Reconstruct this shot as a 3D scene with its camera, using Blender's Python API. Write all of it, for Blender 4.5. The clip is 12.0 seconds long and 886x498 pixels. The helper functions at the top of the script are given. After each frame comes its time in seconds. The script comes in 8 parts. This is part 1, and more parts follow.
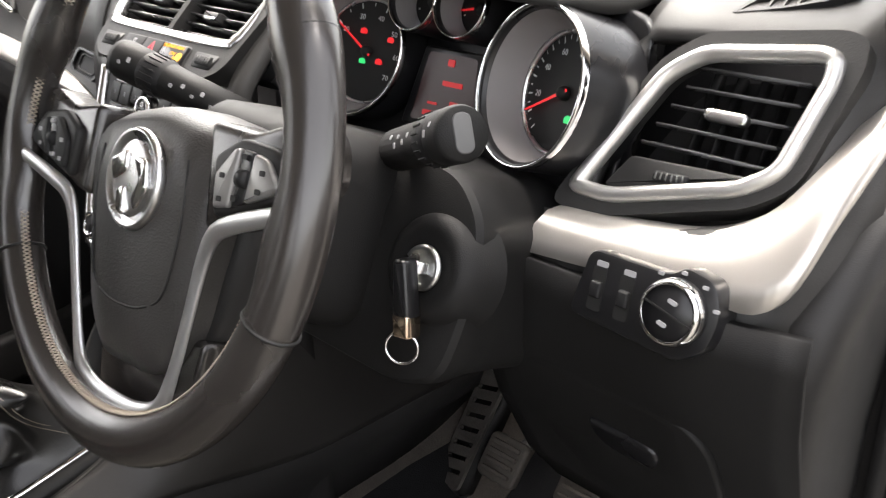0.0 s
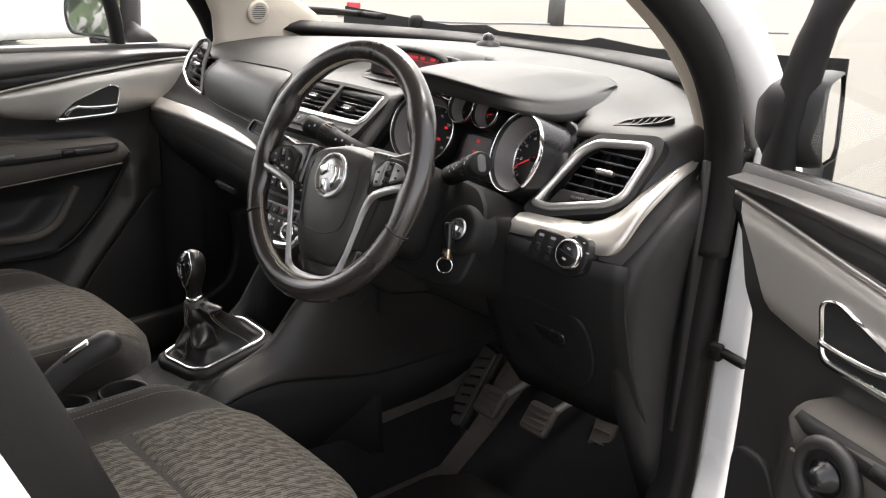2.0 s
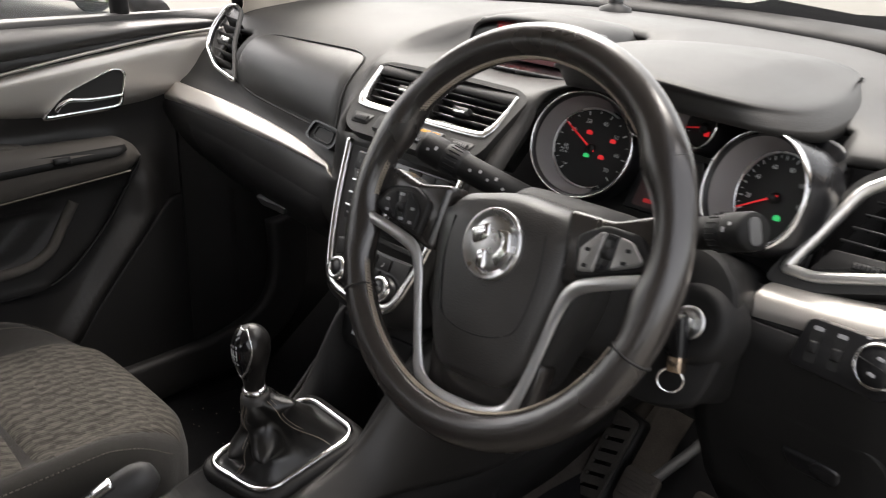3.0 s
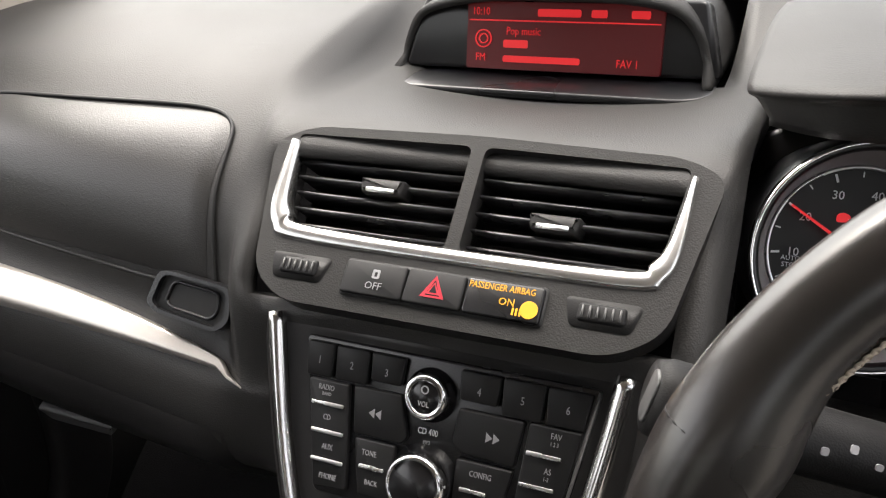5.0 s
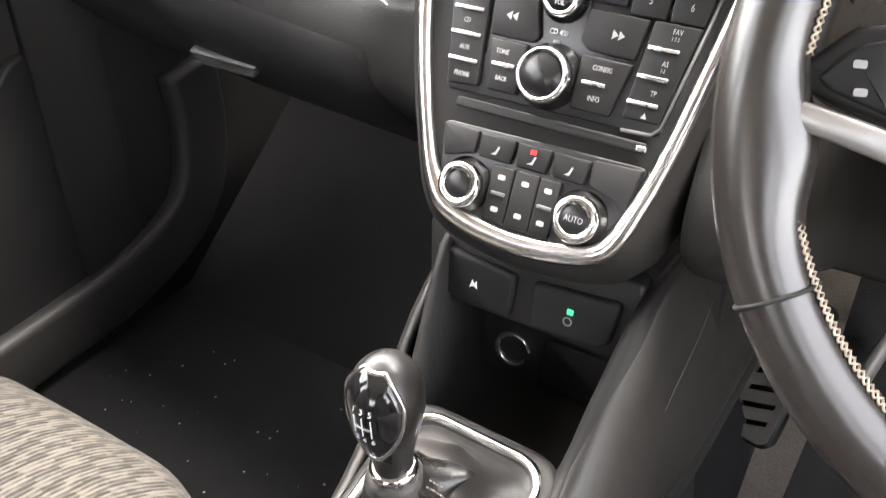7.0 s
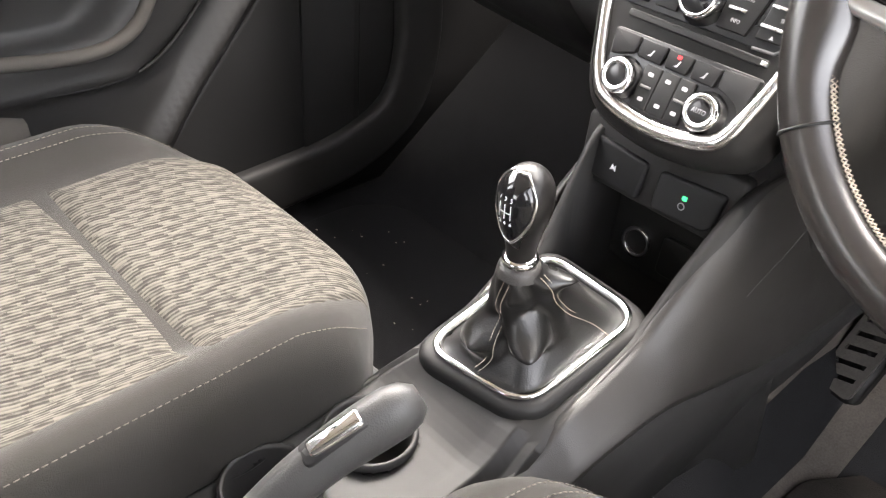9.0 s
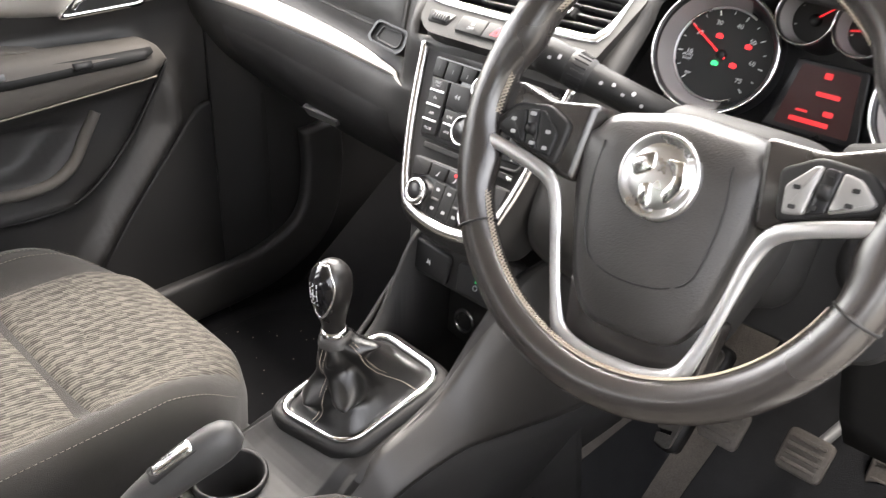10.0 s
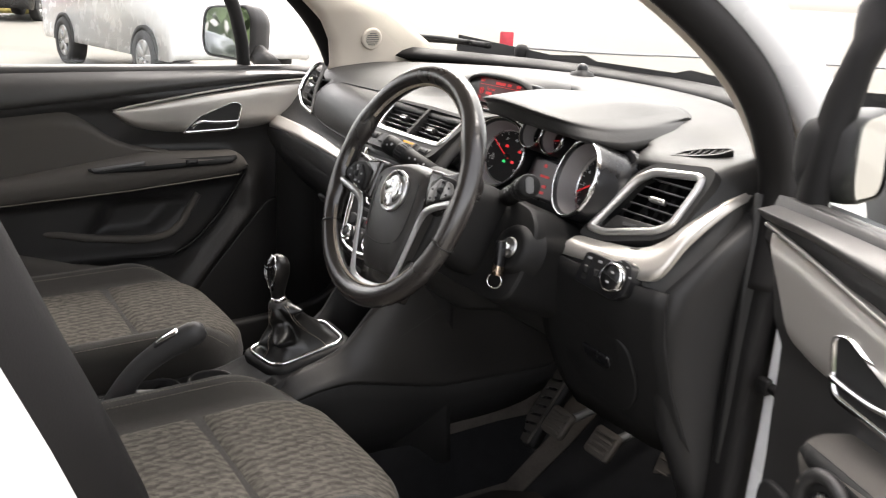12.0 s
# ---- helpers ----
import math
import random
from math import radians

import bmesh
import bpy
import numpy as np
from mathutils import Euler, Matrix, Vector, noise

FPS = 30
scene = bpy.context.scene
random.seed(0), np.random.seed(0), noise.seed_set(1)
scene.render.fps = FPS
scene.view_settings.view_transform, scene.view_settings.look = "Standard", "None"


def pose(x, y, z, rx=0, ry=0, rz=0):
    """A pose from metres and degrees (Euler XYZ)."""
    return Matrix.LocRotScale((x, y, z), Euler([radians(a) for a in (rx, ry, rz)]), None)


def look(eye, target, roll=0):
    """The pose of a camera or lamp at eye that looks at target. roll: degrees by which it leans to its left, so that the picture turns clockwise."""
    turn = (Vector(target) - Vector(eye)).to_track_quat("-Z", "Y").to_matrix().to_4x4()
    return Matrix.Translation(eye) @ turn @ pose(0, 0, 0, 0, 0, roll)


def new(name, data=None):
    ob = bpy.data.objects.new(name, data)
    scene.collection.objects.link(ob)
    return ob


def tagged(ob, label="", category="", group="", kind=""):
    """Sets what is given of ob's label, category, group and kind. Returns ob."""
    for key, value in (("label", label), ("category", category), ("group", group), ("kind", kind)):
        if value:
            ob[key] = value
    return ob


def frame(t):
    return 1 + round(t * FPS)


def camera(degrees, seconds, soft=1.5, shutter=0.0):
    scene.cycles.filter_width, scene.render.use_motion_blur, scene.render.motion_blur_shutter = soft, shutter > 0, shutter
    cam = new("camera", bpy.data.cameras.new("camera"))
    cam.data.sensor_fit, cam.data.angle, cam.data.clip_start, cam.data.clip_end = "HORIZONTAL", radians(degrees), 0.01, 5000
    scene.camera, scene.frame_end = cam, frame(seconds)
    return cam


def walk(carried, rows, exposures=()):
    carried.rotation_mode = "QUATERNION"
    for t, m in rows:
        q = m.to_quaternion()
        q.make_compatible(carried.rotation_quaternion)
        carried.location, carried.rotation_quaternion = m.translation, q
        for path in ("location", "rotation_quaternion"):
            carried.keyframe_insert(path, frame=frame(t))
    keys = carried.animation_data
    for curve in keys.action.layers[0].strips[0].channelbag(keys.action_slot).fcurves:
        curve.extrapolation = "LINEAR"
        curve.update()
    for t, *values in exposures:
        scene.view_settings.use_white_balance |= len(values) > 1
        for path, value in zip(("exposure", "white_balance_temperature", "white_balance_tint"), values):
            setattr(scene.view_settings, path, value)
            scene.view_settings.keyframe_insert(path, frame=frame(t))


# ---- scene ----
cam = camera(53.5, 12.0, soft=1.1, shutter=0.2)
PATH = [
    (0, (0.874, -0.145, 1.234), (-0.432, 1.117, 0.397), -2.0),
    (0.5, (1.05, -0.281, 1.293), (-0.324, 0.976, 0.563), 0.0),
    (1, (1.235, -0.416, 1.318), (-0.209, 0.804, 0.663), 1.8),
    (1.5, (1.349, -0.57, 1.339), (-0.099, 0.661, 0.716), 1.1),
    (2, (1.356, -0.63, 1.336), (-0.034, 0.67, 0.722), 2.6),
    (2.5, (1.13, -0.521, 1.331), (-0.239, 0.779, 0.669), 3.3),
    (3, (0.85, -0.458, 1.326), (-0.491, 0.835, 0.598), 1.9),
    (3.2, (0.733, -0.435, 1.316), (-0.573, 0.883, 0.569), 2.0),
    (3.6, (0.523, -0.348, 1.3), (-0.688, 1.045, 0.53), 1.1),
    (5.3, (0.197, -0.108, 1.29), (-0.564, 1.509, 0.393), -4.3),
    (5.5, (0.2, -0.127, 1.283), (-0.57, 1.474, 0.364), -4.1),
    (6, (0.203, -0.165, 1.262), (-0.582, 1.395, 0.288), -3.2),
    (6.5, (0.217, -0.221, 1.212), (-0.608, 1.266, 0.159), -1.6),
    (7, (0.233, -0.264, 1.181), (-0.63, 1.137, 0.045), 0.0),
    (7.5, (0.248, -0.306, 1.157), (-0.66, 1.015, -0.04), 1.5),
    (7.7, (0.254, -0.321, 1.148), (-0.673, 0.96, -0.076), 2.1),
    (9.3, (0.465, -0.461, 1.221), (-0.733, 0.688, 0.109), 4.5),
    (9.5, (0.529, -0.474, 1.25), (-0.69, 0.713, 0.199), 3.6),
    (10, (0.664, -0.459, 1.298), (-0.579, 0.798, 0.362), 2.3),
    (10.5, (0.811, -0.436, 1.33), (-0.575, 0.767, 0.534), 4.4),
    (11, (0.966, -0.418, 1.341), (-0.623, 0.582, 0.651), 5.6),
    (11.5, (1.194, -0.486, 1.347), (-0.428, 0.513, 0.739), 4.2),
    (12, (1.495, -0.566, 1.346), (-0.11, 0.482, 0.776), 3.2),
]
# exposure of the phone's automatic camera along the way
EXPOSURES = [(0.0, 2.48, 6900, 13), (0.6, 2.68, 6900, 13), (1.5, 2.28, 6900, 13), (2.0, 1.93, 6900, 13), (2.5, 1.73, 6900, 13), (3.0, 1.83, 6900, 13), (3.5, 2.80, 6900, 13), (5.3, 1.88, 6900, 13), (6.0, 2.33, 6900, 13), (6.5, 2.93, 6900, 13), (7.0, 4.1, 6900, 13), (7.6, 4.1, 6900, 13), (9.3, 4.15, 6900, 13), (10.0, 3.7, 6900, 13), (11.0, 2.88, 6900, 13), (11.5, 2.36, 6900, 13), (12.0, 2.08, 6900, 13)]
walk(cam, [(t, look(eye, target, roll)) for t, eye, target, roll in PATH], EXPOSURES)

# ---------------------------------------------------------------- daylight: bright overcast
world = bpy.data.worlds.new("overcast_sky")
scene.world = world
world.use_nodes = True
wn = world.node_tree.nodes
sky = wn.new("ShaderNodeTexSky")
sky.sky_type = "NISHITA"
sky.sun_disc = False
sky.sun_elevation = radians(55)
sky.sun_rotation = radians(-60)
sky.air_density, sky.dust_density, sky.ozone_density = 1.0, 4.0, 1.0
soft_sky = wn.new("ShaderNodeHueSaturation")
soft_sky.inputs["Saturation"].default_value = 0.25
world.node_tree.links.new(sky.outputs[0], soft_sky.inputs["Color"])
world.node_tree.links.new(soft_sky.outputs[0], wn["Background"].inputs[0])
wn["Background"].inputs[1].default_value = 0.20
sun = new("sun", bpy.data.lights.new("sun", "SUN"))
sun.data.energy = 1.1
sun.data.angle = radians(25)
sun.data.color = (1.0, 0.97, 0.93)
sun.matrix_world = look((0, 0, 0), (-0.30, -0.15, -1.0))


# ---------------------------------------------------------------- materials
def material(name, color, rough=0.5, metal=0.0, grain=0.0, grain_size=400.0, mottle=0.15, mottle_size=6.0, rough_var=0.1, coat=0.0,
             bump=0.0, spec=0.5, emit=None, power=0.0, sheen=0.0):
    """A principled material with colour mottling, roughness variation and fine relief, in metres."""
    m = bpy.data.materials.new(name)
    m.use_nodes = True
    nt = m.node_tree
    b = nt.nodes["Principled BSDF"]
    b.inputs["Metallic"].default_value = metal
    b.inputs["Coat Weight"].default_value = coat
    b.inputs["Specular IOR Level"].default_value = spec
    b.inputs["Sheen Weight"].default_value = sheen
    tc = nt.nodes.new("ShaderNodeTexCoord")
    big = nt.nodes.new("ShaderNodeTexNoise")
    big.inputs["Scale"].default_value = mottle_size
    big.inputs["Detail"].default_value = 5.0
    fine = nt.nodes.new("ShaderNodeTexNoise")
    fine.inputs["Scale"].default_value = grain_size
    fine.inputs["Detail"].default_value = 3.0
    nt.links.new(tc.outputs["Object"], big.inputs["Vector"])
    nt.links.new(tc.outputs["Object"], fine.inputs["Vector"])
    add = nt.nodes.new("ShaderNodeMath")
    add.operation = "MULTIPLY_ADD"
    nt.links.new(fine.outputs[0], add.inputs[0])
    add.inputs[1].default_value = grain
    nt.links.new(big.outputs[0], add.inputs[2])
    ramp = nt.nodes.new("ShaderNodeMapRange")
    ramp.inputs["From Min"].default_value = 0.3
    ramp.inputs["From Max"].default_value = 0.7 + grain
    ramp.inputs["To Min"].default_value = 1.0 - mottle
    ramp.inputs["To Max"].default_value = 1.0 + mottle
    nt.links.new(add.outputs[0], ramp.inputs["Value"])
    mul = nt.nodes.new("ShaderNodeVectorMath")
    mul.operation = "SCALE"
    mul.inputs[0].default_value = color[:3]
    nt.links.new(ramp.outputs[0], mul.inputs["Scale"])
    nt.links.new(mul.outputs[0], b.inputs["Base Color"])
    rr = nt.nodes.new("ShaderNodeMapRange")
    rr.inputs["From Min"].default_value = 0.3
    rr.inputs["From Max"].default_value = 0.7
    rr.inputs["To Min"].default_value = max(0.02, rough - rough_var)
    rr.inputs["To Max"].default_value = min(1.0, rough + rough_var)
    nt.links.new(big.outputs[0], rr.inputs["Value"])
    nt.links.new(rr.outputs[0], b.inputs["Roughness"])
    if bump:
        bm_node = nt.nodes.new("ShaderNodeBump")
        bm_node.inputs["Strength"].default_value = bump
        bm_node.inputs["Distance"].default_value = 0.001
        nt.links.new(fine.outputs[0], bm_node.inputs["Height"])
        nt.links.new(bm_node.outputs[0], b.inputs["Normal"])
    if emit:
        b.inputs["Emission Color"].default_value = (*emit, 1)
        b.inputs["Emission Strength"].default_value = power
    return m


def leather_grain(m, scale=900.0, strength=0.35):
    """Pebbled grain for soft plastic and leather."""
    nt = m.node_tree
    b = nt.nodes["Principled BSDF"]
    tc = nt.nodes.new("ShaderNodeTexCoord")
    vor = nt.nodes.new("ShaderNodeTexVoronoi")
    vor.feature = "SMOOTH_F1"
    vor.inputs["Scale"].default_value = scale
    nt.links.new(tc.outputs["Object"], vor.inputs["Vector"])
    bn = nt.nodes.new("ShaderNodeBump")
    bn.inputs["Strength"].default_value = strength
    bn.inputs["Distance"].default_value = 0.0006
    nt.links.new(vor.outputs["Distance"], bn.inputs["Height"])
    nt.links.new(bn.outputs[0], b.inputs["Normal"])
    return m


DASH = leather_grain(material("charcoal_soft_plastic", (0.028, 0.0272, 0.0264), 0.52, spec=0.36, mottle=0.12, rough_var=0.05), 950, 0.32)
AIRBAG = leather_grain(material("grained_airbag_cover", (0.028, 0.0272, 0.0264), 0.40, mottle=0.1, rough_var=0.04, spec=0.5), 950, 0.32)
DOOR_ROLL = leather_grain(material("smooth_door_roll", (0.052, 0.0500, 0.0480), 0.42, mottle=0.1, spec=0.5), 1100, 0.2)
BLACK = leather_grain(material("black_hard_plastic", (0.0175, 0.0170, 0.0170), 0.50, mottle=0.15, spec=0.30), 1200, 0.2)
DOORPLASTIC = leather_grain(material("black_door_plastic", (0.025, 0.0240, 0.0235), 0.48, mottle=0.15, spec=0.45), 1200, 0.25)
PIANO = material("black_satin_plastic", (0.010, 0.010, 0.011), 0.30, mottle=0.1)
PANEL = material("dark_panel_plastic", (0.0160, 0.0155, 0.0155), 0.50, spec=0.25, mottle=0.1, grain=0.2, grain_size=900)
BUTTON = material("button_plastic", (0.0105, 0.0105, 0.011), 0.55, mottle=0.1, spec=0.28)
SILVER = material("silver_trim_paint", (0.54, 0.512, 0.476), 0.34, metal=0.70, mottle=0.03, rough_var=0.03, grain=0.3, grain_size=1500)
CHROME = material("chrome", (0.80, 0.80, 0.80), 0.12, metal=1.0, mottle=0.03, rough_var=0.06, mottle_size=30)
SATIN = material("satin_chrome", (0.62, 0.62, 0.62), 0.28, metal=1.0, mottle=0.04, rough_var=0.05, mottle_size=30)
BOOT_LEATHER = leather_grain(material("black_boot_leather", (0.0085, 0.0082, 0.0080), 0.34, mottle=0.2, rough_var=0.08, mottle_size=14, spec=0.6), 700, 0.25)
LEATHER = leather_grain(material("black_leather", (0.036, 0.0340, 0.0325), 0.40, mottle=0.2, rough_var=0.1, mottle_size=14), 700, 0.35)
GLOSS_LEATHER = material("worn_rim_leather", (0.024, 0.0210, 0.0195), 0.26, mottle=0.05, rough_var=0.02, mottle_size=12, bump=0.06, grain_size=900, spec=0.9)
RUBBER = material("black_rubber", (0.0085, 0.0078, 0.0078), 0.6, mottle=0.3, rough_var=0.1, spec=0.22, bump=0.2, grain_size=500)
MAT_CARPET = material("dusty_black_mat", (0.024, 0.0215, 0.0195), 0.95, mottle=0.5, mottle_size=40, bump=1.0, grain_size=450, grain=0.8, spec=0.1)
CARPET = material("black_carpet", (0.0105, 0.0105, 0.0112), 0.95, mottle=0.4, mottle_size=40, bump=1.0, grain_size=700, grain=0.5, spec=0.1)
LINER = material("beige_trim_fabric", (0.55, 0.49, 0.42), 0.75, mottle=0.05, bump=0.2, grain_size=900)
WHITE_PAINT = material("white_car_paint", (0.80, 0.80, 0.80), 0.25, mottle=0.02, coat=0.6)
SEAT_THREAD = material("faded_seat_thread", (0.17, 0.15, 0.125), 0.85)
THREAD = material("beige_thread", (0.42, 0.36, 0.29), 0.8)
GREY_PLASTIC = material("grey_plastic", (0.09, 0.09, 0.09), 0.5, mottle=0.1)
DOORCLOTH = material("dark_door_cloth", (0.078, 0.070, 0.062), 0.8, mottle=0.15, bump=0.4, grain_size=900, grain=0.3)
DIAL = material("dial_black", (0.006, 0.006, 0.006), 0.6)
# grey for the lit left side of the dials' inner walls
DIALWALL = material("dial_lit_wall_grey", (0.24, 0.225, 0.225), 0.45)
PRINT = material("white_print", (0.65, 0.65, 0.66), 0.6)
PRINT_DIM = material("grey_print", (0.30, 0.30, 0.31), 0.6)
RED = material("red_light", (0.3, 0.01, 0.01), 0.5, emit=(1.0, 0.03, 0.04), power=0.14)
INFO_BAR = material("dim_red_figures", (0.16, 0.01, 0.01), 0.5, emit=(1.0, 0.03, 0.04), power=0.075)
INFO_GLOW = material("dark_info_screen", (0.010, 0.008, 0.008), 0.3, emit=(0.55, 0.012, 0.02), power=0.003)
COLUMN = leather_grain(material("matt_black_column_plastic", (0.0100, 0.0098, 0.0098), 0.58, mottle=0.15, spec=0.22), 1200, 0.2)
RED_DIM = material("red_screen_glow", (0.05, 0.004, 0.005), 0.4, emit=(0.55, 0.012, 0.02), power=0.014)
GREEN = material("green_light", (0.02, 0.3, 0.08), 0.5, emit=(0.02, 0.9, 0.25), power=0.14)
AMBER = material("amber_light", (0.4, 0.2, 0.01), 0.5, emit=(1.0, 0.42, 0.02), power=0.22)
RED_PAINT = material("red_paint", (0.5, 0.03, 0.05), 0.45)


# ---------------------------------------------------------------- mesh tools
def part(name, bm, mat, parent=None, label="", smooth=True):
    me = bpy.data.meshes.new(name)
    bmesh.ops.recalc_face_normals(bm, faces=bm.faces)
    bm.to_mesh(me)
    bm.free()
    me.materials.append(mat)
    if smooth:
        me.shade_smooth()
    ob = new(name, me)
    if parent is not None:
        ob.parent = parent
    if label:
        tagged(ob, label)
    return ob


def auto_smooth(ob, angle=35.0):
    me = ob.data
    me.shade_smooth()
    bm = bmesh.new()
    bm.from_mesh(me)
    lim = radians(angle)
    for e in bm.edges:
        if len(e.link_faces) == 2 and e.calc_face_angle(0) > lim:
            e.smooth = False
    bm.to_mesh(me)
    bm.free()
    return ob


def thing(name, label, category, group="", at=(0, 0, 0), kind=""):
    e = new(name)
    e.location = at
    bpy.context.view_layer.update()
    return tagged(e, label, category, group, kind)


def put(ob, parent):
    """Child of a thing that stands away from the origin, keeping world coordinates."""
    ob.parent = parent
    ob.matrix_parent_inverse = parent.matrix_world.inverted()
    return ob


def catmull(pts, n, closed=False):
    """n points per span through pts."""
    p = [Vector(q) for q in pts]
    k = len(p)
    out = []
    spans = k if closed else k - 1
    for i in range(spans):
        if closed:
            a, b, c, d = p[(i - 1) % k], p[i], p[(i + 1) % k], p[(i + 2) % k]
        else:
            a, b, c, d = p[max(i - 1, 0)], p[i], p[i + 1], p[min(i + 2, k - 1)]
        for j in range(n):
            t = j / n
            out.append(0.5 * ((2 * b) + (c - a) * t + (2 * a - 5 * b + 4 * c - d) * t * t + (3 * b - a - 3 * c + d) * t ** 3))
    if not closed:
        out.append(p[-1].copy())
    return out


def grid_bm(rows, close_u=False, close_v=False, cap=False):
    """A quad sheet from rows of points."""
    bm = bmesh.new()
    vs = [[bm.verts.new(q) for q in r] for r in rows]
    R, C = len(vs), len(vs[0])
    for i in range(R if close_v else R - 1):
        for j in range(C if close_u else C - 1):
            f = (vs[i][j], vs[i][(j + 1) % C], vs[(i + 1) % R][(j + 1) % C], vs[(i + 1) % R][j])
            if len(set(f)) == 4:
                bm.faces.new(f)
    if cap:
        bm.faces.new(vs[0])
        bm.faces.new(list(reversed(vs[-1])))
    return bm


def thick(ob, t, offset=-1.0):
    m = ob.modifiers.new("solidify", "SOLIDIFY")
    m.thickness, m.offset = t, offset
    return ob


def bevel(ob, w, seg=2, angle=40):
    m = ob.modifiers.new("bevel", "BEVEL")
    m.width, m.segments, m.limit_method, m.angle_limit = w, seg, "ANGLE", radians(angle)
    return ob


def basis(o, u, v):
    """Frame at o with in-plane axes u, v and normal u x v."""
    u = Vector(u).normalized()
    v = Vector(v)
    v = (v - u * v.dot(u)).normalized()
    n = u.cross(v)
    m = Matrix((u, v, n)).transposed().to_4x4()
    m.translation = Vector(o)
    return m


def slab_bm(outline, lo, hi, m, edge=0.0, seg=2):
    """Outline (u, v) extruded from lo to hi along the frame's normal; the front edge rounded by edge."""
    bm = bmesh.new()
    n = len(outline)
    cu = sum(p[0] for p in outline) / n
    cv = sum(p[1] for p in outline) / n
    rings = [(0.0, lo), (0.0, hi - edge)]
    for k in range(1, seg + 1):
        a = (math.pi / 2) * k / seg
        rings.append((edge * (1 - math.cos(a)), hi - edge + edge * math.sin(a)))
    if edge <= 0:
        rings = [(0.0, lo), (0.0, hi)]
    vs = []
    for inset, h in rings:
        r = []
        for i, (u, v) in enumerate(outline):
            if inset:
                pu, pv = outline[i - 1]
                nu, nv = outline[(i + 1) % n]
                tu, tv = nu - pu, nv - pv
                L = math.hypot(tu, tv) or 1
                u, v = u - inset * tv / L * SIGN(outline), v + inset * tu / L * SIGN(outline)
            r.append(bm.verts.new(m @ Vector((u, v, h))))
        vs.append(r)
    for a, b in zip(vs, vs[1:]):
        for i in range(n):
            bm.faces.new((a[i], a[(i + 1) % n], b[(i + 1) % n], b[i]))
    bm.faces.new(vs[-1])
    bm.faces.new(list(reversed(vs[0])))
    return bm


def SIGN(outline):
    a = 0
    for i in range(len(outline)):
        x0, y0 = outline[i - 1]
        x1, y1 = outline[i]
        a += x0 * y1 - x1 * y0
    return 1 if a > 0 else -1


def rrect(u0, v0, u1, v1, r=0.003, n=4):
    out = []
    for cu, cv, a0 in ((u1 - r, v1 - r, 0), (u0 + r, v1 - r, 90), (u0 + r, v0 + r, 180), (u1 - r, v0 + r, 270)):
        for k in range(n + 1):
            a = radians(a0 + 90 * k / n)
            out.append((cu + r * math.cos(a), cv + r * math.sin(a)))
    return out


def rounded(poly, r, n=4):
    """Polygon with rounded corners."""
    out = []
    k = len(poly)
    for i in range(k):
        p = Vector(poly[i])
        a = Vector(poly[i - 1]) - p
        b = Vector(poly[(i + 1) % k]) - p
        d = min(r, a.length * 0.45, b.length * 0.45)
        s, e = p + a.normalized() * d, p + b.normalized() * d
        for j in range(n + 1):
            t = j / n
            out.append(tuple((1 - t) ** 2 * s + 2 * t * (1 - t) * p + t * t * e))
    return out


def circle(r, n=32, cu=0.0, cv=0.0):
    return [(cu + r * math.cos(2 * math.pi * k / n), cv + r * math.sin(2 * math.pi * k / n)) for k in range(n)]


def lathe_bm(profile, m, n=40, a0=0.0, a1=360.0):
    """Profile of (radius, height) turned about the frame's normal."""
    bm = bmesh.new()
    full = abs(a1 - a0) >= 360
    cnt = n if full else n + 1
    rows = []
    for r, h in profile:
        rows.append([bm.verts.new(m @ Vector((r * math.cos(radians(a0 + (a1 - a0) * k / n)), r * math.sin(radians(a0 + (a1 - a0) * k / n)), h))) for k in range(cnt)])
    for a, b in zip(rows, rows[1:]):
        for k in range(n):
            bm.faces.new((a[k], a[(k + 1) % cnt], b[(k + 1) % cnt], b[k]))
    bmesh.ops.remove_doubles(bm, verts=bm.verts, dist=1e-6)
    return bm


def sweep_bm(path, section, closed=False, up=(0, 0, 1), scales=None, cap=True):
    """Section (a, b) carried along path; a points along side, b along up."""
    path = [Vector(p) for p in path]
    n = len(path)
    rows = []
    up = Vector(up)
    for i, p in enumerate(path):
        t = (path[(i + 1) % n] - path[i - 1]) if closed else (path[min(i + 1, n - 1)] - path[max(i - 1, 0)])
        t.normalize()
        side = t.cross(up).normalized()
        top = side.cross(t).normalized()
        s = scales[i] if scales else 1.0
        rows.append([p + side * (a * s) + top * (b * s) for a, b in section])
    return grid_bm(rows, close_u=True, close_v=closed, cap=cap and not closed)


def tube_bm(path, r, closed=False, n=10, up=(0, 0, 1), flat=1.0, scales=None):
    return sweep_bm(path, [(r * math.cos(2 * math.pi * k / n), r * flat * math.sin(2 * math.pi * k / n)) for k in range(n)], closed, up, scales)


def strip_bm(inner, outer, lo, hi, m, edge=0.0015):
    """A flat band between two open polylines in a frame, with thickness and chamfered edges."""
    rows = []
    for (a, b), (c, d) in zip(inner, outer):
        w = Vector((c - a, d - b))
        L = w.length or 1
        e = w / L * min(edge, L * 0.3)
        rows.append([m @ Vector((a, b, lo)), m @ Vector((a, b, hi - edge)), m @ Vector((a + e.x, b + e.y, hi)),
                     m @ Vector((c - e.x, d - e.y, hi)), m @ Vector((c, d, hi - edge)), m @ Vector((c, d, lo))])
    return grid_bm(rows, close_u=True, cap=True)


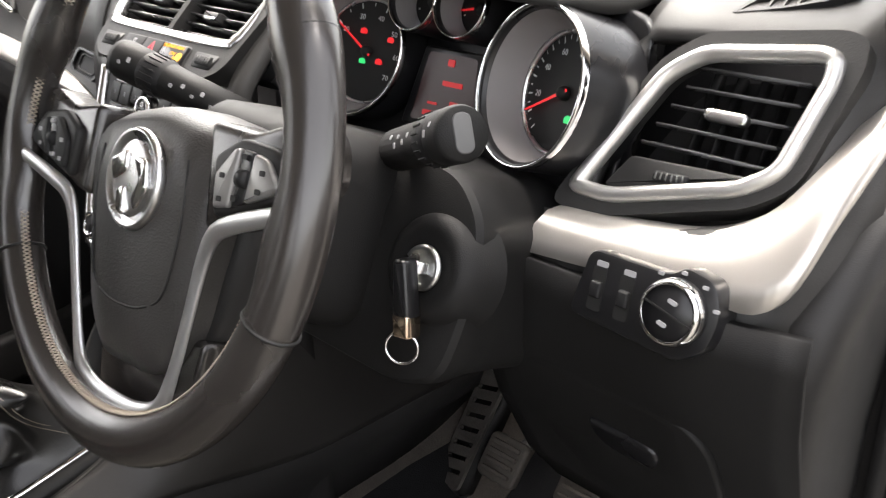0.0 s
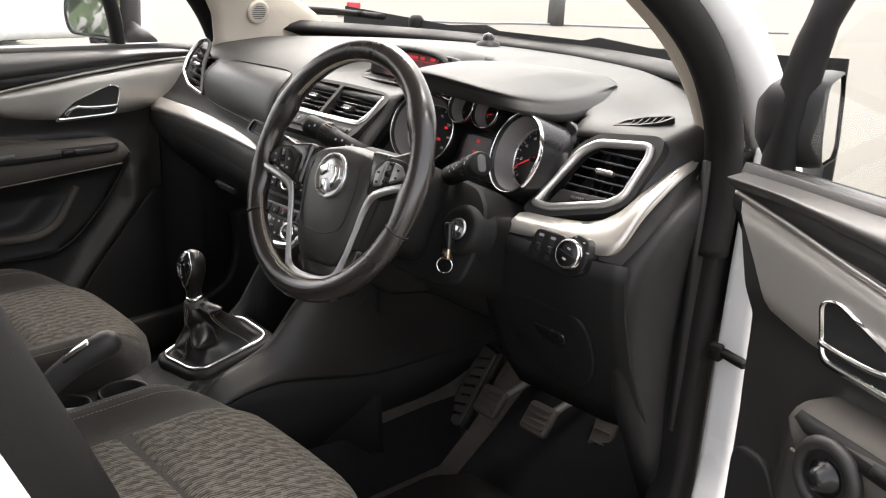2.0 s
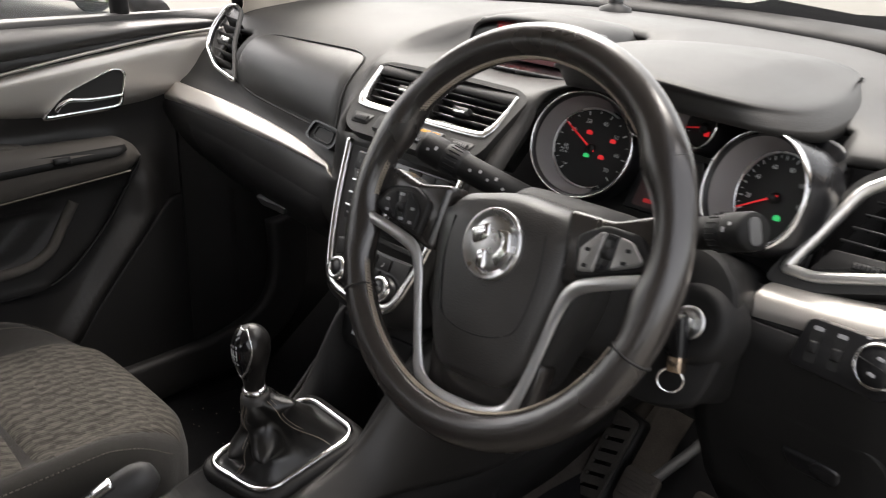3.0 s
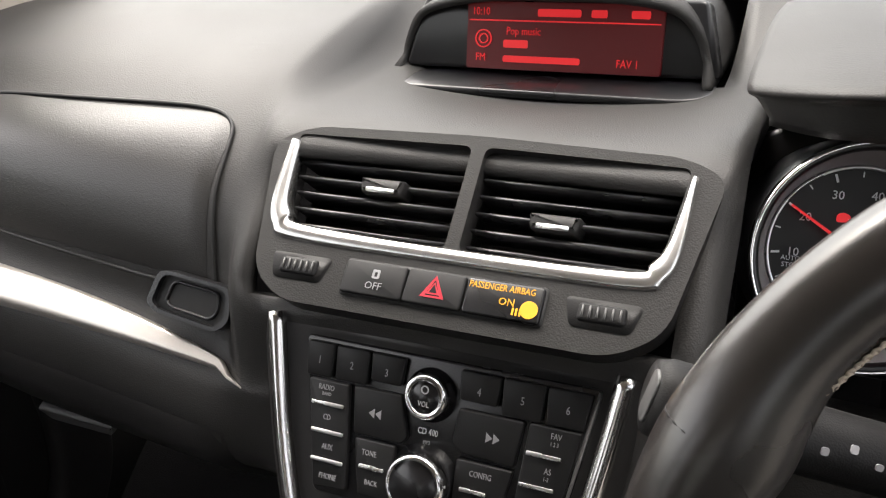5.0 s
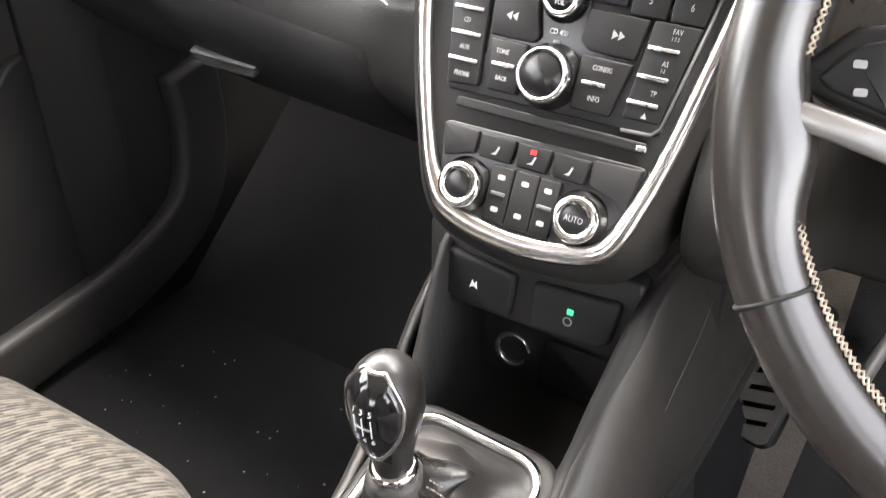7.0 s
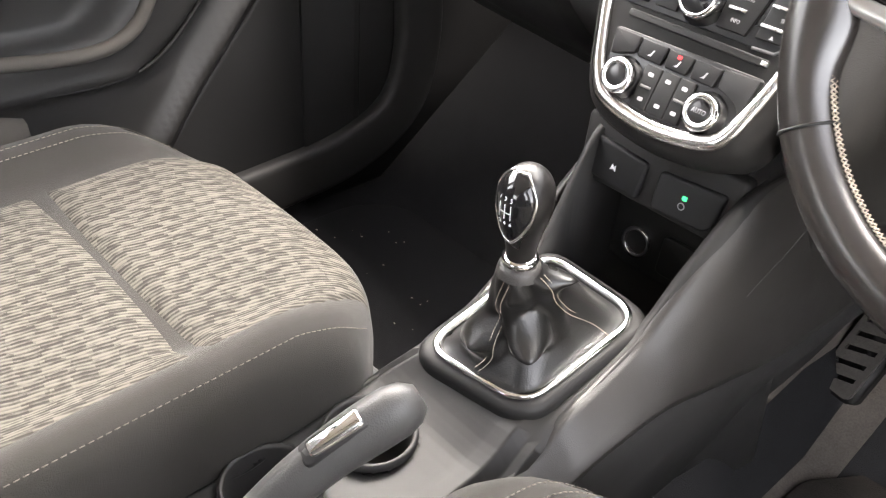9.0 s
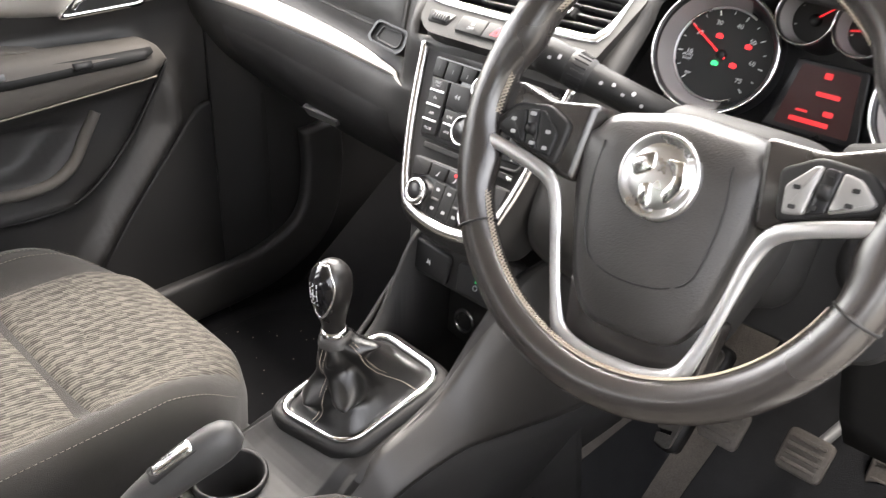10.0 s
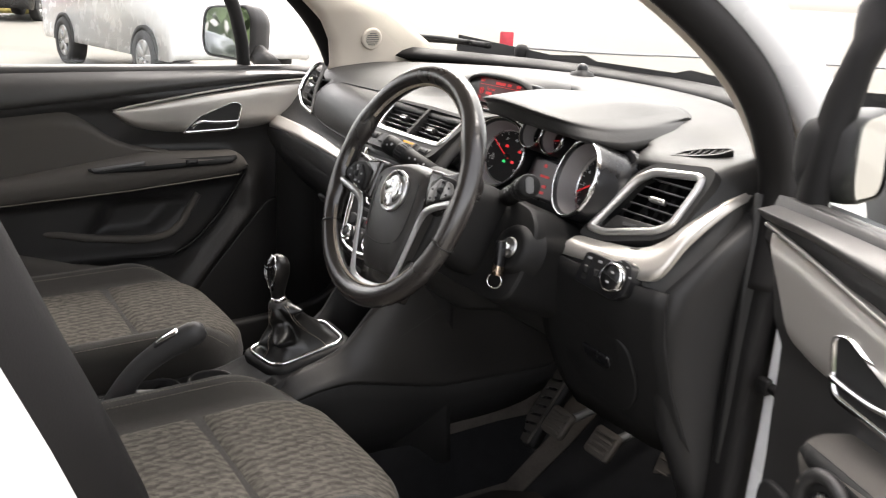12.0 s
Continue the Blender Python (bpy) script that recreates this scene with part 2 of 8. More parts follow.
def pchip(xs, ys, x):
    """Monotone cubic through (xs, ys)."""
    k = len(xs)
    if x <= xs[0]:
        return ys[0]
    if x >= xs[-1]:
        return ys[-1]
    h = [xs[i + 1] - xs[i] for i in range(k - 1)]
    d = [(ys[i + 1] - ys[i]) / h[i] for i in range(k - 1)]
    s = [d[0]] + [0.0 if d[i - 1] * d[i] <= 0 else 2 * d[i - 1] * d[i] / (d[i - 1] + d[i]) for i in range(1, k - 1)] + [d[-1]]
    i = max(j for j in range(k - 1) if xs[j] <= x)
    t = (x - xs[i]) / h[i]
    return ((1 + 2 * t) * (1 - t) ** 2 * ys[i] + t * (1 - t) ** 2 * h[i] * s[i] + t * t * (3 - 2 * t) * ys[i + 1] + t * t * (t - 1) * h[i] * s[i + 1])


def words(text, m, size, mat, parent, name="lettering", align="CENTER", squeeze=1.0):
    """Flat lettering in the built-in font, a little proud of the frame's plane."""
    cu = bpy.data.curves.new(name, "FONT")
    cu.body, cu.size, cu.align_x, cu.align_y, cu.extrude, cu.resolution_u = text, size, align, "CENTER", 0.00015, 2
    tmp = bpy.data.objects.new(name, cu)
    scene.collection.objects.link(tmp)
    bpy.context.view_layer.update()
    me = bpy.data.meshes.new_from_object(tmp.evaluated_get(bpy.context.evaluated_depsgraph_get()))
    bpy.data.objects.remove(tmp)
    bpy.data.curves.remove(cu)
    me.transform(m @ Matrix.Diagonal((squeeze, 1, 1, 1)))
    me.materials.clear()
    me.materials.append(mat)
    ob = new(name, me)
    ob.parent = parent
    return ob


def at(m, u, v, h=0.0):
    return m @ Matrix.Translation((u, v, h))


def ring_bm(outer, hole_list, lo, hi, m):
    """A slab with holes, made by filling the outline with its holes and extruding it."""
    bm = bmesh.new()
    edges = []
    for loop in [outer] + hole_list:
        vs = [bm.verts.new((u, v, hi)) for u, v in loop]
        edges += [bm.edges.new((vs[i - 1], vs[i])) for i in range(len(vs))]
    bmesh.ops.triangle_fill(bm, edges=edges, use_beauty=True)
    ext = bmesh.ops.extrude_face_region(bm, geom=list(bm.faces))
    bmesh.ops.translate(bm, verts=[g for g in ext["geom"] if isinstance(g, bmesh.types.BMVert)], vec=(0, 0, lo - hi))
    bmesh.ops.transform(bm, matrix=m, verts=bm.verts)
    return bm


# ---------------------------------------------------------------- ground and shell of the car
def plain_box(x0, y0, z0, x1, y1, z1):
    bm = bmesh.new()
    vs = [bm.verts.new((x, y, z)) for x in (x0, x1) for y in (y0, y1) for z in (z0, z1)]
    for f in ((0, 1, 3, 2), (4, 6, 7, 5), (0, 4, 5, 1), (2, 3, 7, 6), (0, 2, 6, 4), (1, 5, 7, 3)):
        bm.faces.new([vs[i] for i in f])
    return bm


def sheet(rows, name, mat, label, category, t=0.004, kind="structure", off=-1.0):
    ob = part(name, grid_bm(rows), mat)
    thick(ob, t, off)
    return tagged(ob, label, category, kind=kind)


ASPHALT = material("pale_worn_asphalt", (0.115, 0.108, 0.094), 0.9, mottle=0.25, mottle_size=0.35, grain=0.4, grain_size=60, bump=0.5)
far = 400.0
ground = part("ground", grid_bm([[(-far, -far, 0), (far, -far, 0)], [(-far, far, 0), (far, far, 0)]]), ASPHALT)
tagged(ground, "pale worn asphalt of a car park", "ground", kind="structure")

# cabin floor with a raised tunnel, rising to the bulkhead
rows = []
for y in (-1.7, -0.6, -0.3, 0.0, 0.3, 0.5, 0.62, 0.75, 0.85, 0.9):
    rise = 0.0 if y < 0.5 else (y - 0.5) * 0.75
    top = 0.30 + rise
    # unseen bulkhead wall, raised to keep daylight from leaking under the dash
    wall = 0.595 if y > 0.86 else 0.0
    rows.append([(x, y, z) for x, z in ((-0.78, 0.45), (-0.73, top + 0.02 + wall), (-0.3, top + wall), (-0.17, top + 0.01 + wall), (-0.13, max(0.45, top) + wall),
                                        (0.13, max(0.45, top) + wall), (0.17, top + 0.01 + wall), (0.3, top + wall), (0.70, top + 0.02 + wall), (0.74, 0.45))])
floor = part("floor", grid_bm(rows), CARPET)
thick(floor, 0.01, 1.0)
tagged(floor, "black carpet on the cabin floor, dusty", "floor", kind="structure")

# roof lining and roof skin
rows = []
for y, z, w in ((0.22, 1.455, 0.50), (0.05, 1.505, 0.53), (-0.4, 1.55, 0.55), (-1.0, 1.55, 0.54), (-1.6, 1.50, 0.50), (-1.95, 1.40, 0.46)):
    rows.append([(x * w, y, z + 0.03 * (1 - x * x)) for x in (-1, -0.6, -0.2, 0.2, 0.6, 1)])
roof = part("ceiling", grid_bm(rows), LINER)
thick(roof, 0.03, 1.0)
tagged(roof, "beige roof lining over the cabin", "ceiling", kind="structure")


def pillar(name, pts, sect, mat, label, up=(0, 1, 0)):
    ob = part(name, sweep_bm(catmull(pts, 6), sect, up=up), mat)
    return tagged(ob, label, "pillar", kind="structure")


def oval(a, b, n=14):
    return [(a * math.cos(2 * math.pi * k / n), b * math.sin(2 * math.pi * k / n)) for k in range(n)]


for s, side in ((1, "driver"), (-1, "passenger")):
    # slanted windscreen pillar: light inner trim, dark seal, white painted outside
    line = [(0.672 * s, 0.58, 1.09), (0.672 * s, 0.525, 1.18), (0.66 * s, 0.44, 1.275), (0.625 * s, 0.31, 1.37), (0.56 * s, 0.12, 1.475)]
    pillar("pillar_trim_" + side, line, oval(0.036, 0.03), LINER, "beige cloth trim on the windscreen pillar")
    line = [(0.722 * s, 0.50, 0.95), (0.722 * s, 0.505, 1.05), (0.718 * s, 0.49, 1.15), (0.705 * s, 0.42, 1.26), (0.665 * s, 0.29, 1.365), (0.595 * s, 0.08, 1.485), (0.57 * s, -0.3, 1.53), (0.57 * s, -1.4, 1.50)]
    pillar("door_seal_" + side, line, oval(0.026, 0.030), RUBBER, "black rubber door seal along the pillar")
    line = [(0.765 * s, 0.62, 0.80), (0.755 * s, 0.63, 1.0), (0.735 * s, 0.60, 1.13), (0.715 * s, 0.51, 1.26), (0.675 * s, 0.37, 1.38), (0.60 * s, 0.15, 1.51), (0.60 * s, -0.3, 1.56), (0.60 * s, -1.5, 1.53)]
    pillar("pillar_outer_" + side, line, oval(0.032, 0.04), WHITE_PAINT, "white painted windscreen pillar")
    # centre pillar behind the front door
    line = [(0.80 * s, -0.36, 0.35), (0.80 * s, -0.40, 0.80), (0.795 * s, -0.50, 1.10), (0.74 * s, -0.58, 1.30), (0.62 * s, -0.66, 1.50)]
    pillar("centre_pillar_" + side, [(x + 0.035 * s, y - 0.105, z) for x, y, z in line], oval(0.03, 0.075), WHITE_PAINT, "white painted centre pillar")
    pillar("centre_seal_" + side, [(x + 0.004 * s, y - 0.018, z) for x, y, z in line], oval(0.034, 0.040), RUBBER, "black rubber seal on the centre pillar")
    # unseen rear side wall and rear pillar, added to shut out daylight
    rows = [[(0.80 * s, y, z) for z in (0.30, 0.7, 1.1)] for y in (-0.5, -1.2, -1.95)]
    sheet(rows, "wall_rear_unseen_" + side, BLACK, "unseen dark rear side of the cabin, added to block daylight", "wall", 0.03)
    pillar("rear_pillar_" + side, [(0.80 * s, -1.6, 1.08), (0.74 * s, -1.65, 1.3), (0.58 * s, -1.7, 1.52)], oval(0.05, 0.14), LINER, "unseen beige rear pillar trim")
for s, side in ((1, "driver"), (-1, "passenger")):
    rows = [[((0.845 + 0.02 * math.sin((z - 0.25) * 3.4)) * s, y, z) for z in np.linspace(0.25, 1.10, 6)] for y in (-0.95, -1.3, -1.7, -2.02)]
    sheet(rows, "wall_outer_" + side, WHITE_PAINT, "white painted rear flank of the car", "wall", 0.006)
rows = [[(x, -2.03 + 0.03 * abs(x), z) for z in (0.30, 0.7, 1.06)] for x in (-0.84, -0.4, 0.0, 0.4, 0.84)]
sheet(rows, "wall_tail", WHITE_PAINT, "white painted tail of the car", "wall", 0.006)
# unseen back of the cabin, added so no sky lights the dash from behind
rows = [[(x, -1.95 + 0.1 * (z > 1.0), z) for z in (0.30, 0.8, 1.05)] for x in (-0.80, 0.0, 0.80)]
sheet(rows, "wall_back_unseen", BLACK, "unseen dark back of the cabin, added to block daylight", "wall", 0.03)

# painted sill and door aperture on the open side
sill_path = [(0.770, 0.570, 1.10), (0.772, 0.548, 1.02), (0.774, 0.538, 0.87), (0.776, 0.532, 0.70), (0.782, 0.510, 0.56), (0.800, 0.41, 0.40), (0.805, 0.1, 0.355), (0.81, -0.30, 0.35)]
tagged(part("door_frame_1", sweep_bm(catmull(sill_path, 6), rrect(-0.03, -0.026, 0.03, 0.026, 0.012), up=(1, 0, 0)), WHITE_PAINT),
       "white painted door aperture and sill", "door frame", kind="structure")
seal_path = [(0.712, 0.530, 1.10), (0.712, 0.522, 1.00), (0.712, 0.510, 0.85), (0.713, 0.503, 0.70), (0.722, 0.475, 0.52), (0.745, 0.36, 0.42), (0.750, 0.1, 0.385), (0.750, -0.30, 0.38)]
tagged(part("trim_sill", sweep_bm(catmull(seal_path, 6), rrect(-0.03, -0.028, 0.03, 0.028, 0.012), up=(1, 0, 0)), RUBBER),
       "black rubber seal and scuffed sill trim", "sill trim", kind="structure")
# dark kick panel between the dash end and the seal
rows = [[(0.70 + 0.02 * (k > 1), y, z) for k, y in enumerate((0.93, 0.75, 0.55, 0.47))] for z in (0.32, 0.5, 0.7, 0.9, 1.09)]
sheet(rows, "wall_kick_driver", BLACK, "black plastic footwell side panel", "side panel", 0.012)
rows = [[(-0.735, y, z) for y in (0.93, 0.7, 0.5, 0.33)] for z in (0.30, 0.5, 0.7, 0.9, 1.10)]
sheet(rows, "wall_kick_passenger", BLACK, "black plastic footwell side panel", "side panel", 0.012)

# windscreen and its black lower border
GLASS = bpy.data.materials.new("window_glass")
GLASS.use_nodes = True
gnt = GLASS.node_tree
gnt.nodes.remove(gnt.nodes["Principled BSDF"])
g_clear, g_gloss, g_mix = gnt.nodes.new("ShaderNodeBsdfTransparent"), gnt.nodes.new("ShaderNodeBsdfGlossy"), gnt.nodes.new("ShaderNodeMixShader")
g_clear.inputs[0].default_value = (0.95, 0.97, 0.95, 1)
g_gloss.inputs["Roughness"].default_value = 0.02
g_mix.inputs[0].default_value = 0.04
gnt.links.new(g_clear.outputs[0], g_mix.inputs[1])
gnt.links.new(g_gloss.outputs[0], g_mix.inputs[2])
gnt.links.new(g_mix.outputs[0], gnt.nodes["Material Output"].inputs[0])


def screen_base(x):
    return 0.90 - 0.55 * x * x


rows = []
for k in range(7):
    t = k / 6
    rows.append([(x * (1 - 0.22 * t), screen_base(x) * (1 - t) + (0.24 - 0.06 * x * x) * t, 1.165 * (1 - t) + 1.46 * t + 0.05 * t * (1 - t)) for x in (-0.72, -0.5, -0.25, 0, 0.25, 0.5, 0.72)])
glass = part("window_1", grid_bm(rows), GLASS)
glass.visible_shadow = False
tagged(glass, "clear raked windscreen", "windscreen", kind="structure")
rows = []
for x in np.linspace(-0.72, 0.72, 25):
    y = screen_base(x)
    rows.append([(x, y + 0.03, 1.18), (x, y + 0.005, 1.185), (x, y - 0.03, 1.176), (x, y - 0.05, 1.162), (x, y + 0.03, 1.14)])
tagged(part("windscreen_border", grid_bm(rows, close_u=True, cap=True), RUBBER), "black border and seal at the foot of the windscreen", "windscreen border", kind="structure")

# ---------------------------------------------------------------- dashboard
DASH_X = [-0.74, -0.55, -0.35, -0.178, -0.15, 0.0, 0.15, 0.20, 0.35, 0.46, 0.56, 0.66, 0.70]
DASH_P = [
    [(.62, 1.13), (.56, 1.135), (.50, 1.13), (.455, 1.12), (.42, 1.09), (.385, 1.05), (.355, 1.015), (.335, 1.0), (.31, .96), (.32, .92), (.36, .86), (.45, .78)],
    [(.70, 1.15), (.62, 1.152), (.54, 1.145), (.455, 1.132), (.413, 1.115), (.362, 1.079), (.340, 1.027), (.318, 1.002), (.287, .972), (.292, .92), (.335, .86), (.43, .77)],
    [(.81, 1.16), (.70, 1.163), (.57, 1.158), (.46, 1.14), (.395, 1.115), (.339, 1.081), (.32, 1.02), (.311, .991), (.283, .965), (.285, .90), (.33, .84), (.42, .76)],
    [(.86, 1.165), (.74, 1.168), (.60, 1.162), (.47, 1.142), (.395, 1.117), (.336, 1.074), (.312, 1.012), (.301, .971), (.277, .946), (.275, .89), (.33, .83), (.42, .75)],
    [(.87, 1.165), (.76, 1.17), (.65, 1.166), (.54, 1.12), (.375, 1.117), (.333, 1.078), (.291, 1.033), (.280, .962), (.276, .943), (.280, .885), (.33, .83), (.42, .75)],
    [(.88, 1.165), (.78, 1.17), (.66, 1.168), (.555, 1.105), (.382, 1.112), (.337, 1.082), (.292, 1.033), (.284, 1.003), (.268, .96), (.225, .87), (.26, .81), (.36, .74)],
    [(.87, 1.165), (.76, 1.17), (.65, 1.166), (.54, 1.12), (.375, 1.117), (.333, 1.078), (.291, 1.033), (.284, 1.005), (.270, .965), (.235, .87), (.27, .81), (.36, .74)],
    [(.86, 1.165), (.74, 1.168), (.62, 1.16), (.52, 1.145), (.47, 1.12), (.44, 1.06), (.39, 1.0), (.35, .975), (.325, .94), (.32, .90), (.36, .83), (.43, .74)],
    [(.82, 1.165), (.72, 1.163), (.60, 1.15), (.52, 1.142), (.47, 1.12), (.44, 1.06), (.39, 1.0), (.35, .97), (.325, .94), (.32, .90), (.36, .83), (.43, .74)],
    [(.78, 1.16), (.68, 1.155), (.58, 1.14), (.50, 1.13), (.45, 1.10), (.41, 1.05), (.37, .995), (.342, .975), (.318, .955), (.312, .92), (.34, .85), (.42, .74)],
    [(.70, 1.145), (.63, 1.135), (.56, 1.122), (.48, 1.124), (.43, 1.110), (.395, 1.05), (.358, .99), (.343, .983), (.318, .960), (.312, .93), (.335, .86), (.41, .74)],
    [(.61, 1.12), (.58, 1.12), (.54, 1.126), (.49, 1.123), (.44, 1.108), (.405, 1.06), (.375, 1.015), (.358, 1.0), (.332, .968), (.325, .93), (.35, .86), (.42, .74)],
    [(.57, 1.09), (.55, 1.09), (.53, 1.09), (.51, 1.085), (.48, 1.07), (.45, 1.04), (.42, 1.02), (.41, 1.0), (.39, .97), (.38, .93), (.39, .86), (.44, .74)],
]
_cols = list(zip(*DASH_P))


def dash_controls(x):
    return [(pchip(DASH_X, [p[0] for p in c], x), pchip(DASH_X, [p[1] for p in c], x)) for c in _cols]


def dash_point(x, s):
    """Point of the dash skin at x and profile index s (0 windscreen .. 11 underside)."""
    c = dash_controls(x)
    i = min(int(s), 10)
    t = s - i
    a, b, d, e = (Vector(c[max(i - 1, 0)]), Vector(c[i]), Vector(c[i + 1]), Vector(c[min(i + 2, 11)]))
    q = 0.5 * ((2 * b) + (d - a) * t + (2 * a - 5 * b + 4 * d - e) * t * t + (3 * b - a - 3 * d + e) * t ** 3)
    return Vector((x, q[0], q[1]))


def dash_normal(x, s):
    du = dash_point(x + 0.004, s) - dash_point(x - 0.004, s)
    dv = dash_point(x, min(s + 0.05, 11)) - dash_point(x, max(s - 0.05, 0))
    n = du.cross(dv).normalized()
    return n if n.y < 0.3 and (n.z > 0 or n.y < 0) else -n


dashboard = thing("dashboard", "charcoal grained plastic dashboard with silver trim strips", "dashboard")
rows = []
for x in np.linspace(-0.738, 0.70, 121):
    rows.append([dash_point(x, s) for s in np.linspace(0, 11, 67)])


def opening(x, s):
    """Where vents, dials and the centre stack are let into the skin."""
    return ((abs(x) < 0.137 and 4.5 < s < 6.1) or (abs(x) < 0.108 and s > 7.2) or (0.165 < x < 0.498 and 3.4 < s < 6.8) or (0.505 < x < 0.655 and 4.2 < s < 6.3 + (0.2 if x < 0.6 else 0))
            or (abs(x) < 0.12 and 2.2 < s < 3.2) or (-0.60 < x < -0.53 and 4.3 < s < 5.6))


skin_bm = grid_bm(rows)
xs_, ss_ = np.linspace(-0.738, 0.70, 121), np.linspace(0, 11, 67)
skin_bm.faces.ensure_lookup_table()
gone = [skin_bm.faces[i * 66 + j] for i in range(120) for j in range(66) if opening((xs_[i] + xs_[i + 1]) / 2, (ss_[j] + ss_[j + 1]) / 2)]
bmesh.ops.delete(skin_bm, geom=gone, context="FACES")
skin = part("dash_skin", skin_bm, DASH, dashboard)
thick(skin, 0.01)


def dash_patch(name, xs, s0, s1, mat, off=0.003, label="", rows_n=8, body=0.006, edge=0.15):
    """A panel that lies proud of the dash skin between the profile indices s0(x) and s1(x)."""
    rows = []
    n = len(xs)
    for i, x in enumerate(xs):
        r = []
        for k in range(rows_n + 1):
            t = k / rows_n
            s = s0(x) + (s1(x) - s0(x)) * t
            e = min(t, 1 - t) / edge
            f = min(i, n - 1 - i) / max(1.0, n * 0.04)
            lift = off * (1 - (1 - min(1, e)) ** 2) * (1 - (1 - min(1, f)) ** 2) if off > 0 else off
            r.append(dash_point(x, s) + dash_normal(x, s) * (lift + 0.0005))
        rows.append(r)
    ob = part(name, grid_bm(rows), mat, dashboard, label)
    return ob


# silver strip on the passenger side, tapering to the centre
dash_patch("silver_strip", np.linspace(-0.735, -0.150, 50), lambda x: 7.08 + 0.36 * max(0.0, (x + 0.42) / 0.274) ** 2, lambda x: 7.90 - 0.36 * max(0.0, (x + 0.42) / 0.274) ** 2, SILVER, 0.006, "satin silver trim strip")


# airbag panel and glove box lid
dash_patch("airbag_panel", np.linspace(-0.515, -0.195, 40), lambda x: 4.15 + 0.35 * max(0.0, 1 - (x + 0.515) / 0.05) ** 2 + 0.2 * max(0.0, 1 - (-0.195 - x) / 0.03) ** 2, lambda x: 6.05 - 0.3 * max(0.0, 1 - (x + 0.515) / 0.05) ** 2, AIRBAG, 0.0035, "soft grained passenger airbag cover", edge=0.06)
def groove_line(pts, name="panel_gap"):
    """Dark shut line on the dash skin through (x, s) points."""
    c = catmull([(x, s, 0) for x, s in pts], 8)
    return part(name, tube_bm([dash_point(p.x, p.y) + dash_normal(p.x, p.y) * 0.0012 for p in c], 0.0016, False, 6), DIAL, dashboard)


groove_line([(-0.468, 6.02), (-0.495, 5.7), (-0.510, 5.2), (-0.507, 4.7), (-0.485, 4.35), (-0.45, 4.18), (-0.38, 4.10), (-0.28, 4.08), (-0.225, 4.12), (-0.200, 4.28), (-0.192, 4.6), (-0.189, 5.2), (-0.185, 6.1), (-0.180, 6.6)])
groove_line([(-0.468, 6.02), (-0.42, 6.12), (-0.35, 6.16), (-0.27, 6.2), (-0.23, 6.2)])
dash_patch("glovebox_lid", np.linspace(-0.60, -0.17, 30), lambda x: 8.6, lambda x: 10.6, BLACK, 0.006, "black glove box lid", edge=0.06)

# instrument brow over the dials
lip = [(0.165, 0.408, 1.128), (0.20, 0.362, 1.138), (0.27, 0.345, 1.142), (0.35, 0.345, 1.138), (0.405, 0.346, 1.136), (0.455, 0.362, 1.131), (0.484, 0.425, 1.124), (0.478, 0.52, 1.131), (0.446, 0.605, 1.140)]
crest = [(0.152, 0.400, 1.150), (0.20, 0.356, 1.164), (0.27, 0.338, 1.172), (0.35, 0.340, 1.167), (0.398, 0.350, 1.161), (0.438, 0.378, 1.154), (0.462, 0.436, 1.147), (0.460, 0.53, 1.147), (0.436, 0.610, 1.147)]
back = [(0.155, 0.60, 1.158), (0.20, 0.62, 1.165), (0.27, 0.64, 1.166), (0.33, 0.65, 1.165), (0.375, 0.65, 1.163), (0.395, 0.65, 1.160), (0.410, 0.645, 1.157), (0.422, 0.640, 1.153), (0.432, 0.630, 1.150)]
inner = [(x, y + 0.06 - 0.05 * min(1.0, max(0.0, (x - 0.43) / 0.04)), z - 0.012) for x, y, z in lip]
lipc, crestc, backc, innerc = (catmull(c, 6) for c in (lip, crest, back, inner))
rows = []
for a, b, c, d in zip(lipc, crestc, backc, innerc):
    mid = (a + b) * 0.5 + Vector((0, -0.004, 0.002))
    top = (b + c) * 0.5 + Vector((0, 0, 0.010 * min(1.0, max(0.2, (0.47 - b.x) / 0.08))))
    low = a + Vector((0, 0.004, -0.006))
    rows.append(catmull([c, top, b, mid, a], 5) + [low, d])
brow = part("instrument_hood", grid_bm(rows), DASH, dashboard, "smooth charcoal hood over the instruments")
thick(brow, 0.004)

# screen hood on the centre top
prof = [(-0.142, 1.108), (-0.132, 1.140), (-0.112, 1.163), (-0.05, 1.176), (0.02, 1.178), (0.08, 1.170), (0.105, 1.150), (0.118, 1.110)]
rows = []
for y, k in ((0.505, 1.0), (0.52, 1.06), (0.58, 1.05), (0.66, 0.9), (0.74, 0.7)):
    rows.append([Vector((x * (1.0 if y < 0.6 else 1.0), y + 0.03 * abs(x) / 0.14 - (0.02 if z < 1.12 and y < 0.55 else 0), 1.10 + (z - 1.10) * k)) for x, z in [(q[0], q[2]) for q in catmull([(a, 0, b) for a, b in prof], 4)]])
hood = part("screen_hood", grid_bm(rows), DASH, dashboard, "charcoal hood over the display")
thick(hood, 0.006)

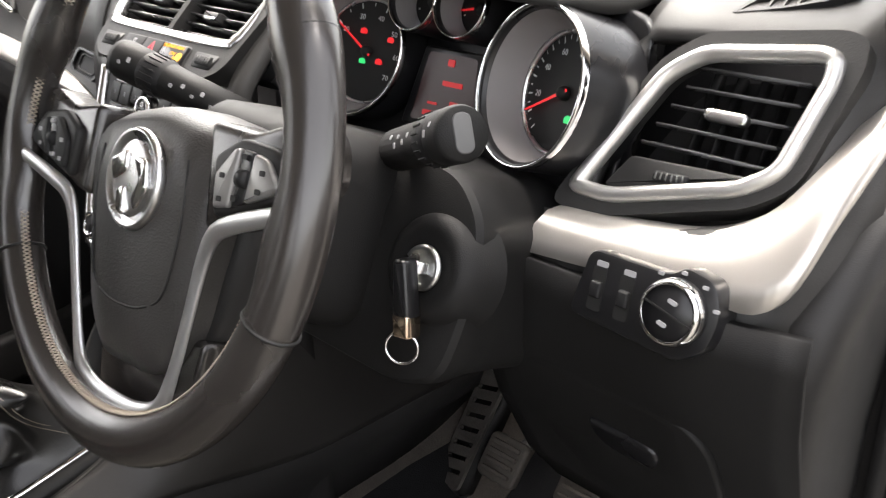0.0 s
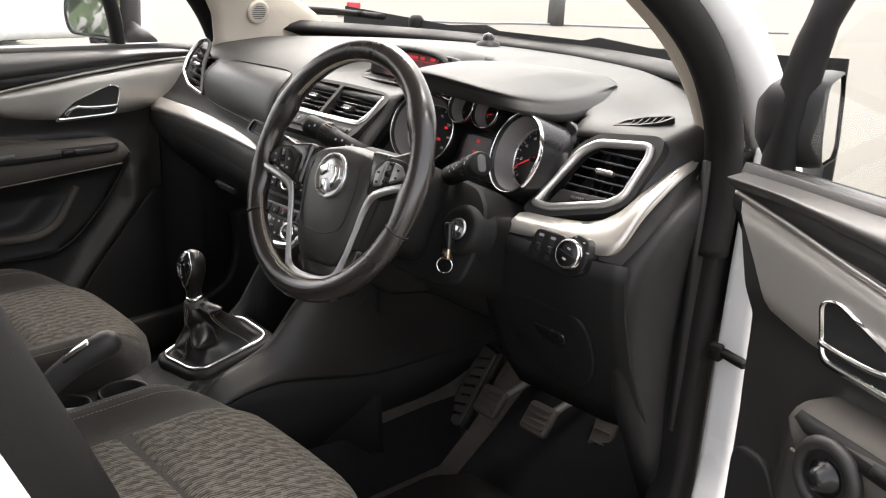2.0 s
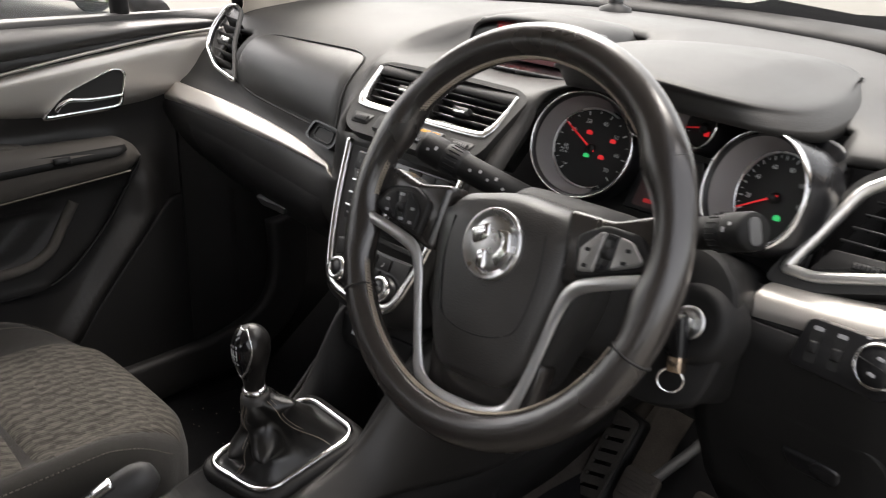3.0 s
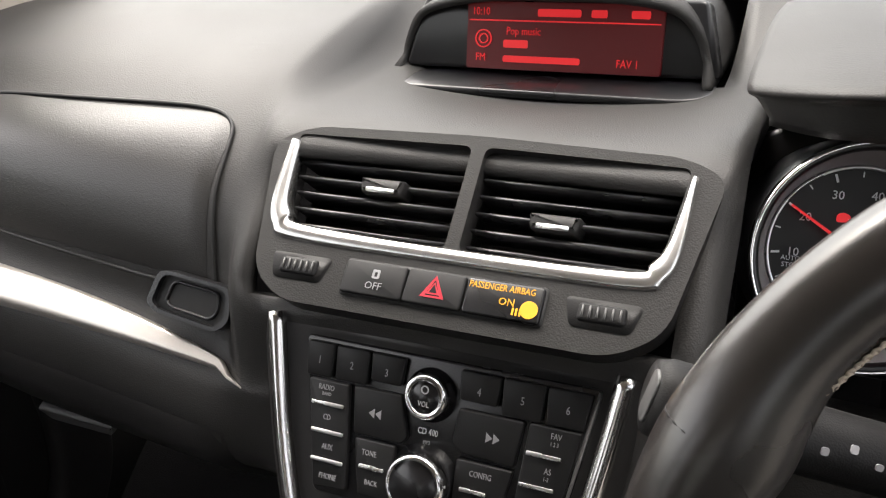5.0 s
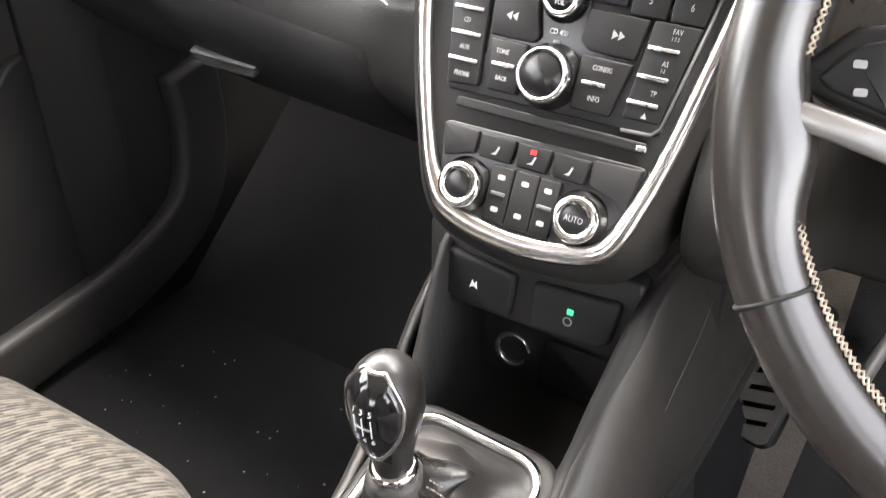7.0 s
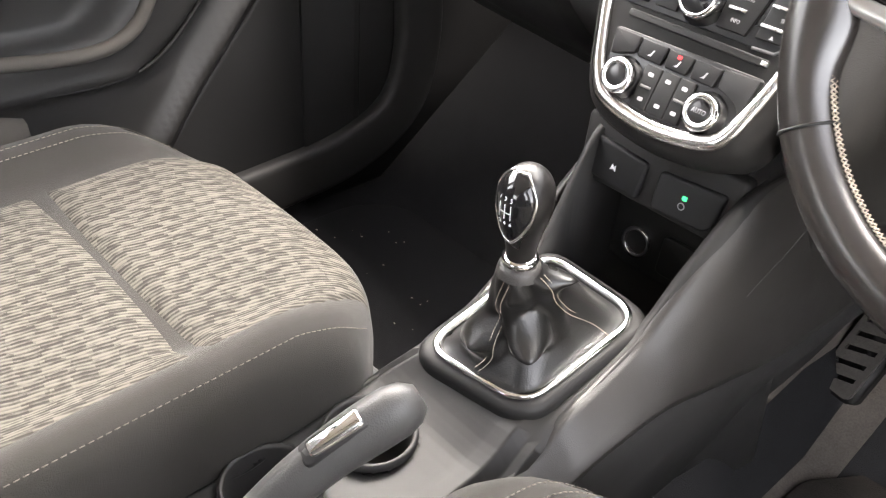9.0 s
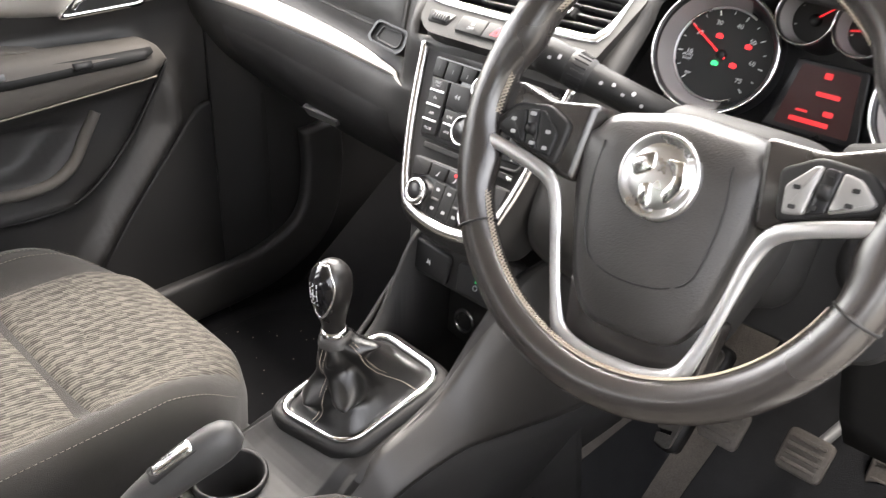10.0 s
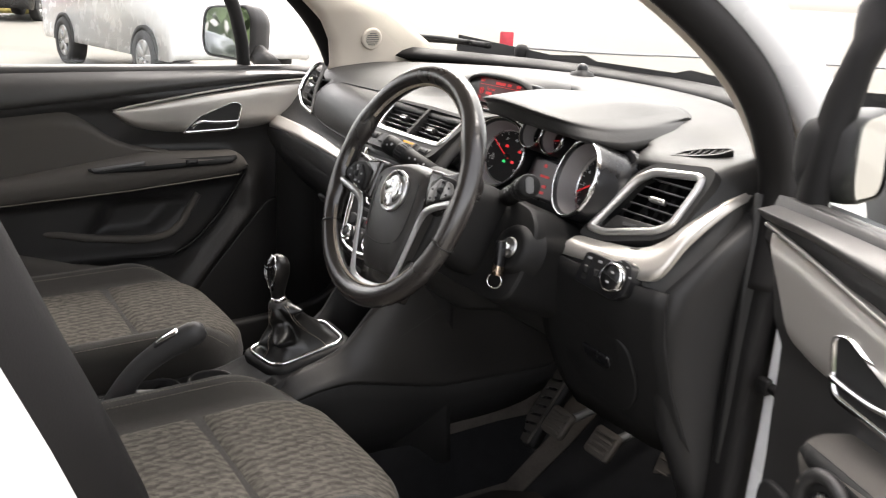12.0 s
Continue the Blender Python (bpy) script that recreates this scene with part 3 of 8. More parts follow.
CP = basis((-0.196, 0.3025, 1.000), (1, 0, -0.10), (0, 0.5, 1.0))
pk = thing("coin_pocket", "small black open pocket beside the airbag cover", "storage pocket")
cpo = rounded([(-0.038, -0.010), (-0.032, 0.016), (0.031, 0.016), (0.033, -0.008), (0.024, -0.017), (-0.030, -0.015)], 0.009, 5)
cpi = [(u * 0.88, v * 0.84) for u, v in cpo]
auto_smooth(part("rim", ring_bm(cpo, [cpi], -0.008, 0.009, CP), PIANO, pk), 30)
part("well", slab_bm(cpi, -0.012, 0.0045, CP), DIAL, pk, smooth=False)
part("lip", tube_bm([CP @ Vector((u * 0.62, v * 0.60, 0.0055)) for u, v in cpo], 0.0012, True, 6, up=CP.to_3x3() @ Vector((0, 0, 1))), PIANO, pk)

# ---------------------------------------------------------------- centre vents and switches
VENT = basis((0.002, 0.291, 1.044), (1, 0, 0), (0, 0.064, 0.059))
cvent = thing("centre_air_vent", "centre air vent panel with chrome edge and black slats", "air vent")
BEZEL = leather_grain(material("grained_bezel_plastic", (0.019, 0.0185, 0.018), 0.5, mottle=0.1, spec=0.3), 1000, 0.3)
SATIN_EDGE = material("bright_satin_edge", (0.68, 0.68, 0.67), 0.24, metal=0.95, mottle=0.03, rough_var=0.01, mottle_size=20)
panel_poly = rounded([(-0.147, 0.088), (-0.120, 0.101), (0.0, 0.104), (0.125, 0.101), (0.150, 0.090), (0.132, -0.004), (0.105, -0.021), (-0.105, -0.021), (-0.130, -0.004)], 0.022, 6)


hole_l = rounded([(-0.130, 0.0945), (-0.0045, 0.0965), (-0.0045, 0.026), (-0.110, 0.026), (-0.122, 0.036)], 0.006)
hole_r = [(-u, v) for u, v in reversed(hole_l)]
auto_smooth(part("bezel", ring_bm(panel_poly, [hole_l, hole_r], -0.012, 0.005, VENT), BEZEL, cvent, "charcoal plastic bezel"), 30)
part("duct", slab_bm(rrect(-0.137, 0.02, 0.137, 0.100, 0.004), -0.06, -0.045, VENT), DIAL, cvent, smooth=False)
for s in (-1, 1):
    for k in range(6):
        v = 0.033 + k * 0.0113
        ul, ur = 0.006, 0.117 + 0.013 * (v - 0.03) / 0.06
        u0, u1 = (ul, ur) if s > 0 else (-ur, -ul)
        ms = VENT @ pose(0, v, -0.010, 6, 0, 0)
        part("slat", slab_bm(rrect(u0, -0.0011, u1, 0.0011, 0.001, 2), -0.016, 0.008, ms), PIANO, cvent)
    ms = VENT @ pose(s * 0.058, 0.0635 if s < 0 else 0.0530, -0.006, 6, 0, 0)
    part("slider", slab_bm(rounded([(-0.014, -0.0045), (0.014, -0.0045), (0.016, 0.0055), (-0.016, 0.0055)], 0.002), -0.006, 0.012, ms, 0.003), BLACK, cvent)
    part("slider_edge", slab_bm(rrect(-0.010, -0.0042, 0.010, -0.0012, 0.001), 0.0116, 0.0126, ms), SATIN, cvent, "small chrome strip")
part("divider", slab_bm(rounded([(-0.0035, 0.024), (0.0035, 0.024), (0.0050, 0.091), (-0.0050, 0.091)], 0.002), -0.03, 0.004, VENT, 0.002), PANEL, cvent)
v_in = [(p[0], p[2]) for p in catmull([(-0.1275, 0, 0.089), (-0.1235, 0, 0.052), (-0.117, 0, 0.038), (-0.104, 0, 0.0300), (0, 0, 0.0275), (0.104, 0, 0.0290), (0.117, 0, 0.035), (0.1245, 0, 0.050), (0.1300, 0, 0.089)], 6)]
v_out = [(p[0], p[2]) for p in catmull([(-0.1350, 0, 0.089), (-0.1345, 0, 0.047), (-0.127, 0, 0.027), (-0.108, 0, 0.0190), (0, 0, 0.0178), (0.108, 0, 0.0185), (0.126, 0, 0.026), (0.1325, 0, 0.046), (0.1340, 0, 0.089)], 6)]
part("chrome_edge", strip_bm(v_in, v_out, -0.004, 0.0075, VENT, 0.002), SATIN_EDGE, cvent, "chrome surround open at the top")
for s in (-1, 1):
    part("thumbwheel_well", slab_bm(rounded([(s * 0.097 - 0.022, 0.010), (s * 0.097 + 0.022, 0.010), (s * 0.097 + 0.017, -0.007), (s * 0.097 - 0.017, -0.007)], 0.004), -0.002, 0.0056, VENT), BLACK, cvent)
    w = part("thumbwheel", slab_bm(rrect(s * 0.097 - 0.0135, -0.0035, s * 0.097 + 0.0135, 0.0075, 0.0025), 0.0, 0.0075, VENT, 0.002), BUTTON, cvent)
    for k in range(6):
        part("ridge", slab_bm(rrect(s * 0.097 - 0.0105 + k * 0.0042 - 0.0006, -0.0015, s * 0.097 - 0.0105 + k * 0.0042 + 0.0006, 0.0055, 0.0004, 1), 0.0074, 0.0084, VENT), GREY_PLASTIC, w)
# button row: stability switch, hazard switch, airbag display
part("button_well", slab_bm(rrect(-0.0645, -0.0115, 0.0655, 0.0125, 0.003), 0.003, 0.0056, VENT), DIAL, cvent)
b1 = part("button", slab_bm(rrect(-0.063, -0.0102, -0.0215, 0.0112, 0.002), 0.003, 0.0088, VENT, 0.0012), BUTTON, cvent)
b2 = part("hazard_button", slab_bm(rrect(-0.0208, -0.0102, 0.0165, 0.0112, 0.002), 0.003, 0.0088, VENT, 0.0012), BUTTON, cvent)
b3 = part("airbag_display", slab_bm(rrect(0.0175, -0.0102, 0.064, 0.0112, 0.002), 0.003, 0.0086, VENT, 0.0012), PIANO, cvent, "dark display with amber letters")
tri_o = [(-0.0078, -0.0052), (0.0078, -0.0052), (0.0, 0.0085)]
tri_i = [(-0.0048, -0.0040), (0.0048, -0.0040), (0.0, 0.0062)]
part("hazard_triangle", ring_bm([(u - 0.002, v) for u, v in tri_o], [[(u - 0.002, v) for u, v in tri_i]], 0.0088, 0.0091, VENT), RED_PAINT, b2, smooth=False)
tri_s = [(u * 0.55, v * 0.55 - 0.0003) for u, v in tri_o]
part("hazard_triangle", ring_bm([(u - 0.002, v) for u, v in tri_s], [[(u * 0.55 - 0.002, v * 0.55) for u, v in tri_i]], 0.0088, 0.0091, VENT), RED_PAINT, b2, smooth=False)
words("OFF", at(VENT, -0.041, -0.004, 0.0090), 0.0065, PRINT_DIM, b1)
part("skid_icon", ring_bm(rrect(-0.0435, 0.0008, -0.0385, 0.0065, 0.001), [rrect(-0.042, 0.002, -0.040, 0.0050, 0.0005)], 0.0088, 0.0091, VENT), PRINT_DIM, b1, smooth=False)
words("PASSENGER AIRBAG", at(VENT, 0.039, 0.0072, 0.0088), 0.0056, AMBER, b3, squeeze=0.80)
words("ON", at(VENT, 0.0435, -0.0006, 0.0088), 0.0062, AMBER, b3)
for k in range(3):
    part("seat_icon", slab_bm(rrect(0.0475 + k * 0.0022, -0.0075, 0.0487 + k * 0.0022, -0.0030, 0.0003, 1), 0.0086, 0.0089, VENT), AMBER, b3, smooth=False)
part("person_free_disc", slab_bm(circle(0.0052, 20, 0.0572, -0.0030), 0.0086, 0.0089, VENT), AMBER, b3, "amber round warning light", smooth=False)

# ---------------------------------------------------------------- centre stack: radio and heating controls
STACK = basis((0, 0.274, 0.984), (1, 0, 0), (0, 0.4327, 0.9015))
SURROUND = material("scuffed_chrome", (0.72, 0.71, 0.70), 0.20, metal=1.0, mottle=0.04, rough_var=0.02, mottle_size=20)
stack = thing("centre_stack", "black centre stack with a chrome V-shaped surround", "control panel")
outl = [(p[0], p[2]) for p in catmull([(-0.121, 0, 0.032), (-0.112, 0, -0.015), (-0.101, 0, -0.062), (-0.086, 0, -0.110), (-0.071, 0, -0.148), (-0.050, 0, -0.168), (0, 0, -0.177),
                                       (0.050, 0, -0.172), (0.078, 0, -0.158), (0.092, 0, -0.12), (0.102, 0, -0.08), (0.113, 0, -0.02), (0.121, 0, 0.032)], 5)]
inn = []
for i, (u, v) in enumerate(outl):
    a, b = outl[max(i - 1, 0)], outl[min(i + 1, len(outl) - 1)]
    tu, tv = b[0] - a[0], b[1] - a[1]
    L = math.hypot(tu, tv)
    wdt = 0.0115 + 0.004 * math.exp(-((v + 0.17) / 0.035) ** 2)
    inn.append((u - tv / L * wdt, v + tu / L * wdt))
part("chrome_surround", strip_bm(inn, outl, -0.012, 0.009, STACK, 0.0035), SURROUND, stack, "scuffed chrome V-shaped surround")
part("face", slab_bm(outl[::-1], -0.075, 0.001, STACK), PANEL, stack, "dark satin plastic face")
# flank behind the surround, bulging outwards and swept back
rows = []
for i in range(len(outl)):
    u, v = outl[i]
    rows.append([STACK @ Vector((u, v, 0.004)), STACK @ Vector((u * 1.06, v - 0.008, -0.004)), STACK @ Vector((u * 1.12, v - 0.014, -0.022)), STACK @ Vector((u * 1.14, v - 0.010, -0.06))])
part("flank", grid_bm(rows), BLACK, stack)

radio = part("radio", slab_bm(rounded([(-0.091, 0.0225), (0.103, 0.0225), (0.086, -0.074), (-0.074, -0.076)], 0.005), 0.0, 0.0025, STACK, 0.001), PIANO, stack, "car radio with rotary knobs and printed keys")
part("radio_rim", strip_bm([(0.1005, 0.021), (0.0845, -0.068), (0.080, -0.0725), (0.06, -0.0735)], [(0.1025, 0.021), (0.0862, -0.0695), (0.0805, -0.075), (0.06, -0.076)], 0.002, 0.004, STACK, 0.0005), GREY_PLASTIC, radio)


def key(poly, parent, label="", h=0.0062, r=0.002, mat=None):
    return part("key", slab_bm(rounded(poly, r, 3), 0.002, h, STACK, 0.0012), mat or BUTTON, parent, label)


def legend(text, u, v, size=0.0052, h=0.0064, parent=None, mat=None, sq=0.75):
    return words(text, at(STACK, u, v, h), size, mat or PRINT_DIM, parent, squeeze=sq)


for i, (u0, u1) in enumerate(((-0.0875, -0.067), (-0.0663, -0.042), (-0.0413, -0.018), (0.0185, 0.0445), (0.0452, 0.0715), (0.0722, 0.0985))):
    k = 0.10
    kk = key([(u0, 0.0195), (u1, 0.0195), (u1 - (0.003 if i == 5 else 0.0012), -0.0025 + (0.004 if i in (2, 3) else 0)), (u0 + 0.0012, -0.0025 + (0.004 if i in (2, 3) else 0))], radio)
    legend(str(i + 1), (u0 + u1) / 2, 0.008, 0.0068, parent=kk)
left_col = key([(-0.0835, -0.0040), (-0.0545, -0.0040), (-0.0485, -0.0700), (-0.0725, -0.0720)], radio)
for v, txt in ((-0.0085, "RADIO"), (-0.0125, "BAND"), (-0.027, "CD"), (-0.0455, "AUX"), (-0.0640, "PHONE")):
    legend(txt, -0.0700 + (v + 0.0085) * -0.14, v, 0.0050 if txt != "BAND" else 0.0032, parent=left_col)
for v in (-0.0185, -0.0360, -0.0540):
    part("silver_bar", slab_bm(rrect(-0.0775 - v * 0.11 - 0.004, v - 0.0012, -0.0565 - v * 0.11 - 0.002, v + 0.0012, 0.0006, 2), 0.006, 0.0075, STACK, 0.0005), SATIN, left_col)
right_col = key([(0.064, -0.0030), (0.0950, -0.0030), (0.0845, -0.0665), (0.0590, -0.0670)], radio)
for v, txt in ((-0.008, "FAV"), (-0.0125, "1 2 3"), (-0.0285, "AS"), (-0.033, "1-2"), (-0.0480, "TP")):
    legend(txt, 0.0805 + (v + 0.008) * 0.12, v, 0.0050 if len(txt) < 4 and txt not in ("1-2",) else 0.0034, parent=right_col)
part("eject_icon", slab_bm([(0.0715, -0.0645), (0.0755, -0.0645), (0.0735, -0.0610)], 0.006, 0.0065, STACK), PRINT_DIM, right_col, smooth=False)
for v in (-0.0200, -0.0385, -0.0555):
    part("silver_bar", slab_bm(rrect(0.0665 + v * 0.12, v - 0.0013, 0.0875 + v * 0.12, v + 0.0013, 0.0006, 2), 0.006, 0.0075, STACK, 0.0005), SATIN, right_col)
kk = key([(-0.0510, -0.0035), (-0.0180, -0.0035), (-0.0110, -0.0280), (-0.0150, -0.0330), (-0.0475, -0.0330)], radio)
for s in (-1, 0):
    part("skip_icon", slab_bm([(-0.034 + s * 0.0045, -0.018), (-0.034 + s * 0.0045 + 0.004, -0.0150), (-0.034 + s * 0.0045 + 0.004, -0.021)], 0.006, 0.0065, STACK), PRINT_DIM, kk, smooth=False)
kk = key([(0.0200, -0.0035), (0.0610, -0.0035), (0.0575, -0.0310), (0.0250, -0.0300), (0.0180, -0.0240)], radio)
for s in (0, 1):
    part("skip_icon", slab_bm([(0.039 + s * 0.0045 + 0.004, -0.017), (0.039 + s * 0.0045, -0.014), (0.039 + s * 0.0045, -0.020)], 0.006, 0.0065, STACK), PRINT_DIM, kk, smooth=False)
kk = key([(-0.0465, -0.0350), (-0.0180, -0.0350), (-0.0180, -0.0700), (-0.0405, -0.0700)], radio)
legend("TONE", -0.035, -0.0430, 0.0050, parent=kk)
legend("BACK", -0.0315, -0.0610, 0.0046, parent=kk)
part("silver_bar", slab_bm(rrect(-0.0410, -0.0530, -0.0235, -0.0503, 0.0006, 2), 0.006, 0.0075, STACK, 0.0005), SATIN, kk)
kk = key([(0.0220, -0.0330), (0.0575, -0.0330), (0.0505, -0.0690), (0.0220, -0.0690)], radio)
legend("CONFIG", 0.0385, -0.0400, 0.0050, parent=kk)
legend("INFO", 0.0375, -0.0600, 0.0050, parent=kk)
part("silver_bar", slab_bm(rrect(0.0265, -0.0515, 0.0435, -0.0490, 0.0006, 2), 0.006, 0.0075, STACK, 0.0005), SATIN, kk)
legend("CD 400", 0.001, -0.0225, 0.0056, h=0.0034, parent=radio, mat=PRINT)
legend("MP3", 0.001, -0.0290, 0.0034, h=0.0034, parent=radio)


def knob(u, v, r, h, parent, label, ring=0.003, cap_r=None):
    m = at(STACK, u, v, 0)
    k = part("knob", lathe_bm([(0, 0), (r * 1.28, 0.0), (r * 1.28, 0.003), (r * 1.05, 0.0045), (r * 1.05, h * 0.8), (r * 0.98, h), (0, h)], m, 40), PIANO, parent, label)
    part("chrome_ring", lathe_bm([(r * 1.06, h * 0.55), (r * 1.08, h * 0.8), (r * 0.98, h + 0.0012), (r - ring, h + 0.0010), (r - ring - 0.0003, h - 0.001)], m, 40), CHROME, k)
    return k


kv = knob(0.0, 0.0, 0.0130, 0.013, radio, "volume knob with a chrome ring")
words("VOL", at(STACK, 0, -0.0042, 0.0133), 0.0048, PRINT_DIM, kv, squeeze=0.8)
part("power_icon", ring_bm(circle(0.0026, 16, 0, 0.0045), [circle(0.0018, 16, 0, 0.0045)], 0.0129, 0.0133, STACK), PRINT_DIM, kv, smooth=False)
knob(0.002, -0.0520, 0.0178, 0.019, radio, "large tuning knob with a chrome ring", 0.0022)
part("disc_slot", slab_bm(rrect(-0.063, -0.0865, 0.080, -0.0795, 0.002), 0.0, 0.0040, STACK, 0.001), PANEL, stack, "compact disc slot lip")
part("disc_slot", slab_bm(rrect(-0.058, -0.0815, 0.076, -0.0802, 0.0004, 1), 0.0038, 0.0044, STACK), DIAL, stack, smooth=False)
part("slot_end", slab_bm(rrect(0.0735, -0.0855, 0.0805, -0.0815, 0.001), 0.003, 0.0055, STACK, 0.001), SATIN, stack)
heat = part("heater_panel", slab_bm(rounded([(-0.069, -0.098), (0.085, -0.095), (0.080, -0.138), (0.062, -0.158), (0.0, -0.162), (-0.040, -0.159), (-0.062, -0.145)], 0.006), 0.0, 0.0025, STACK, 0.001), PIANO, stack, "heating control panel")
kk = key([(-0.067, -0.0995), (-0.038, -0.0995), (-0.0385, -0.1150), (-0.0620, -0.1230)], heat)
kk = key([(0.0485, -0.0985), (0.0830, -0.0965), (0.0790, -0.1310), (0.0690, -0.1210), (0.0500, -0.1155)], heat)
for u0, u1 in ((-0.0365, -0.0080), (-0.0070, 0.0192), (0.0202, 0.0475)):
    kk = key([(u0, -0.1000), (u1, -0.1000), (u1 - 0.002, -0.1170), (u0 + 0.002, -0.1170)], heat)
    cu = (u0 + u1) / 2
    part("air_icon", slab_bm([(cu - 0.003, -0.113), (cu + 0.001, -0.113), (cu + 0.003, -0.107), (cu + 0.0015, -0.107), (cu, -0.111)], 0.006, 0.0065, STACK), PRINT_DIM, kk, smooth=False)
    if -0.01 < cu < 0.01:
        part("red_led", slab_bm(rrect(cu - 0.0022, -0.1058, cu + 0.0022, -0.1025, 0.0005, 1), 0.006, 0.0068, STACK), RED, kk, smooth=False)
for u0, u1 in ((-0.0215, -0.0040), (-0.0034, 0.0150), (0.0156, 0.0310)):
    kk = key([(u0, -0.1190), (u1, -0.1190), (u1, -0.1590), (u0, -0.1590)], heat)
    cu = (u0 + u1) / 2
    for v in (-0.127, -0.150):
        part("icon", slab_bm(rrect(cu - 0.0028, v - 0.0018, cu + 0.0028, v + 0.0018, 0.001, 2), 0.006, 0.0065, STACK), PRINT_DIM, kk, smooth=False)
    if abs(cu - 0.006) > 0.005:
        part("silver_bar", slab_bm(rrect(cu - 0.0055, -0.1400, cu + 0.0055, -0.1374, 0.0006, 2), 0.006, 0.0075, STACK, 0.0005), GREY_PLASTIC, kk)
knob(-0.0405, -0.1390, 0.0155, 0.016, heat, "temperature knob with a ribbed chrome ring", 0.0050)
k2 = knob(0.0490, -0.1390, 0.0155, 0.016, heat, "fan knob with a ribbed chrome ring", 0.0050)
words("AUTO", at(STACK, 0.0490, -0.1390, 0.0163), 0.0062, PRINT_DIM, k2, squeeze=0.8)

# pair of switches under the surround
SWITCH = basis((0, 0.236, 0.755), (1, 0, 0), (0, 0.18, 0.98))
lower = thing("switch_panel", "black switch panel below the heating controls", "switch panel")
part("panel", slab_bm(rounded([(-0.092, 0.045), (0.092, 0.045), (0.086, -0.014), (0.074, -0.024), (-0.074, -0.024), (-0.086, -0.014)], 0.008), -0.02, 0.0, SWITCH, 0.003), PANEL, lower)
for s, name in ((-1, "parking"), (1, "economy")):
    ml = SWITCH
    q = [(s * 0.007, 0.020), (s * 0.080, 0.026), (s * 0.076, -0.010), (s * 0.066, -0.017), (s * 0.009, -0.020)]
    kq = part("switch", slab_bm(rounded(q if s > 0 else q, 0.006), -0.005, 0.006, ml, 0.003), BUTTON, lower, "black push switch")
    if s > 0:
        part("green_led", slab_bm(rrect(0.0390, 0.0040, 0.0440, 0.0085, 0.0005, 1), 0.0055, 0.0068, ml), GREEN, kq, smooth=False)
        part("icon", ring_bm(circle(0.0038, 16, 0.0405, -0.0025), [circle(0.0028, 16, 0.0405, -0.0025)], 0.0055, 0.0065, ml), PRINT_DIM, kq, smooth=False)
    else:
        part("icon", slab_bm([(-0.046, -0.003), (-0.044, 0.004), (-0.042, 0.001), (-0.040, 0.004), (-0.039, -0.003), (-0.042, -0.001)], 0.0055, 0.0065, ml), PRINT, kq, smooth=False)

# ---------------------------------------------------------------- steering wheel
RAKE = radians(22.5)
WHEEL = basis((0.345, 0.093, 1.052), (1, 0, 0), (0, math.sin(RAKE), math.cos(RAKE))) @ pose(0, 0, 0, 0, 0, 5.8) @ Matrix.Scale(1.042, 4)
wheel = thing("steering_wheel", "black leather steering wheel with chrome spoke trim and worn rim", "steering wheel")
RM = 0.1705
rows = []
for k in range(160):
    a = 2 * math.pi * k / 160
    deg = math.degrees(a) % 360
    grip = max(math.exp(-((deg - 28) / 9) ** 2), math.exp(-((deg - 152) / 9) ** 2))
    flare = math.exp(-((deg - 189) / 8.5) ** 2) + math.exp(-(math.remainder(deg + 9, 360) / 8.5) ** 2)
    rr = 0.0157 + 0.0022 * grip
    ring = []
    for j in range(28):
        b = 2 * math.pi * j / 28
        rad = RM - 0.001 * grip + rr * 1.03 * math.cos(b) + (0.004 * grip + 0.008 * flare) * min(0.0, math.cos(b))
        ring.append(WHEEL @ Vector((rad * math.cos(a), rad * math.sin(a), rr * 0.95 * math.sin(b))))
    rows.append(ring)
rim = part("rim", grid_bm(rows, close_u=True, close_v=True), GLOSS_LEATHER, wheel, "worn black leather rim")
for deg in (28, 152, 209, 337):
    a = radians(deg)
    c = WHEEL @ Vector((RM * math.cos(a), RM * math.sin(a), 0))
    ring = [c + (WHEEL.to_3x3() @ Vector((math.cos(a) * math.cos(b) * 0.0165, math.sin(a) * math.cos(b) * 0.0165, 0.0156 * math.sin(b)))) for b in np.linspace(0, 2 * math.pi, 25)[:-1]]
    part("rim_seam", tube_bm(ring, 0.0011, True, 6, up=WHEEL.to_3x3() @ Vector((-math.sin(a), math.cos(a), 0))), DIAL, rim)


def stitches(a0, a1):
    """Crossed thread along the inside of the rim."""
    n = int(abs(a1 - a0) * 0.9)
    bm = bmesh.new()
    for k in range(n):
        for s in (-1, 1):
            ends = []
            for e in (0, 1):
                a = radians(a0 + (a1 - a0) * (k + e) / n)
                b = radians(180 - 16) + s * (0.17 if e else -0.17)
                rad = RM + 0.0168 * math.cos(b)
                ends.append(Vector((rad * math.cos(a), rad * math.sin(a), 0.0160 * math.sin(b))))
            p, q = ends
            d = (q - p).normalized()
            inward = Vector((-p.x, -p.y, 0)).normalized()
            side = inward.cross(d).normalized() * 0.0006
            v = [bm.verts.new(WHEEL @ (w + o)) for w in (p, q) for o in (side, -side, inward * 0.0010)]
            for f in ((0, 1, 4, 3), (1, 2, 5, 4), (2, 0, 3, 5), (0, 2, 1), (3, 4, 5)):
                bm.faces.new([v[i] for i in f])
    part("stitching", bm, THREAD, rim, "beige crossed stitching on the inside of the rim")


stitches(30, 150)
stitches(154, 176)
stitches(196, 335)


def wheel_pts(pts):
    return [WHEEL @ Vector(p) for p in pts]


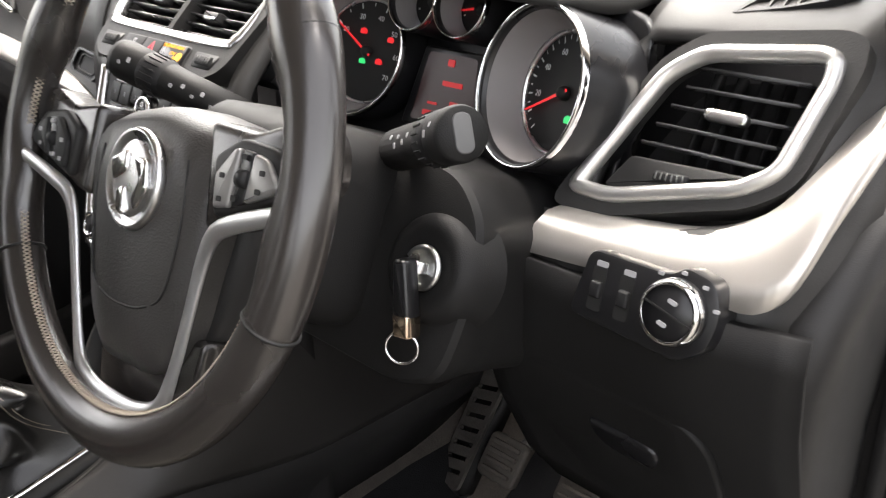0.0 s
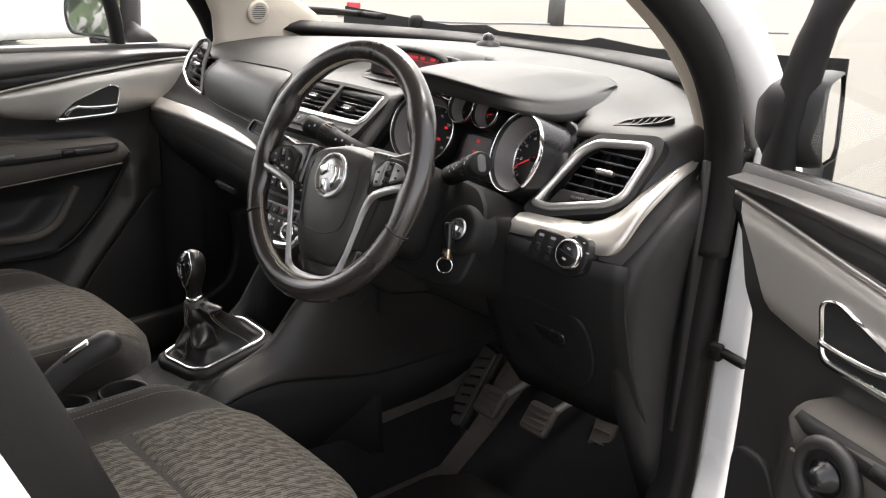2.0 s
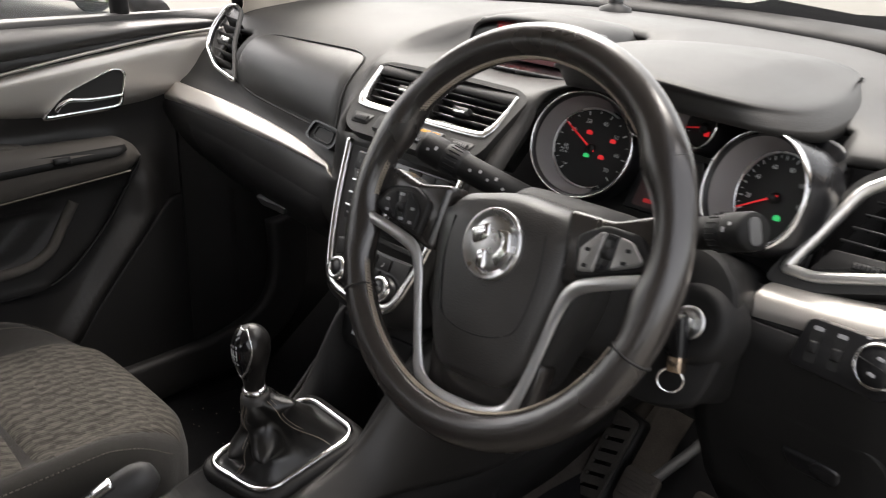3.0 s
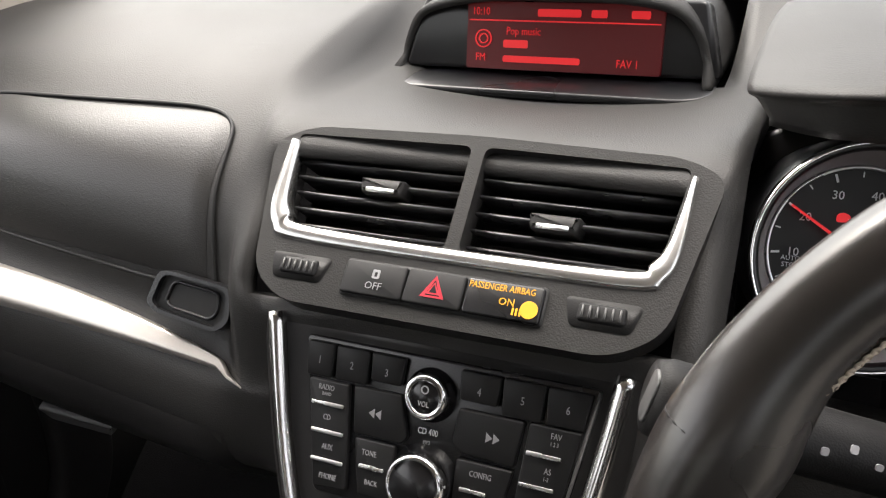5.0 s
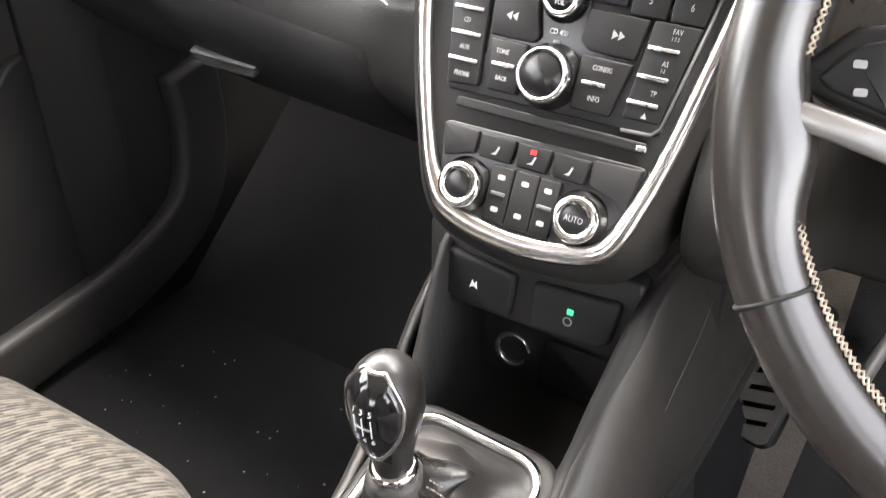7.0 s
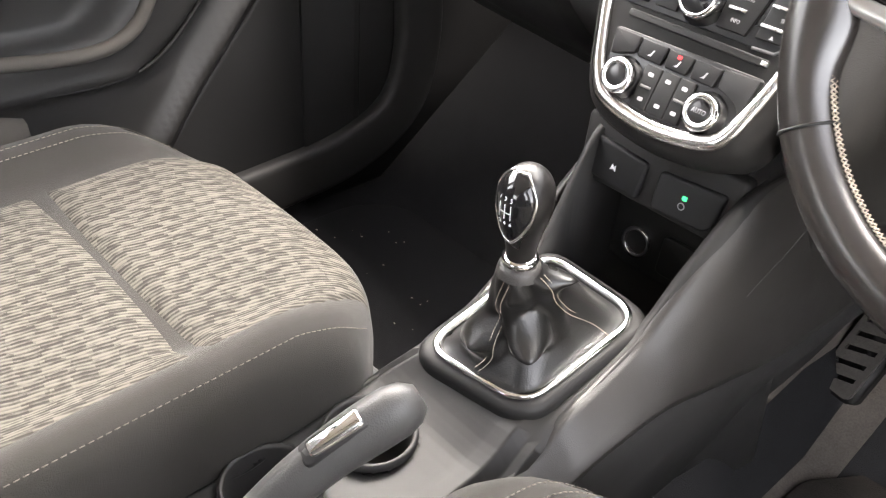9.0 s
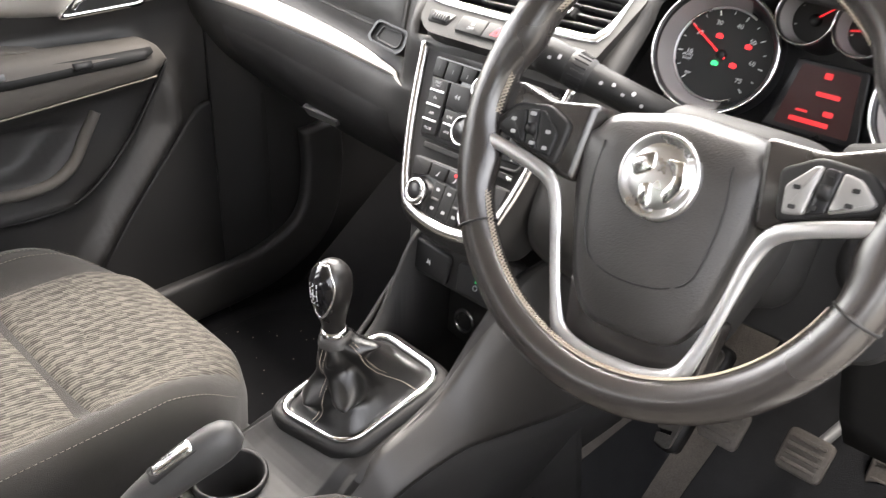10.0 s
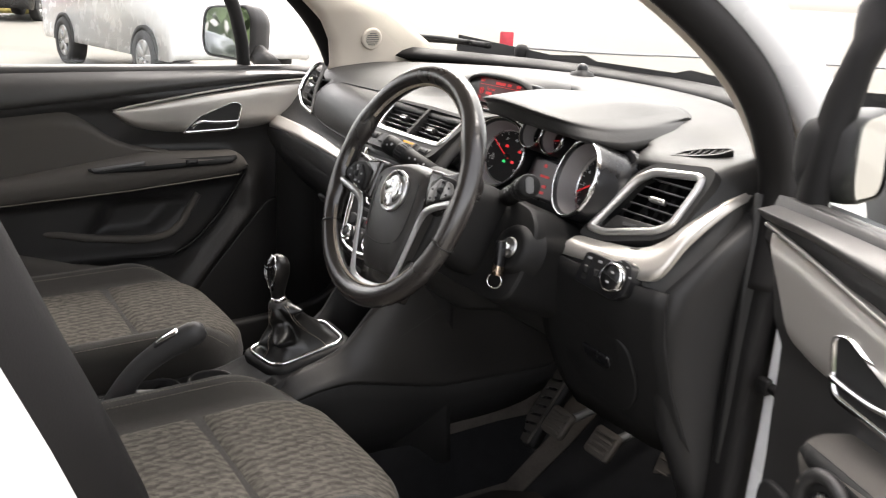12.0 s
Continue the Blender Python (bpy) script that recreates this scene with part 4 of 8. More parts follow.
# centre pad
pad_out = rounded([(-0.066, 0.036), (0.0, 0.046), (0.066, 0.036), (0.085, 0.014), (0.077, -0.040), (0.060, -0.105), (0.038, -0.136), (-0.038, -0.136), (-0.060, -0.105), (-0.077, -0.040), (-0.085, 0.014)], 0.02, 4)
rows = []
for f, h in ((0.95, -0.045), (0.95, -0.024), (0.94, -0.017), (0.93, -0.012), (0.82, -0.006), (0.6, -0.002), (0.3, 0.0), (0.02, 0.0005)):
    rows.append([WHEEL @ Vector((u * f, (v + 0.04) * f - 0.04, h - (0.010 if v > 0.02 else 0) * (f > 0.9))) for u, v in pad_out])
part("centre_pad", grid_bm(rows, close_u=True), LEATHER, wheel, "grained black airbag pad")
groove = [(-0.052, 0.008), (-0.054, -0.030), (-0.046, -0.072), (-0.028, -0.086), (0.0, -0.090), (0.028, -0.086), (0.046, -0.072), (0.054, -0.030), (0.052, 0.008)]
part("pad_groove", tube_bm([WHEEL @ Vector((p.x, p.y, -0.0032 + 0.0015 * (abs(p.x) < 0.03))) for p in catmull([(u, v, 0) for u, v in groove], 5)], 0.0010, False, 6, up=WHEEL.to_3x3() @ Vector((0, 0, 1))), DIAL, wheel)
# round badge: chrome ring with plain facets
part("badge", lathe_bm([(0, -0.004), (0.0315, -0.004), (0.0325, -0.001), (0.0318, 0.0022), (0.0295, 0.0030), (0.0280, 0.0012), (0.0, 0.0012)], at(WHEEL, 0.002, -0.010, 0.002), 40), SATIN, wheel, "round chrome badge")
bd = at(WHEEL, 0.002, -0.010, 0.0032)
for poly in ([(-0.024, 0.010), (-0.004, 0.018), (-0.002, 0.004), (-0.018, -0.004)], [(0.004, 0.014), (0.020, 0.014), (0.024, -0.004), (0.012, -0.020), (0.006, -0.012), (0.014, 0.000)],
             [(-0.012, -0.008), (-0.002, -0.004), (0.000, -0.024), (-0.010, -0.022)]):
    part("badge_relief", slab_bm(rounded(poly, 0.004), -0.002, 0.0042, bd, 0.0018), CHROME, wheel, "raised chrome shape")
part("badge_field", lathe_bm([(0.0280, -0.003), (0.0270, -0.0008), (0.020, 0.0012), (0.010, 0.0024), (0.0, 0.0028)], bd, 36), SATIN, wheel)
SPOKE_TRIM = material("satin_spoke_trim", (0.55, 0.55, 0.55), 0.34, metal=0.85, mottle=0.03, rough_var=0.04, mottle_size=30)
# chrome trim: from each spoke down to the foot
half = [(0.160, -0.010, 0.006), (0.146, -0.013, 0.006), (0.112, -0.022, 0.003), (0.092, -0.031, -0.001), (0.082, -0.048, -0.003), (0.073, -0.082, -0.005), (0.063, -0.118, -0.007), (0.052, -0.143, -0.008), (0.030, -0.154, -0.008), (0.0, -0.156, -0.008)]
wid = [0.0052, 0.0056, 0.0062, 0.0068, 0.0060, 0.0052, 0.0054, 0.0072, 0.0088, 0.0088]
full = [Vector(p) for p in half] + [Vector((-x, y, z)) for x, y, z in reversed(half[:-1])]
fw = wid + list(reversed(wid[:-1]))
path = catmull(full, 5)
ws = [w for i in range(len(fw) - 1) for w in [fw[i] + (fw[i + 1] - fw[i]) * j / 5 for j in range(5)]] + [fw[-1]]
part("chrome_trim", sweep_bm(wheel_pts(path), [(math.cos(2 * math.pi * k / 10), 0.5 * math.sin(2 * math.pi * k / 10)) for k in range(10)], False, WHEEL.to_3x3() @ Vector((0, 0, 1)), ws), SPOKE_TRIM, wheel, "U-shaped satin chrome trim")
LIGHT_GREY = material("light_grey_plastic", (0.22, 0.215, 0.21), 0.32, metal=0.4)
# leather spokes and switch clusters
for s in (-1, 1):
    out = [(s * 0.066, 0.034), (s * 0.110, 0.030), (s * 0.150, 0.042), (s * 0.163, 0.030), (s * 0.166, 0.008), (s * 0.150, -0.006), (s * 0.088, -0.028), (s * 0.074, -0.030)]
    part("spoke", slab_bm(rounded(out, 0.008), -0.030, -0.004, WHEEL, 0.006), GLOSS_LEATHER, wheel, "leather-covered spoke")
    out = [(s * 0.084, 0.014), (s * 0.108, 0.026), (s * 0.140, 0.023), (s * 0.160, 0.004), (s * 0.150, -0.004), (s * 0.090, -0.021)]
    pod = part("switch_pod", slab_bm(rounded(out, 0.006), -0.012, 0.001, WHEEL, 0.003), PANEL, wheel, "steering wheel button cluster")
    tone = BUTTON if s < 0 else LIGHT_GREY
    for poly in ([(s * 0.092, 0.004), (s * 0.108, 0.020), (s * 0.113, 0.020), (s * 0.108, -0.013), (s * 0.094, -0.015)], [(s * 0.126, 0.019), (s * 0.138, 0.016), (s * 0.150, 0.003), (s * 0.146, -0.001), (s * 0.122, -0.009)]):
        part("push_button", slab_bm(rounded(poly, 0.003), -0.002, 0.0045, WHEEL, 0.0018), tone, pod, "satin silver push button" if s > 0 else "")
    part("rocker", slab_bm(rounded([(s * 0.1145, 0.020), (s * 0.1250, 0.019), (s * 0.1205, -0.009), (s * 0.1095, -0.012)], 0.002), -0.002, 0.0030, WHEEL, 0.001), PIANO, pod)
    roll = WHEEL @ Matrix.Translation((s * 0.1175, 0.004, 0.0015)) @ Matrix.Rotation(math.pi / 2, 4, "Y")
    part("roller", lathe_bm([(0, -0.004), (0.0050, -0.004), (0.0054, 0.0), (0.0050, 0.004), (0, 0.004)], roll, 20), BUTTON, pod)
    for u, v in ((0.100, 0.004), (0.100, -0.009), (0.136, 0.009), (0.134, -0.001), (0.1185, 0.016), (0.1135, -0.007)):
        part("icon", slab_bm(rrect(s * u - 0.0024, v - 0.0015, s * u + 0.0024, v + 0.0015, 0.0008, 2), 0.002, 0.0049, WHEEL), PRINT_DIM if s < 0 else BUTTON, pod, smooth=False)
low_spoke = [(-0.066, -0.100), (0.066, -0.100), (0.056, -0.165), (-0.056, -0.165)]
part("lower_spoke", slab_bm(rounded(low_spoke, 0.006), -0.045, -0.024, WHEEL, 0.004), GLOSS_LEATHER, wheel)
part("back_cover", slab_bm(rounded([(-0.085, 0.03), (0.085, 0.03), (0.080, -0.05), (0.05, -0.13), (-0.05, -0.13), (-0.08, -0.05)], 0.02), -0.075, -0.028, WHEEL, 0.01), BLACK, wheel)

# ---------------------------------------------------------------- steering column, stalks, key
COL = basis((0.352, 0.104, 1.049), (1, 0, 0), (0, math.sin(RAKE), math.cos(RAKE)))
column = thing("steering_column", "black plastic steering column shroud", "steering column")
rows = []
for h, w, up, dn in ((-0.045, 0.055, 0.040, -0.065), (-0.07, 0.072, 0.050, -0.085), (-0.12, 0.078, 0.052, -0.095), (-0.16, 0.078, 0.050, -0.095)):
    rows.append([COL @ Vector((u, v, h)) for u, v in rrect(-w, dn, w, up, 0.035, 6)])
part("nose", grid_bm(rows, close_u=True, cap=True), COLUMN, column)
out = rounded([(-0.105, 0.048), (0.060, 0.050), (0.135, 0.042), (0.164, 0.012), (0.166, -0.055), (0.158, -0.100), (0.12, -0.116), (-0.09, -0.116)], 0.020, 6)
rows = []
for f, h, g in ((1.0, -0.33, 0.74), (1.0, -0.25, 0.78), (1.0, -0.20, 0.86), (1.0, -0.160, 0.97), (0.985, -0.148, 0.995), (0.955, -0.143, 1.0), (0.75, -0.139, 1.0), (0.4, -0.134, 1.0), (0.02, -0.134, 1.0)):
    rows.append([COL @ Vector(((u - 0.05) * f * (g if u > 0.05 else 1.0) + 0.05, (v + 0.03) * f - 0.03, h)) for u, v in out])
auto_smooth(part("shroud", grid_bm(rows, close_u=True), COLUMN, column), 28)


def stalk(s, tip, root, name, label):
    st = thing(name, label, "stalk")
    tip, root = Vector(tip), Vector(root)
    d = (tip - root).normalized()
    u = d.cross(Vector((0, 0, 1))).normalized()
    m = basis(root, u, d.cross(u))
    L = (tip - root).length
    zdir = 1 if m.to_3x3().col[2].dot(d) > 0 else -1
    m = m if zdir > 0 else basis(root, -u, d.cross(u))
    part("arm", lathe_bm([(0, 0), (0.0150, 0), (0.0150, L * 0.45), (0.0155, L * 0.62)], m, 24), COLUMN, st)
    part("collar", lathe_bm([(0.0145, L * 0.60), (0.0170, L * 0.63), (0.0172, L * 0.76), (0.0160, L * 0.78)], m, 36), BUTTON, st)
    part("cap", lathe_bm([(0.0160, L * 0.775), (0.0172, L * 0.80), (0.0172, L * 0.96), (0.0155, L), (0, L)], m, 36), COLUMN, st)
    for k in range(20):
        q = m @ Matrix.Rotation(2 * math.pi * k / 20, 4, "Z")
        part("grip_rib", slab_bm([(0.0166, -0.0008), (0.0180, -0.0005), (0.0180, 0.0005), (0.0166, 0.0008)], L * 0.645, L * 0.745, q), BUTTON, st, smooth=False)
    face = math.degrees(math.atan2((m.inverted().to_3x3() @ Vector((0.5, -0.75, 0.45))).y, (m.inverted().to_3x3() @ Vector((0.5, -0.75, 0.45))).x))
    for h, da, w in ((0.22, -14, 0.0020), (0.30, 10, 0.0026), (0.36, -10, 0.0018), (0.44, 6, 0.0024), (0.52, -8, 0.0022), (0.84, 4, 0.0030), (0.90, -12, 0.0020)):
        q = m @ Matrix.Rotation(radians(face + da), 4, "Z") @ Matrix.Translation((0.0153 if h < 0.6 else 0.0172, 0, L * h)) @ Matrix.Rotation(math.pi / 2, 4, "Y")
        part("printed_mark", slab_bm(rrect(-0.0016, -w * 0.75, 0.0016, w * 0.75, 0.0006, 1), -0.0006, 0.0004, q), PRINT_DIM, st, smooth=False)
    part("end_button", slab_bm(rrect(-0.006, -0.012, 0.006, 0.012, 0.005), L * 0.98, L + 0.0012, m, 0.001), GREY_PLASTIC, st)
    return st, m, L


stalk(1, (0.537, 0.200, 1.084), (0.430, 0.245, 1.040), "wiper_stalk", "black wiper stalk with a round ribbed end")
stalk(-1, (0.147, 0.184, 1.078), (0.275, 0.225, 1.035), "indicator_stalk", "black indicator stalk with white print")

LOCK = basis((0.482, 0.216, 0.975), (1, 0, 0), (0, 0.40, 0.92))
lock = thing("ignition_lock", "round ignition lock with a metal ring", "ignition lock")
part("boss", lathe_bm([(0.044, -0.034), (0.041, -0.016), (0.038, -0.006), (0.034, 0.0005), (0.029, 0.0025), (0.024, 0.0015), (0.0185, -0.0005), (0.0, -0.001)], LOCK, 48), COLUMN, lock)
part("ring", lathe_bm([(0.0160, 0.001), (0.0155, 0.0042), (0.0118, 0.0042), (0.0112, 0.0015), (0.0, 0.0015)], LOCK, 36), SATIN, lock, "worn metal ring")
BRASS = material("worn_brass", (0.66, 0.52, 0.40), 0.28, metal=1.0, mottle=0.1)
car_key = thing("car_key", "flip key in the ignition lock with a steel ring", "key")
KM = LOCK @ pose(0, 0, 0.010, 13, 0, 9) @ Matrix.Scale(0.86, 4)
part("bow", slab_bm(rounded([(-0.0065, 0.008), (0.0065, 0.008), (0.0085, -0.030), (0.0085, -0.040), (-0.0085, -0.040), (-0.0085, -0.030)], 0.003), 0.004, 0.018, KM, 0.003), PIANO, car_key, "glossy black key head")
part("tip", slab_bm(rounded([(-0.0085, -0.034), (0.0085, -0.034), (0.0085, -0.054), (-0.0085, -0.054)], 0.003), 0.0035, 0.0185, KM, 0.003), BRASS, car_key, "brass-toned key end")
part("blade", slab_bm(rrect(-0.004, -0.004, 0.004, 0.004, 0.001), -0.004, 0.010, LOCK), SATIN, car_key)
km = KM @ pose(-0.006, -0.064, 0.010, 0, 25, 0)
ringp = [km @ Vector((0.0135 * math.cos(a), 0.0130 * math.sin(a), 0)) for a in np.linspace(0, 2 * math.pi, 33)[:-1]]
part("key_ring", tube_bm(ringp, 0.0013, True, 8, up=km.to_3x3() @ Vector((0, 0, 1))), CHROME, car_key, "split steel key ring")

# ---------------------------------------------------------------- instrument cluster
CLUST = basis((0.337, 0.362, 1.063), (1, 0, 0), (0, 0.33, 0.944))
cluster = thing("instrument_cluster", "black instrument cluster with chrome-ringed dials lit red and green", "instrument cluster")
part("backing", slab_bm(rounded([(-0.185, 0.068), (-0.06, 0.098), (0.06, 0.098), (0.175, 0.068), (0.17, -0.075), (-0.18, -0.075)], 0.02), -0.075, -0.055, CLUST, 0.004), PIANO, cluster)


def dial(u, v, r, depth, marks, needle, numbers, label, yaw=0.0):
    m = at(CLUST, u, v, 0) @ pose(0, 0, 0, 0, yaw, 0)
    cup = part("dial", lathe_bm([(r * 1.04, -0.06), (r * 1.05, -0.002), (r * 1.00, 0.004), (r * 0.96, 0.001), (r * 0.90, -depth * 0.5), (r * 0.84, -depth)], m, 48), PIANO, cluster, label)
    part("chrome_ring", lathe_bm([(r * 1.045, -0.002), (r * 1.042, 0.003), (r * 1.020, 0.0055), (r * 0.995, 0.0035), (r * 0.990, -0.001)], m, 56), CHROME, cup)
    # left arc of the black inner wall painted grey, as the side catching daylight
    part("lit_wall_arc", lathe_bm([(r * 0.945, -0.002), (r * 0.88, -depth * 0.55), (r * 0.80, -depth * 0.92)], m, 48, 70, 290) if r > 0.04 else
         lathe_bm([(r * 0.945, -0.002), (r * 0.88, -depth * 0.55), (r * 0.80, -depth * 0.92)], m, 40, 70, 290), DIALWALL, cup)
    part("face", lathe_bm([(0, -depth), (r * 0.86, -depth)], m, 48), DIAL, cup)
    if r > 0.04:
        part("inner_ring", lathe_bm([(r * 0.80, -depth + 0.0005), (r * 0.795, -depth + 0.005), (r * 0.77, -depth + 0.005), (r * 0.765, -depth + 0.0005)], m, 48, 60, 300), SATIN, cup)
    a0, a1, n = marks
    bm = bmesh.new()
    for k in range(n):
        a = radians(a0 + (a1 - a0) * k / (n - 1))
        big = k % 2 == 0
        w = 0.0007 if big else 0.0004
        r0, r1 = r * (0.66 if big else 0.69), r * 0.74
        c, s = math.cos(a), math.sin(a)
        q = [bm.verts.new(m @ Vector((x, y, -depth + 0.0008))) for x, y in ((r0 * c - w * s, r0 * s + w * c), (r0 * c + w * s, r0 * s - w * c), (r1 * c + w * s, r1 * s - w * c), (r1 * c - w * s, r1 * s + w * c))]
        bm.faces.new(q)
    part("scale", bm, PRINT, cup, smooth=False)
    for txt, ang in numbers:
        a = radians(ang)
        words(txt, at(m, r * 0.54 * math.cos(a), r * 0.54 * math.sin(a), -depth + 0.0008), r * 0.115, PRINT, cup)
    a = radians(needle)
    c, s = math.cos(a), math.sin(a)
    nm = m @ Matrix.Translation((0, 0, -depth + 0.004)) @ Matrix.Rotation(a, 4, "Z")
    part("needle", slab_bm([(-r * 0.10, -0.0011), (r * 0.72, -0.0006), (r * 0.72, 0.0006), (-r * 0.10, 0.0011)], 0, 0.0012, nm), RED if r > 0.04 else INFO_BAR, cup, "red lit needle", smooth=False)
    part("needle_hub", lathe_bm([(0, 0.004), (0.004, 0.004), (0.006, 0.0), (0.006, -0.004)], at(m, 0, 0, -depth + 0.003), 20), DIAL, cup)
    return cup, m


D1, m1 = dial(-0.109, 0.004, 0.0620, 0.036, (225, -45, 15), 148, [(str(i * 10), 225 - 270 * i / 7 * 0.98) for i in range(1, 8)], "rev counter", 14)
D2, m2 = dial(0.113, 0.002, 0.0615, 0.036, (225, -45, 29), 205, [(str(i), 225 - 270 * i / 140) for i in (20, 40, 60, 80, 100, 120)], "speedometer", -14)
D3, m3 = dial(-0.030, 0.056, 0.0280, 0.026, (200, -20, 5), 40, [], "small temperature gauge")
D4, m4 = dial(0.026, 0.056, 0.0280, 0.026, (200, -20, 5), 190, [], "small fuel gauge")
words("AUTO\nSTOP", at(m1, -0.034, -0.010, -0.0352), 0.0040, PRINT, D1)
words("OFF", at(m1, -0.028, -0.026, -0.0352), 0.0036, PRINT, D1)
for mm, D, spots in ((m1, D1, ((-0.008, 0.018, RED, 0.0036), (0.024, 0.014, RED, 0.0034), (0.015, -0.008, RED, 0.0036), (-0.004, -0.010, GREEN, 0.0034))), (m2, D2, ((0.010, -0.020, GREEN, 0.0040),)),
                     (m3, D3, ()), (m4, D4, ((0.004, -0.006, RED, 0.003),))):
    for u, v, mt, w in spots:
        part("warning_light", slab_bm(rounded([(u - w, v - w * 0.6), (u + w, v - w * 0.6), (u + w * 1.2, v), (u + w, v + w * 0.6), (u, v + w), (u - w, v + w * 0.6)], w * 0.3, 2), -0.0355, -0.0348, mm) if mm in (m1, m2) else
             slab_bm(rrect(u - w, v - w, u + w, v + w, 0.001, 2), -0.0256, -0.0250, mm), mt, D, smooth=False)
info = part("info_display", slab_bm(rounded([(-0.036, 0.020), (0.036, 0.020), (0.050, -0.052), (-0.050, -0.052)], 0.004), -0.06, -0.030, CLUST, 0.002), PIANO, cluster, "trip display with red figures")
part("glow", slab_bm(rounded([(-0.029, 0.015), (0.029, 0.015), (0.038, -0.046), (-0.038, -0.046)], 0.003), -0.031, -0.0296, CLUST), INFO_GLOW, info, smooth=False)
for u, v, w, h in ((0.0, 0.008, 0.004, 0.003), (0.006, -0.010, 0.012, 0.0022), (-0.014, -0.029, 0.006, 0.0012), (0.012, -0.027, 0.005, 0.0026), (-0.004, -0.038, 0.020, 0.0024)):
    part("red_figure", slab_bm(rrect(u - w, v - h, u + w, v + h, 0.001, 2), -0.0296, -0.0290, CLUST), INFO_BAR, info, smooth=False)

# ---------------------------------------------------------------- display under the screen hood
SCREEN = basis((0.002, 0.527, 1.142), (1, 0, 0), (0, 0.22, 0.975))
disp = thing("display_screen", "red-lit radio display under a dark hood", "display")
part("housing", slab_bm(rounded([(-0.135, -0.026), (0.118, -0.026), (0.105, 0.030), (-0.118, 0.030)], 0.006), -0.03, -0.006, SCREEN, 0.003), PIANO, disp)
part("glass", slab_bm(rrect(-0.078, -0.025, 0.076, 0.026, 0.002), -0.010, -0.001, SCREEN), RED_DIM, disp, "glowing red display", smooth=False)
words("Pop music", at(SCREEN, -0.045, 0.004, 0.0), 0.0085, RED, disp, align="LEFT", squeeze=0.8)
words("FM", at(SCREEN, -0.070, -0.0165, 0.0), 0.0085, RED, disp, align="LEFT", squeeze=0.8)
words("FAV 1", at(SCREEN, 0.043, -0.0175, 0.0), 0.0085, RED, disp, align="LEFT", squeeze=0.8)
part("red_bar", slab_bm(rrect(-0.047, -0.0085, -0.027, -0.0025, 0.001, 1), -0.0012, -0.0002, SCREEN), RED, disp, smooth=False)
part("red_bar", slab_bm(rrect(-0.047, -0.0195, 0.015, -0.0145, 0.001, 1), -0.0012, -0.0002, SCREEN), RED, disp, smooth=False)
part("red_line", slab_bm(rrect(-0.076, 0.0115, 0.074, 0.0125, 0.0003, 1), -0.0012, -0.0002, SCREEN), RED, disp, smooth=False)
words("10:10", at(SCREEN, -0.074, 0.0185, 0.0), 0.0085, RED, disp, align="LEFT", squeeze=0.8)
for u0, u1 in ((-0.020, 0.014), (0.022, 0.034), (0.052, 0.066)):
    part("red_bar", slab_bm(rrect(u0, 0.0155, u1, 0.0212, 0.001, 1), -0.0012, -0.0002, SCREEN), RED, disp, smooth=False)
for r0 in (0.004, 0.007):
    part("mast_icon", ring_bm(circle(r0, 20, -0.064, -0.002), [circle(r0 - 0.0009, 20, -0.064, -0.002)], -0.0012, -0.0002, SCREEN), RED, disp, smooth=False)
part("shelf", slab_bm(rounded([(-0.132, -0.030), (-0.112, -0.052), (0.105, -0.052), (0.124, -0.030), (0.11, 0.02), (-0.118, 0.02)], 0.012), -0.006, 0.0, basis((0, 0.535, 1.1125), (1, 0, 0), (0, 1, 0)), 0.002), PIANO, disp, "black glossy ledge below the display")

# ---------------------------------------------------------------- outer vents
SATIN_TRIM = material("satin_silver_frame", (0.70, 0.69, 0.67), 0.36, metal=0.85, mottle=0.03, rough_var=0.03)


def inset(poly, d):
    """Closed outline moved inwards by d."""
    n = len(poly)
    area = sum(poly[k - 1][0] * poly[k][1] - poly[k][0] * poly[k - 1][1] for k in range(n))
    sgn = 1 if area > 0 else -1
    out = []
    for k in range(n):
        t = Vector(poly[(k + 1) % n]) - Vector(poly[k - 1])
        L = t.length or 1
        out.append((poly[k][0] - sgn * t.y / L * d, poly[k][1] + sgn * t.x / L * d))
    return out


SV = basis((0.50, 0.361, 0.997), (1, 0, 0), (0, 0.62, 1.0))
rvent = thing("side_air_vent", "driver's side air vent in a silver frame", "air vent", "side air vents")
vo = rounded([(-0.008, -0.005), (0.030, -0.006), (0.125, 0.022), (0.148, 0.040), (0.160, 0.108), (0.157, 0.124), (0.144, 0.128), (0.062, 0.118), (0.036, 0.098)], 0.012, 4)
vi = inset(vo, 0.009)
mid = inset(vo, 0.0045)
part("frame", tube_bm([SV @ Vector((u, v, 0.002)) for u, v in mid], 0.0062, True, 12, up=SV.to_3x3() @ Vector((0, 0, 1)), flat=1.3), SATIN_TRIM, rvent, "satin silver frame")
bz = [((u - 0.075) * 1.14 + 0.075, (v - 0.06) * 1.2 + 0.06) for u, v in vo]
auto_smooth(part("surround", ring_bm(bz, [vo], -0.025, 0.003, SV), DASH, rvent), 30)
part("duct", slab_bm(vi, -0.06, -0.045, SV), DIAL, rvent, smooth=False)
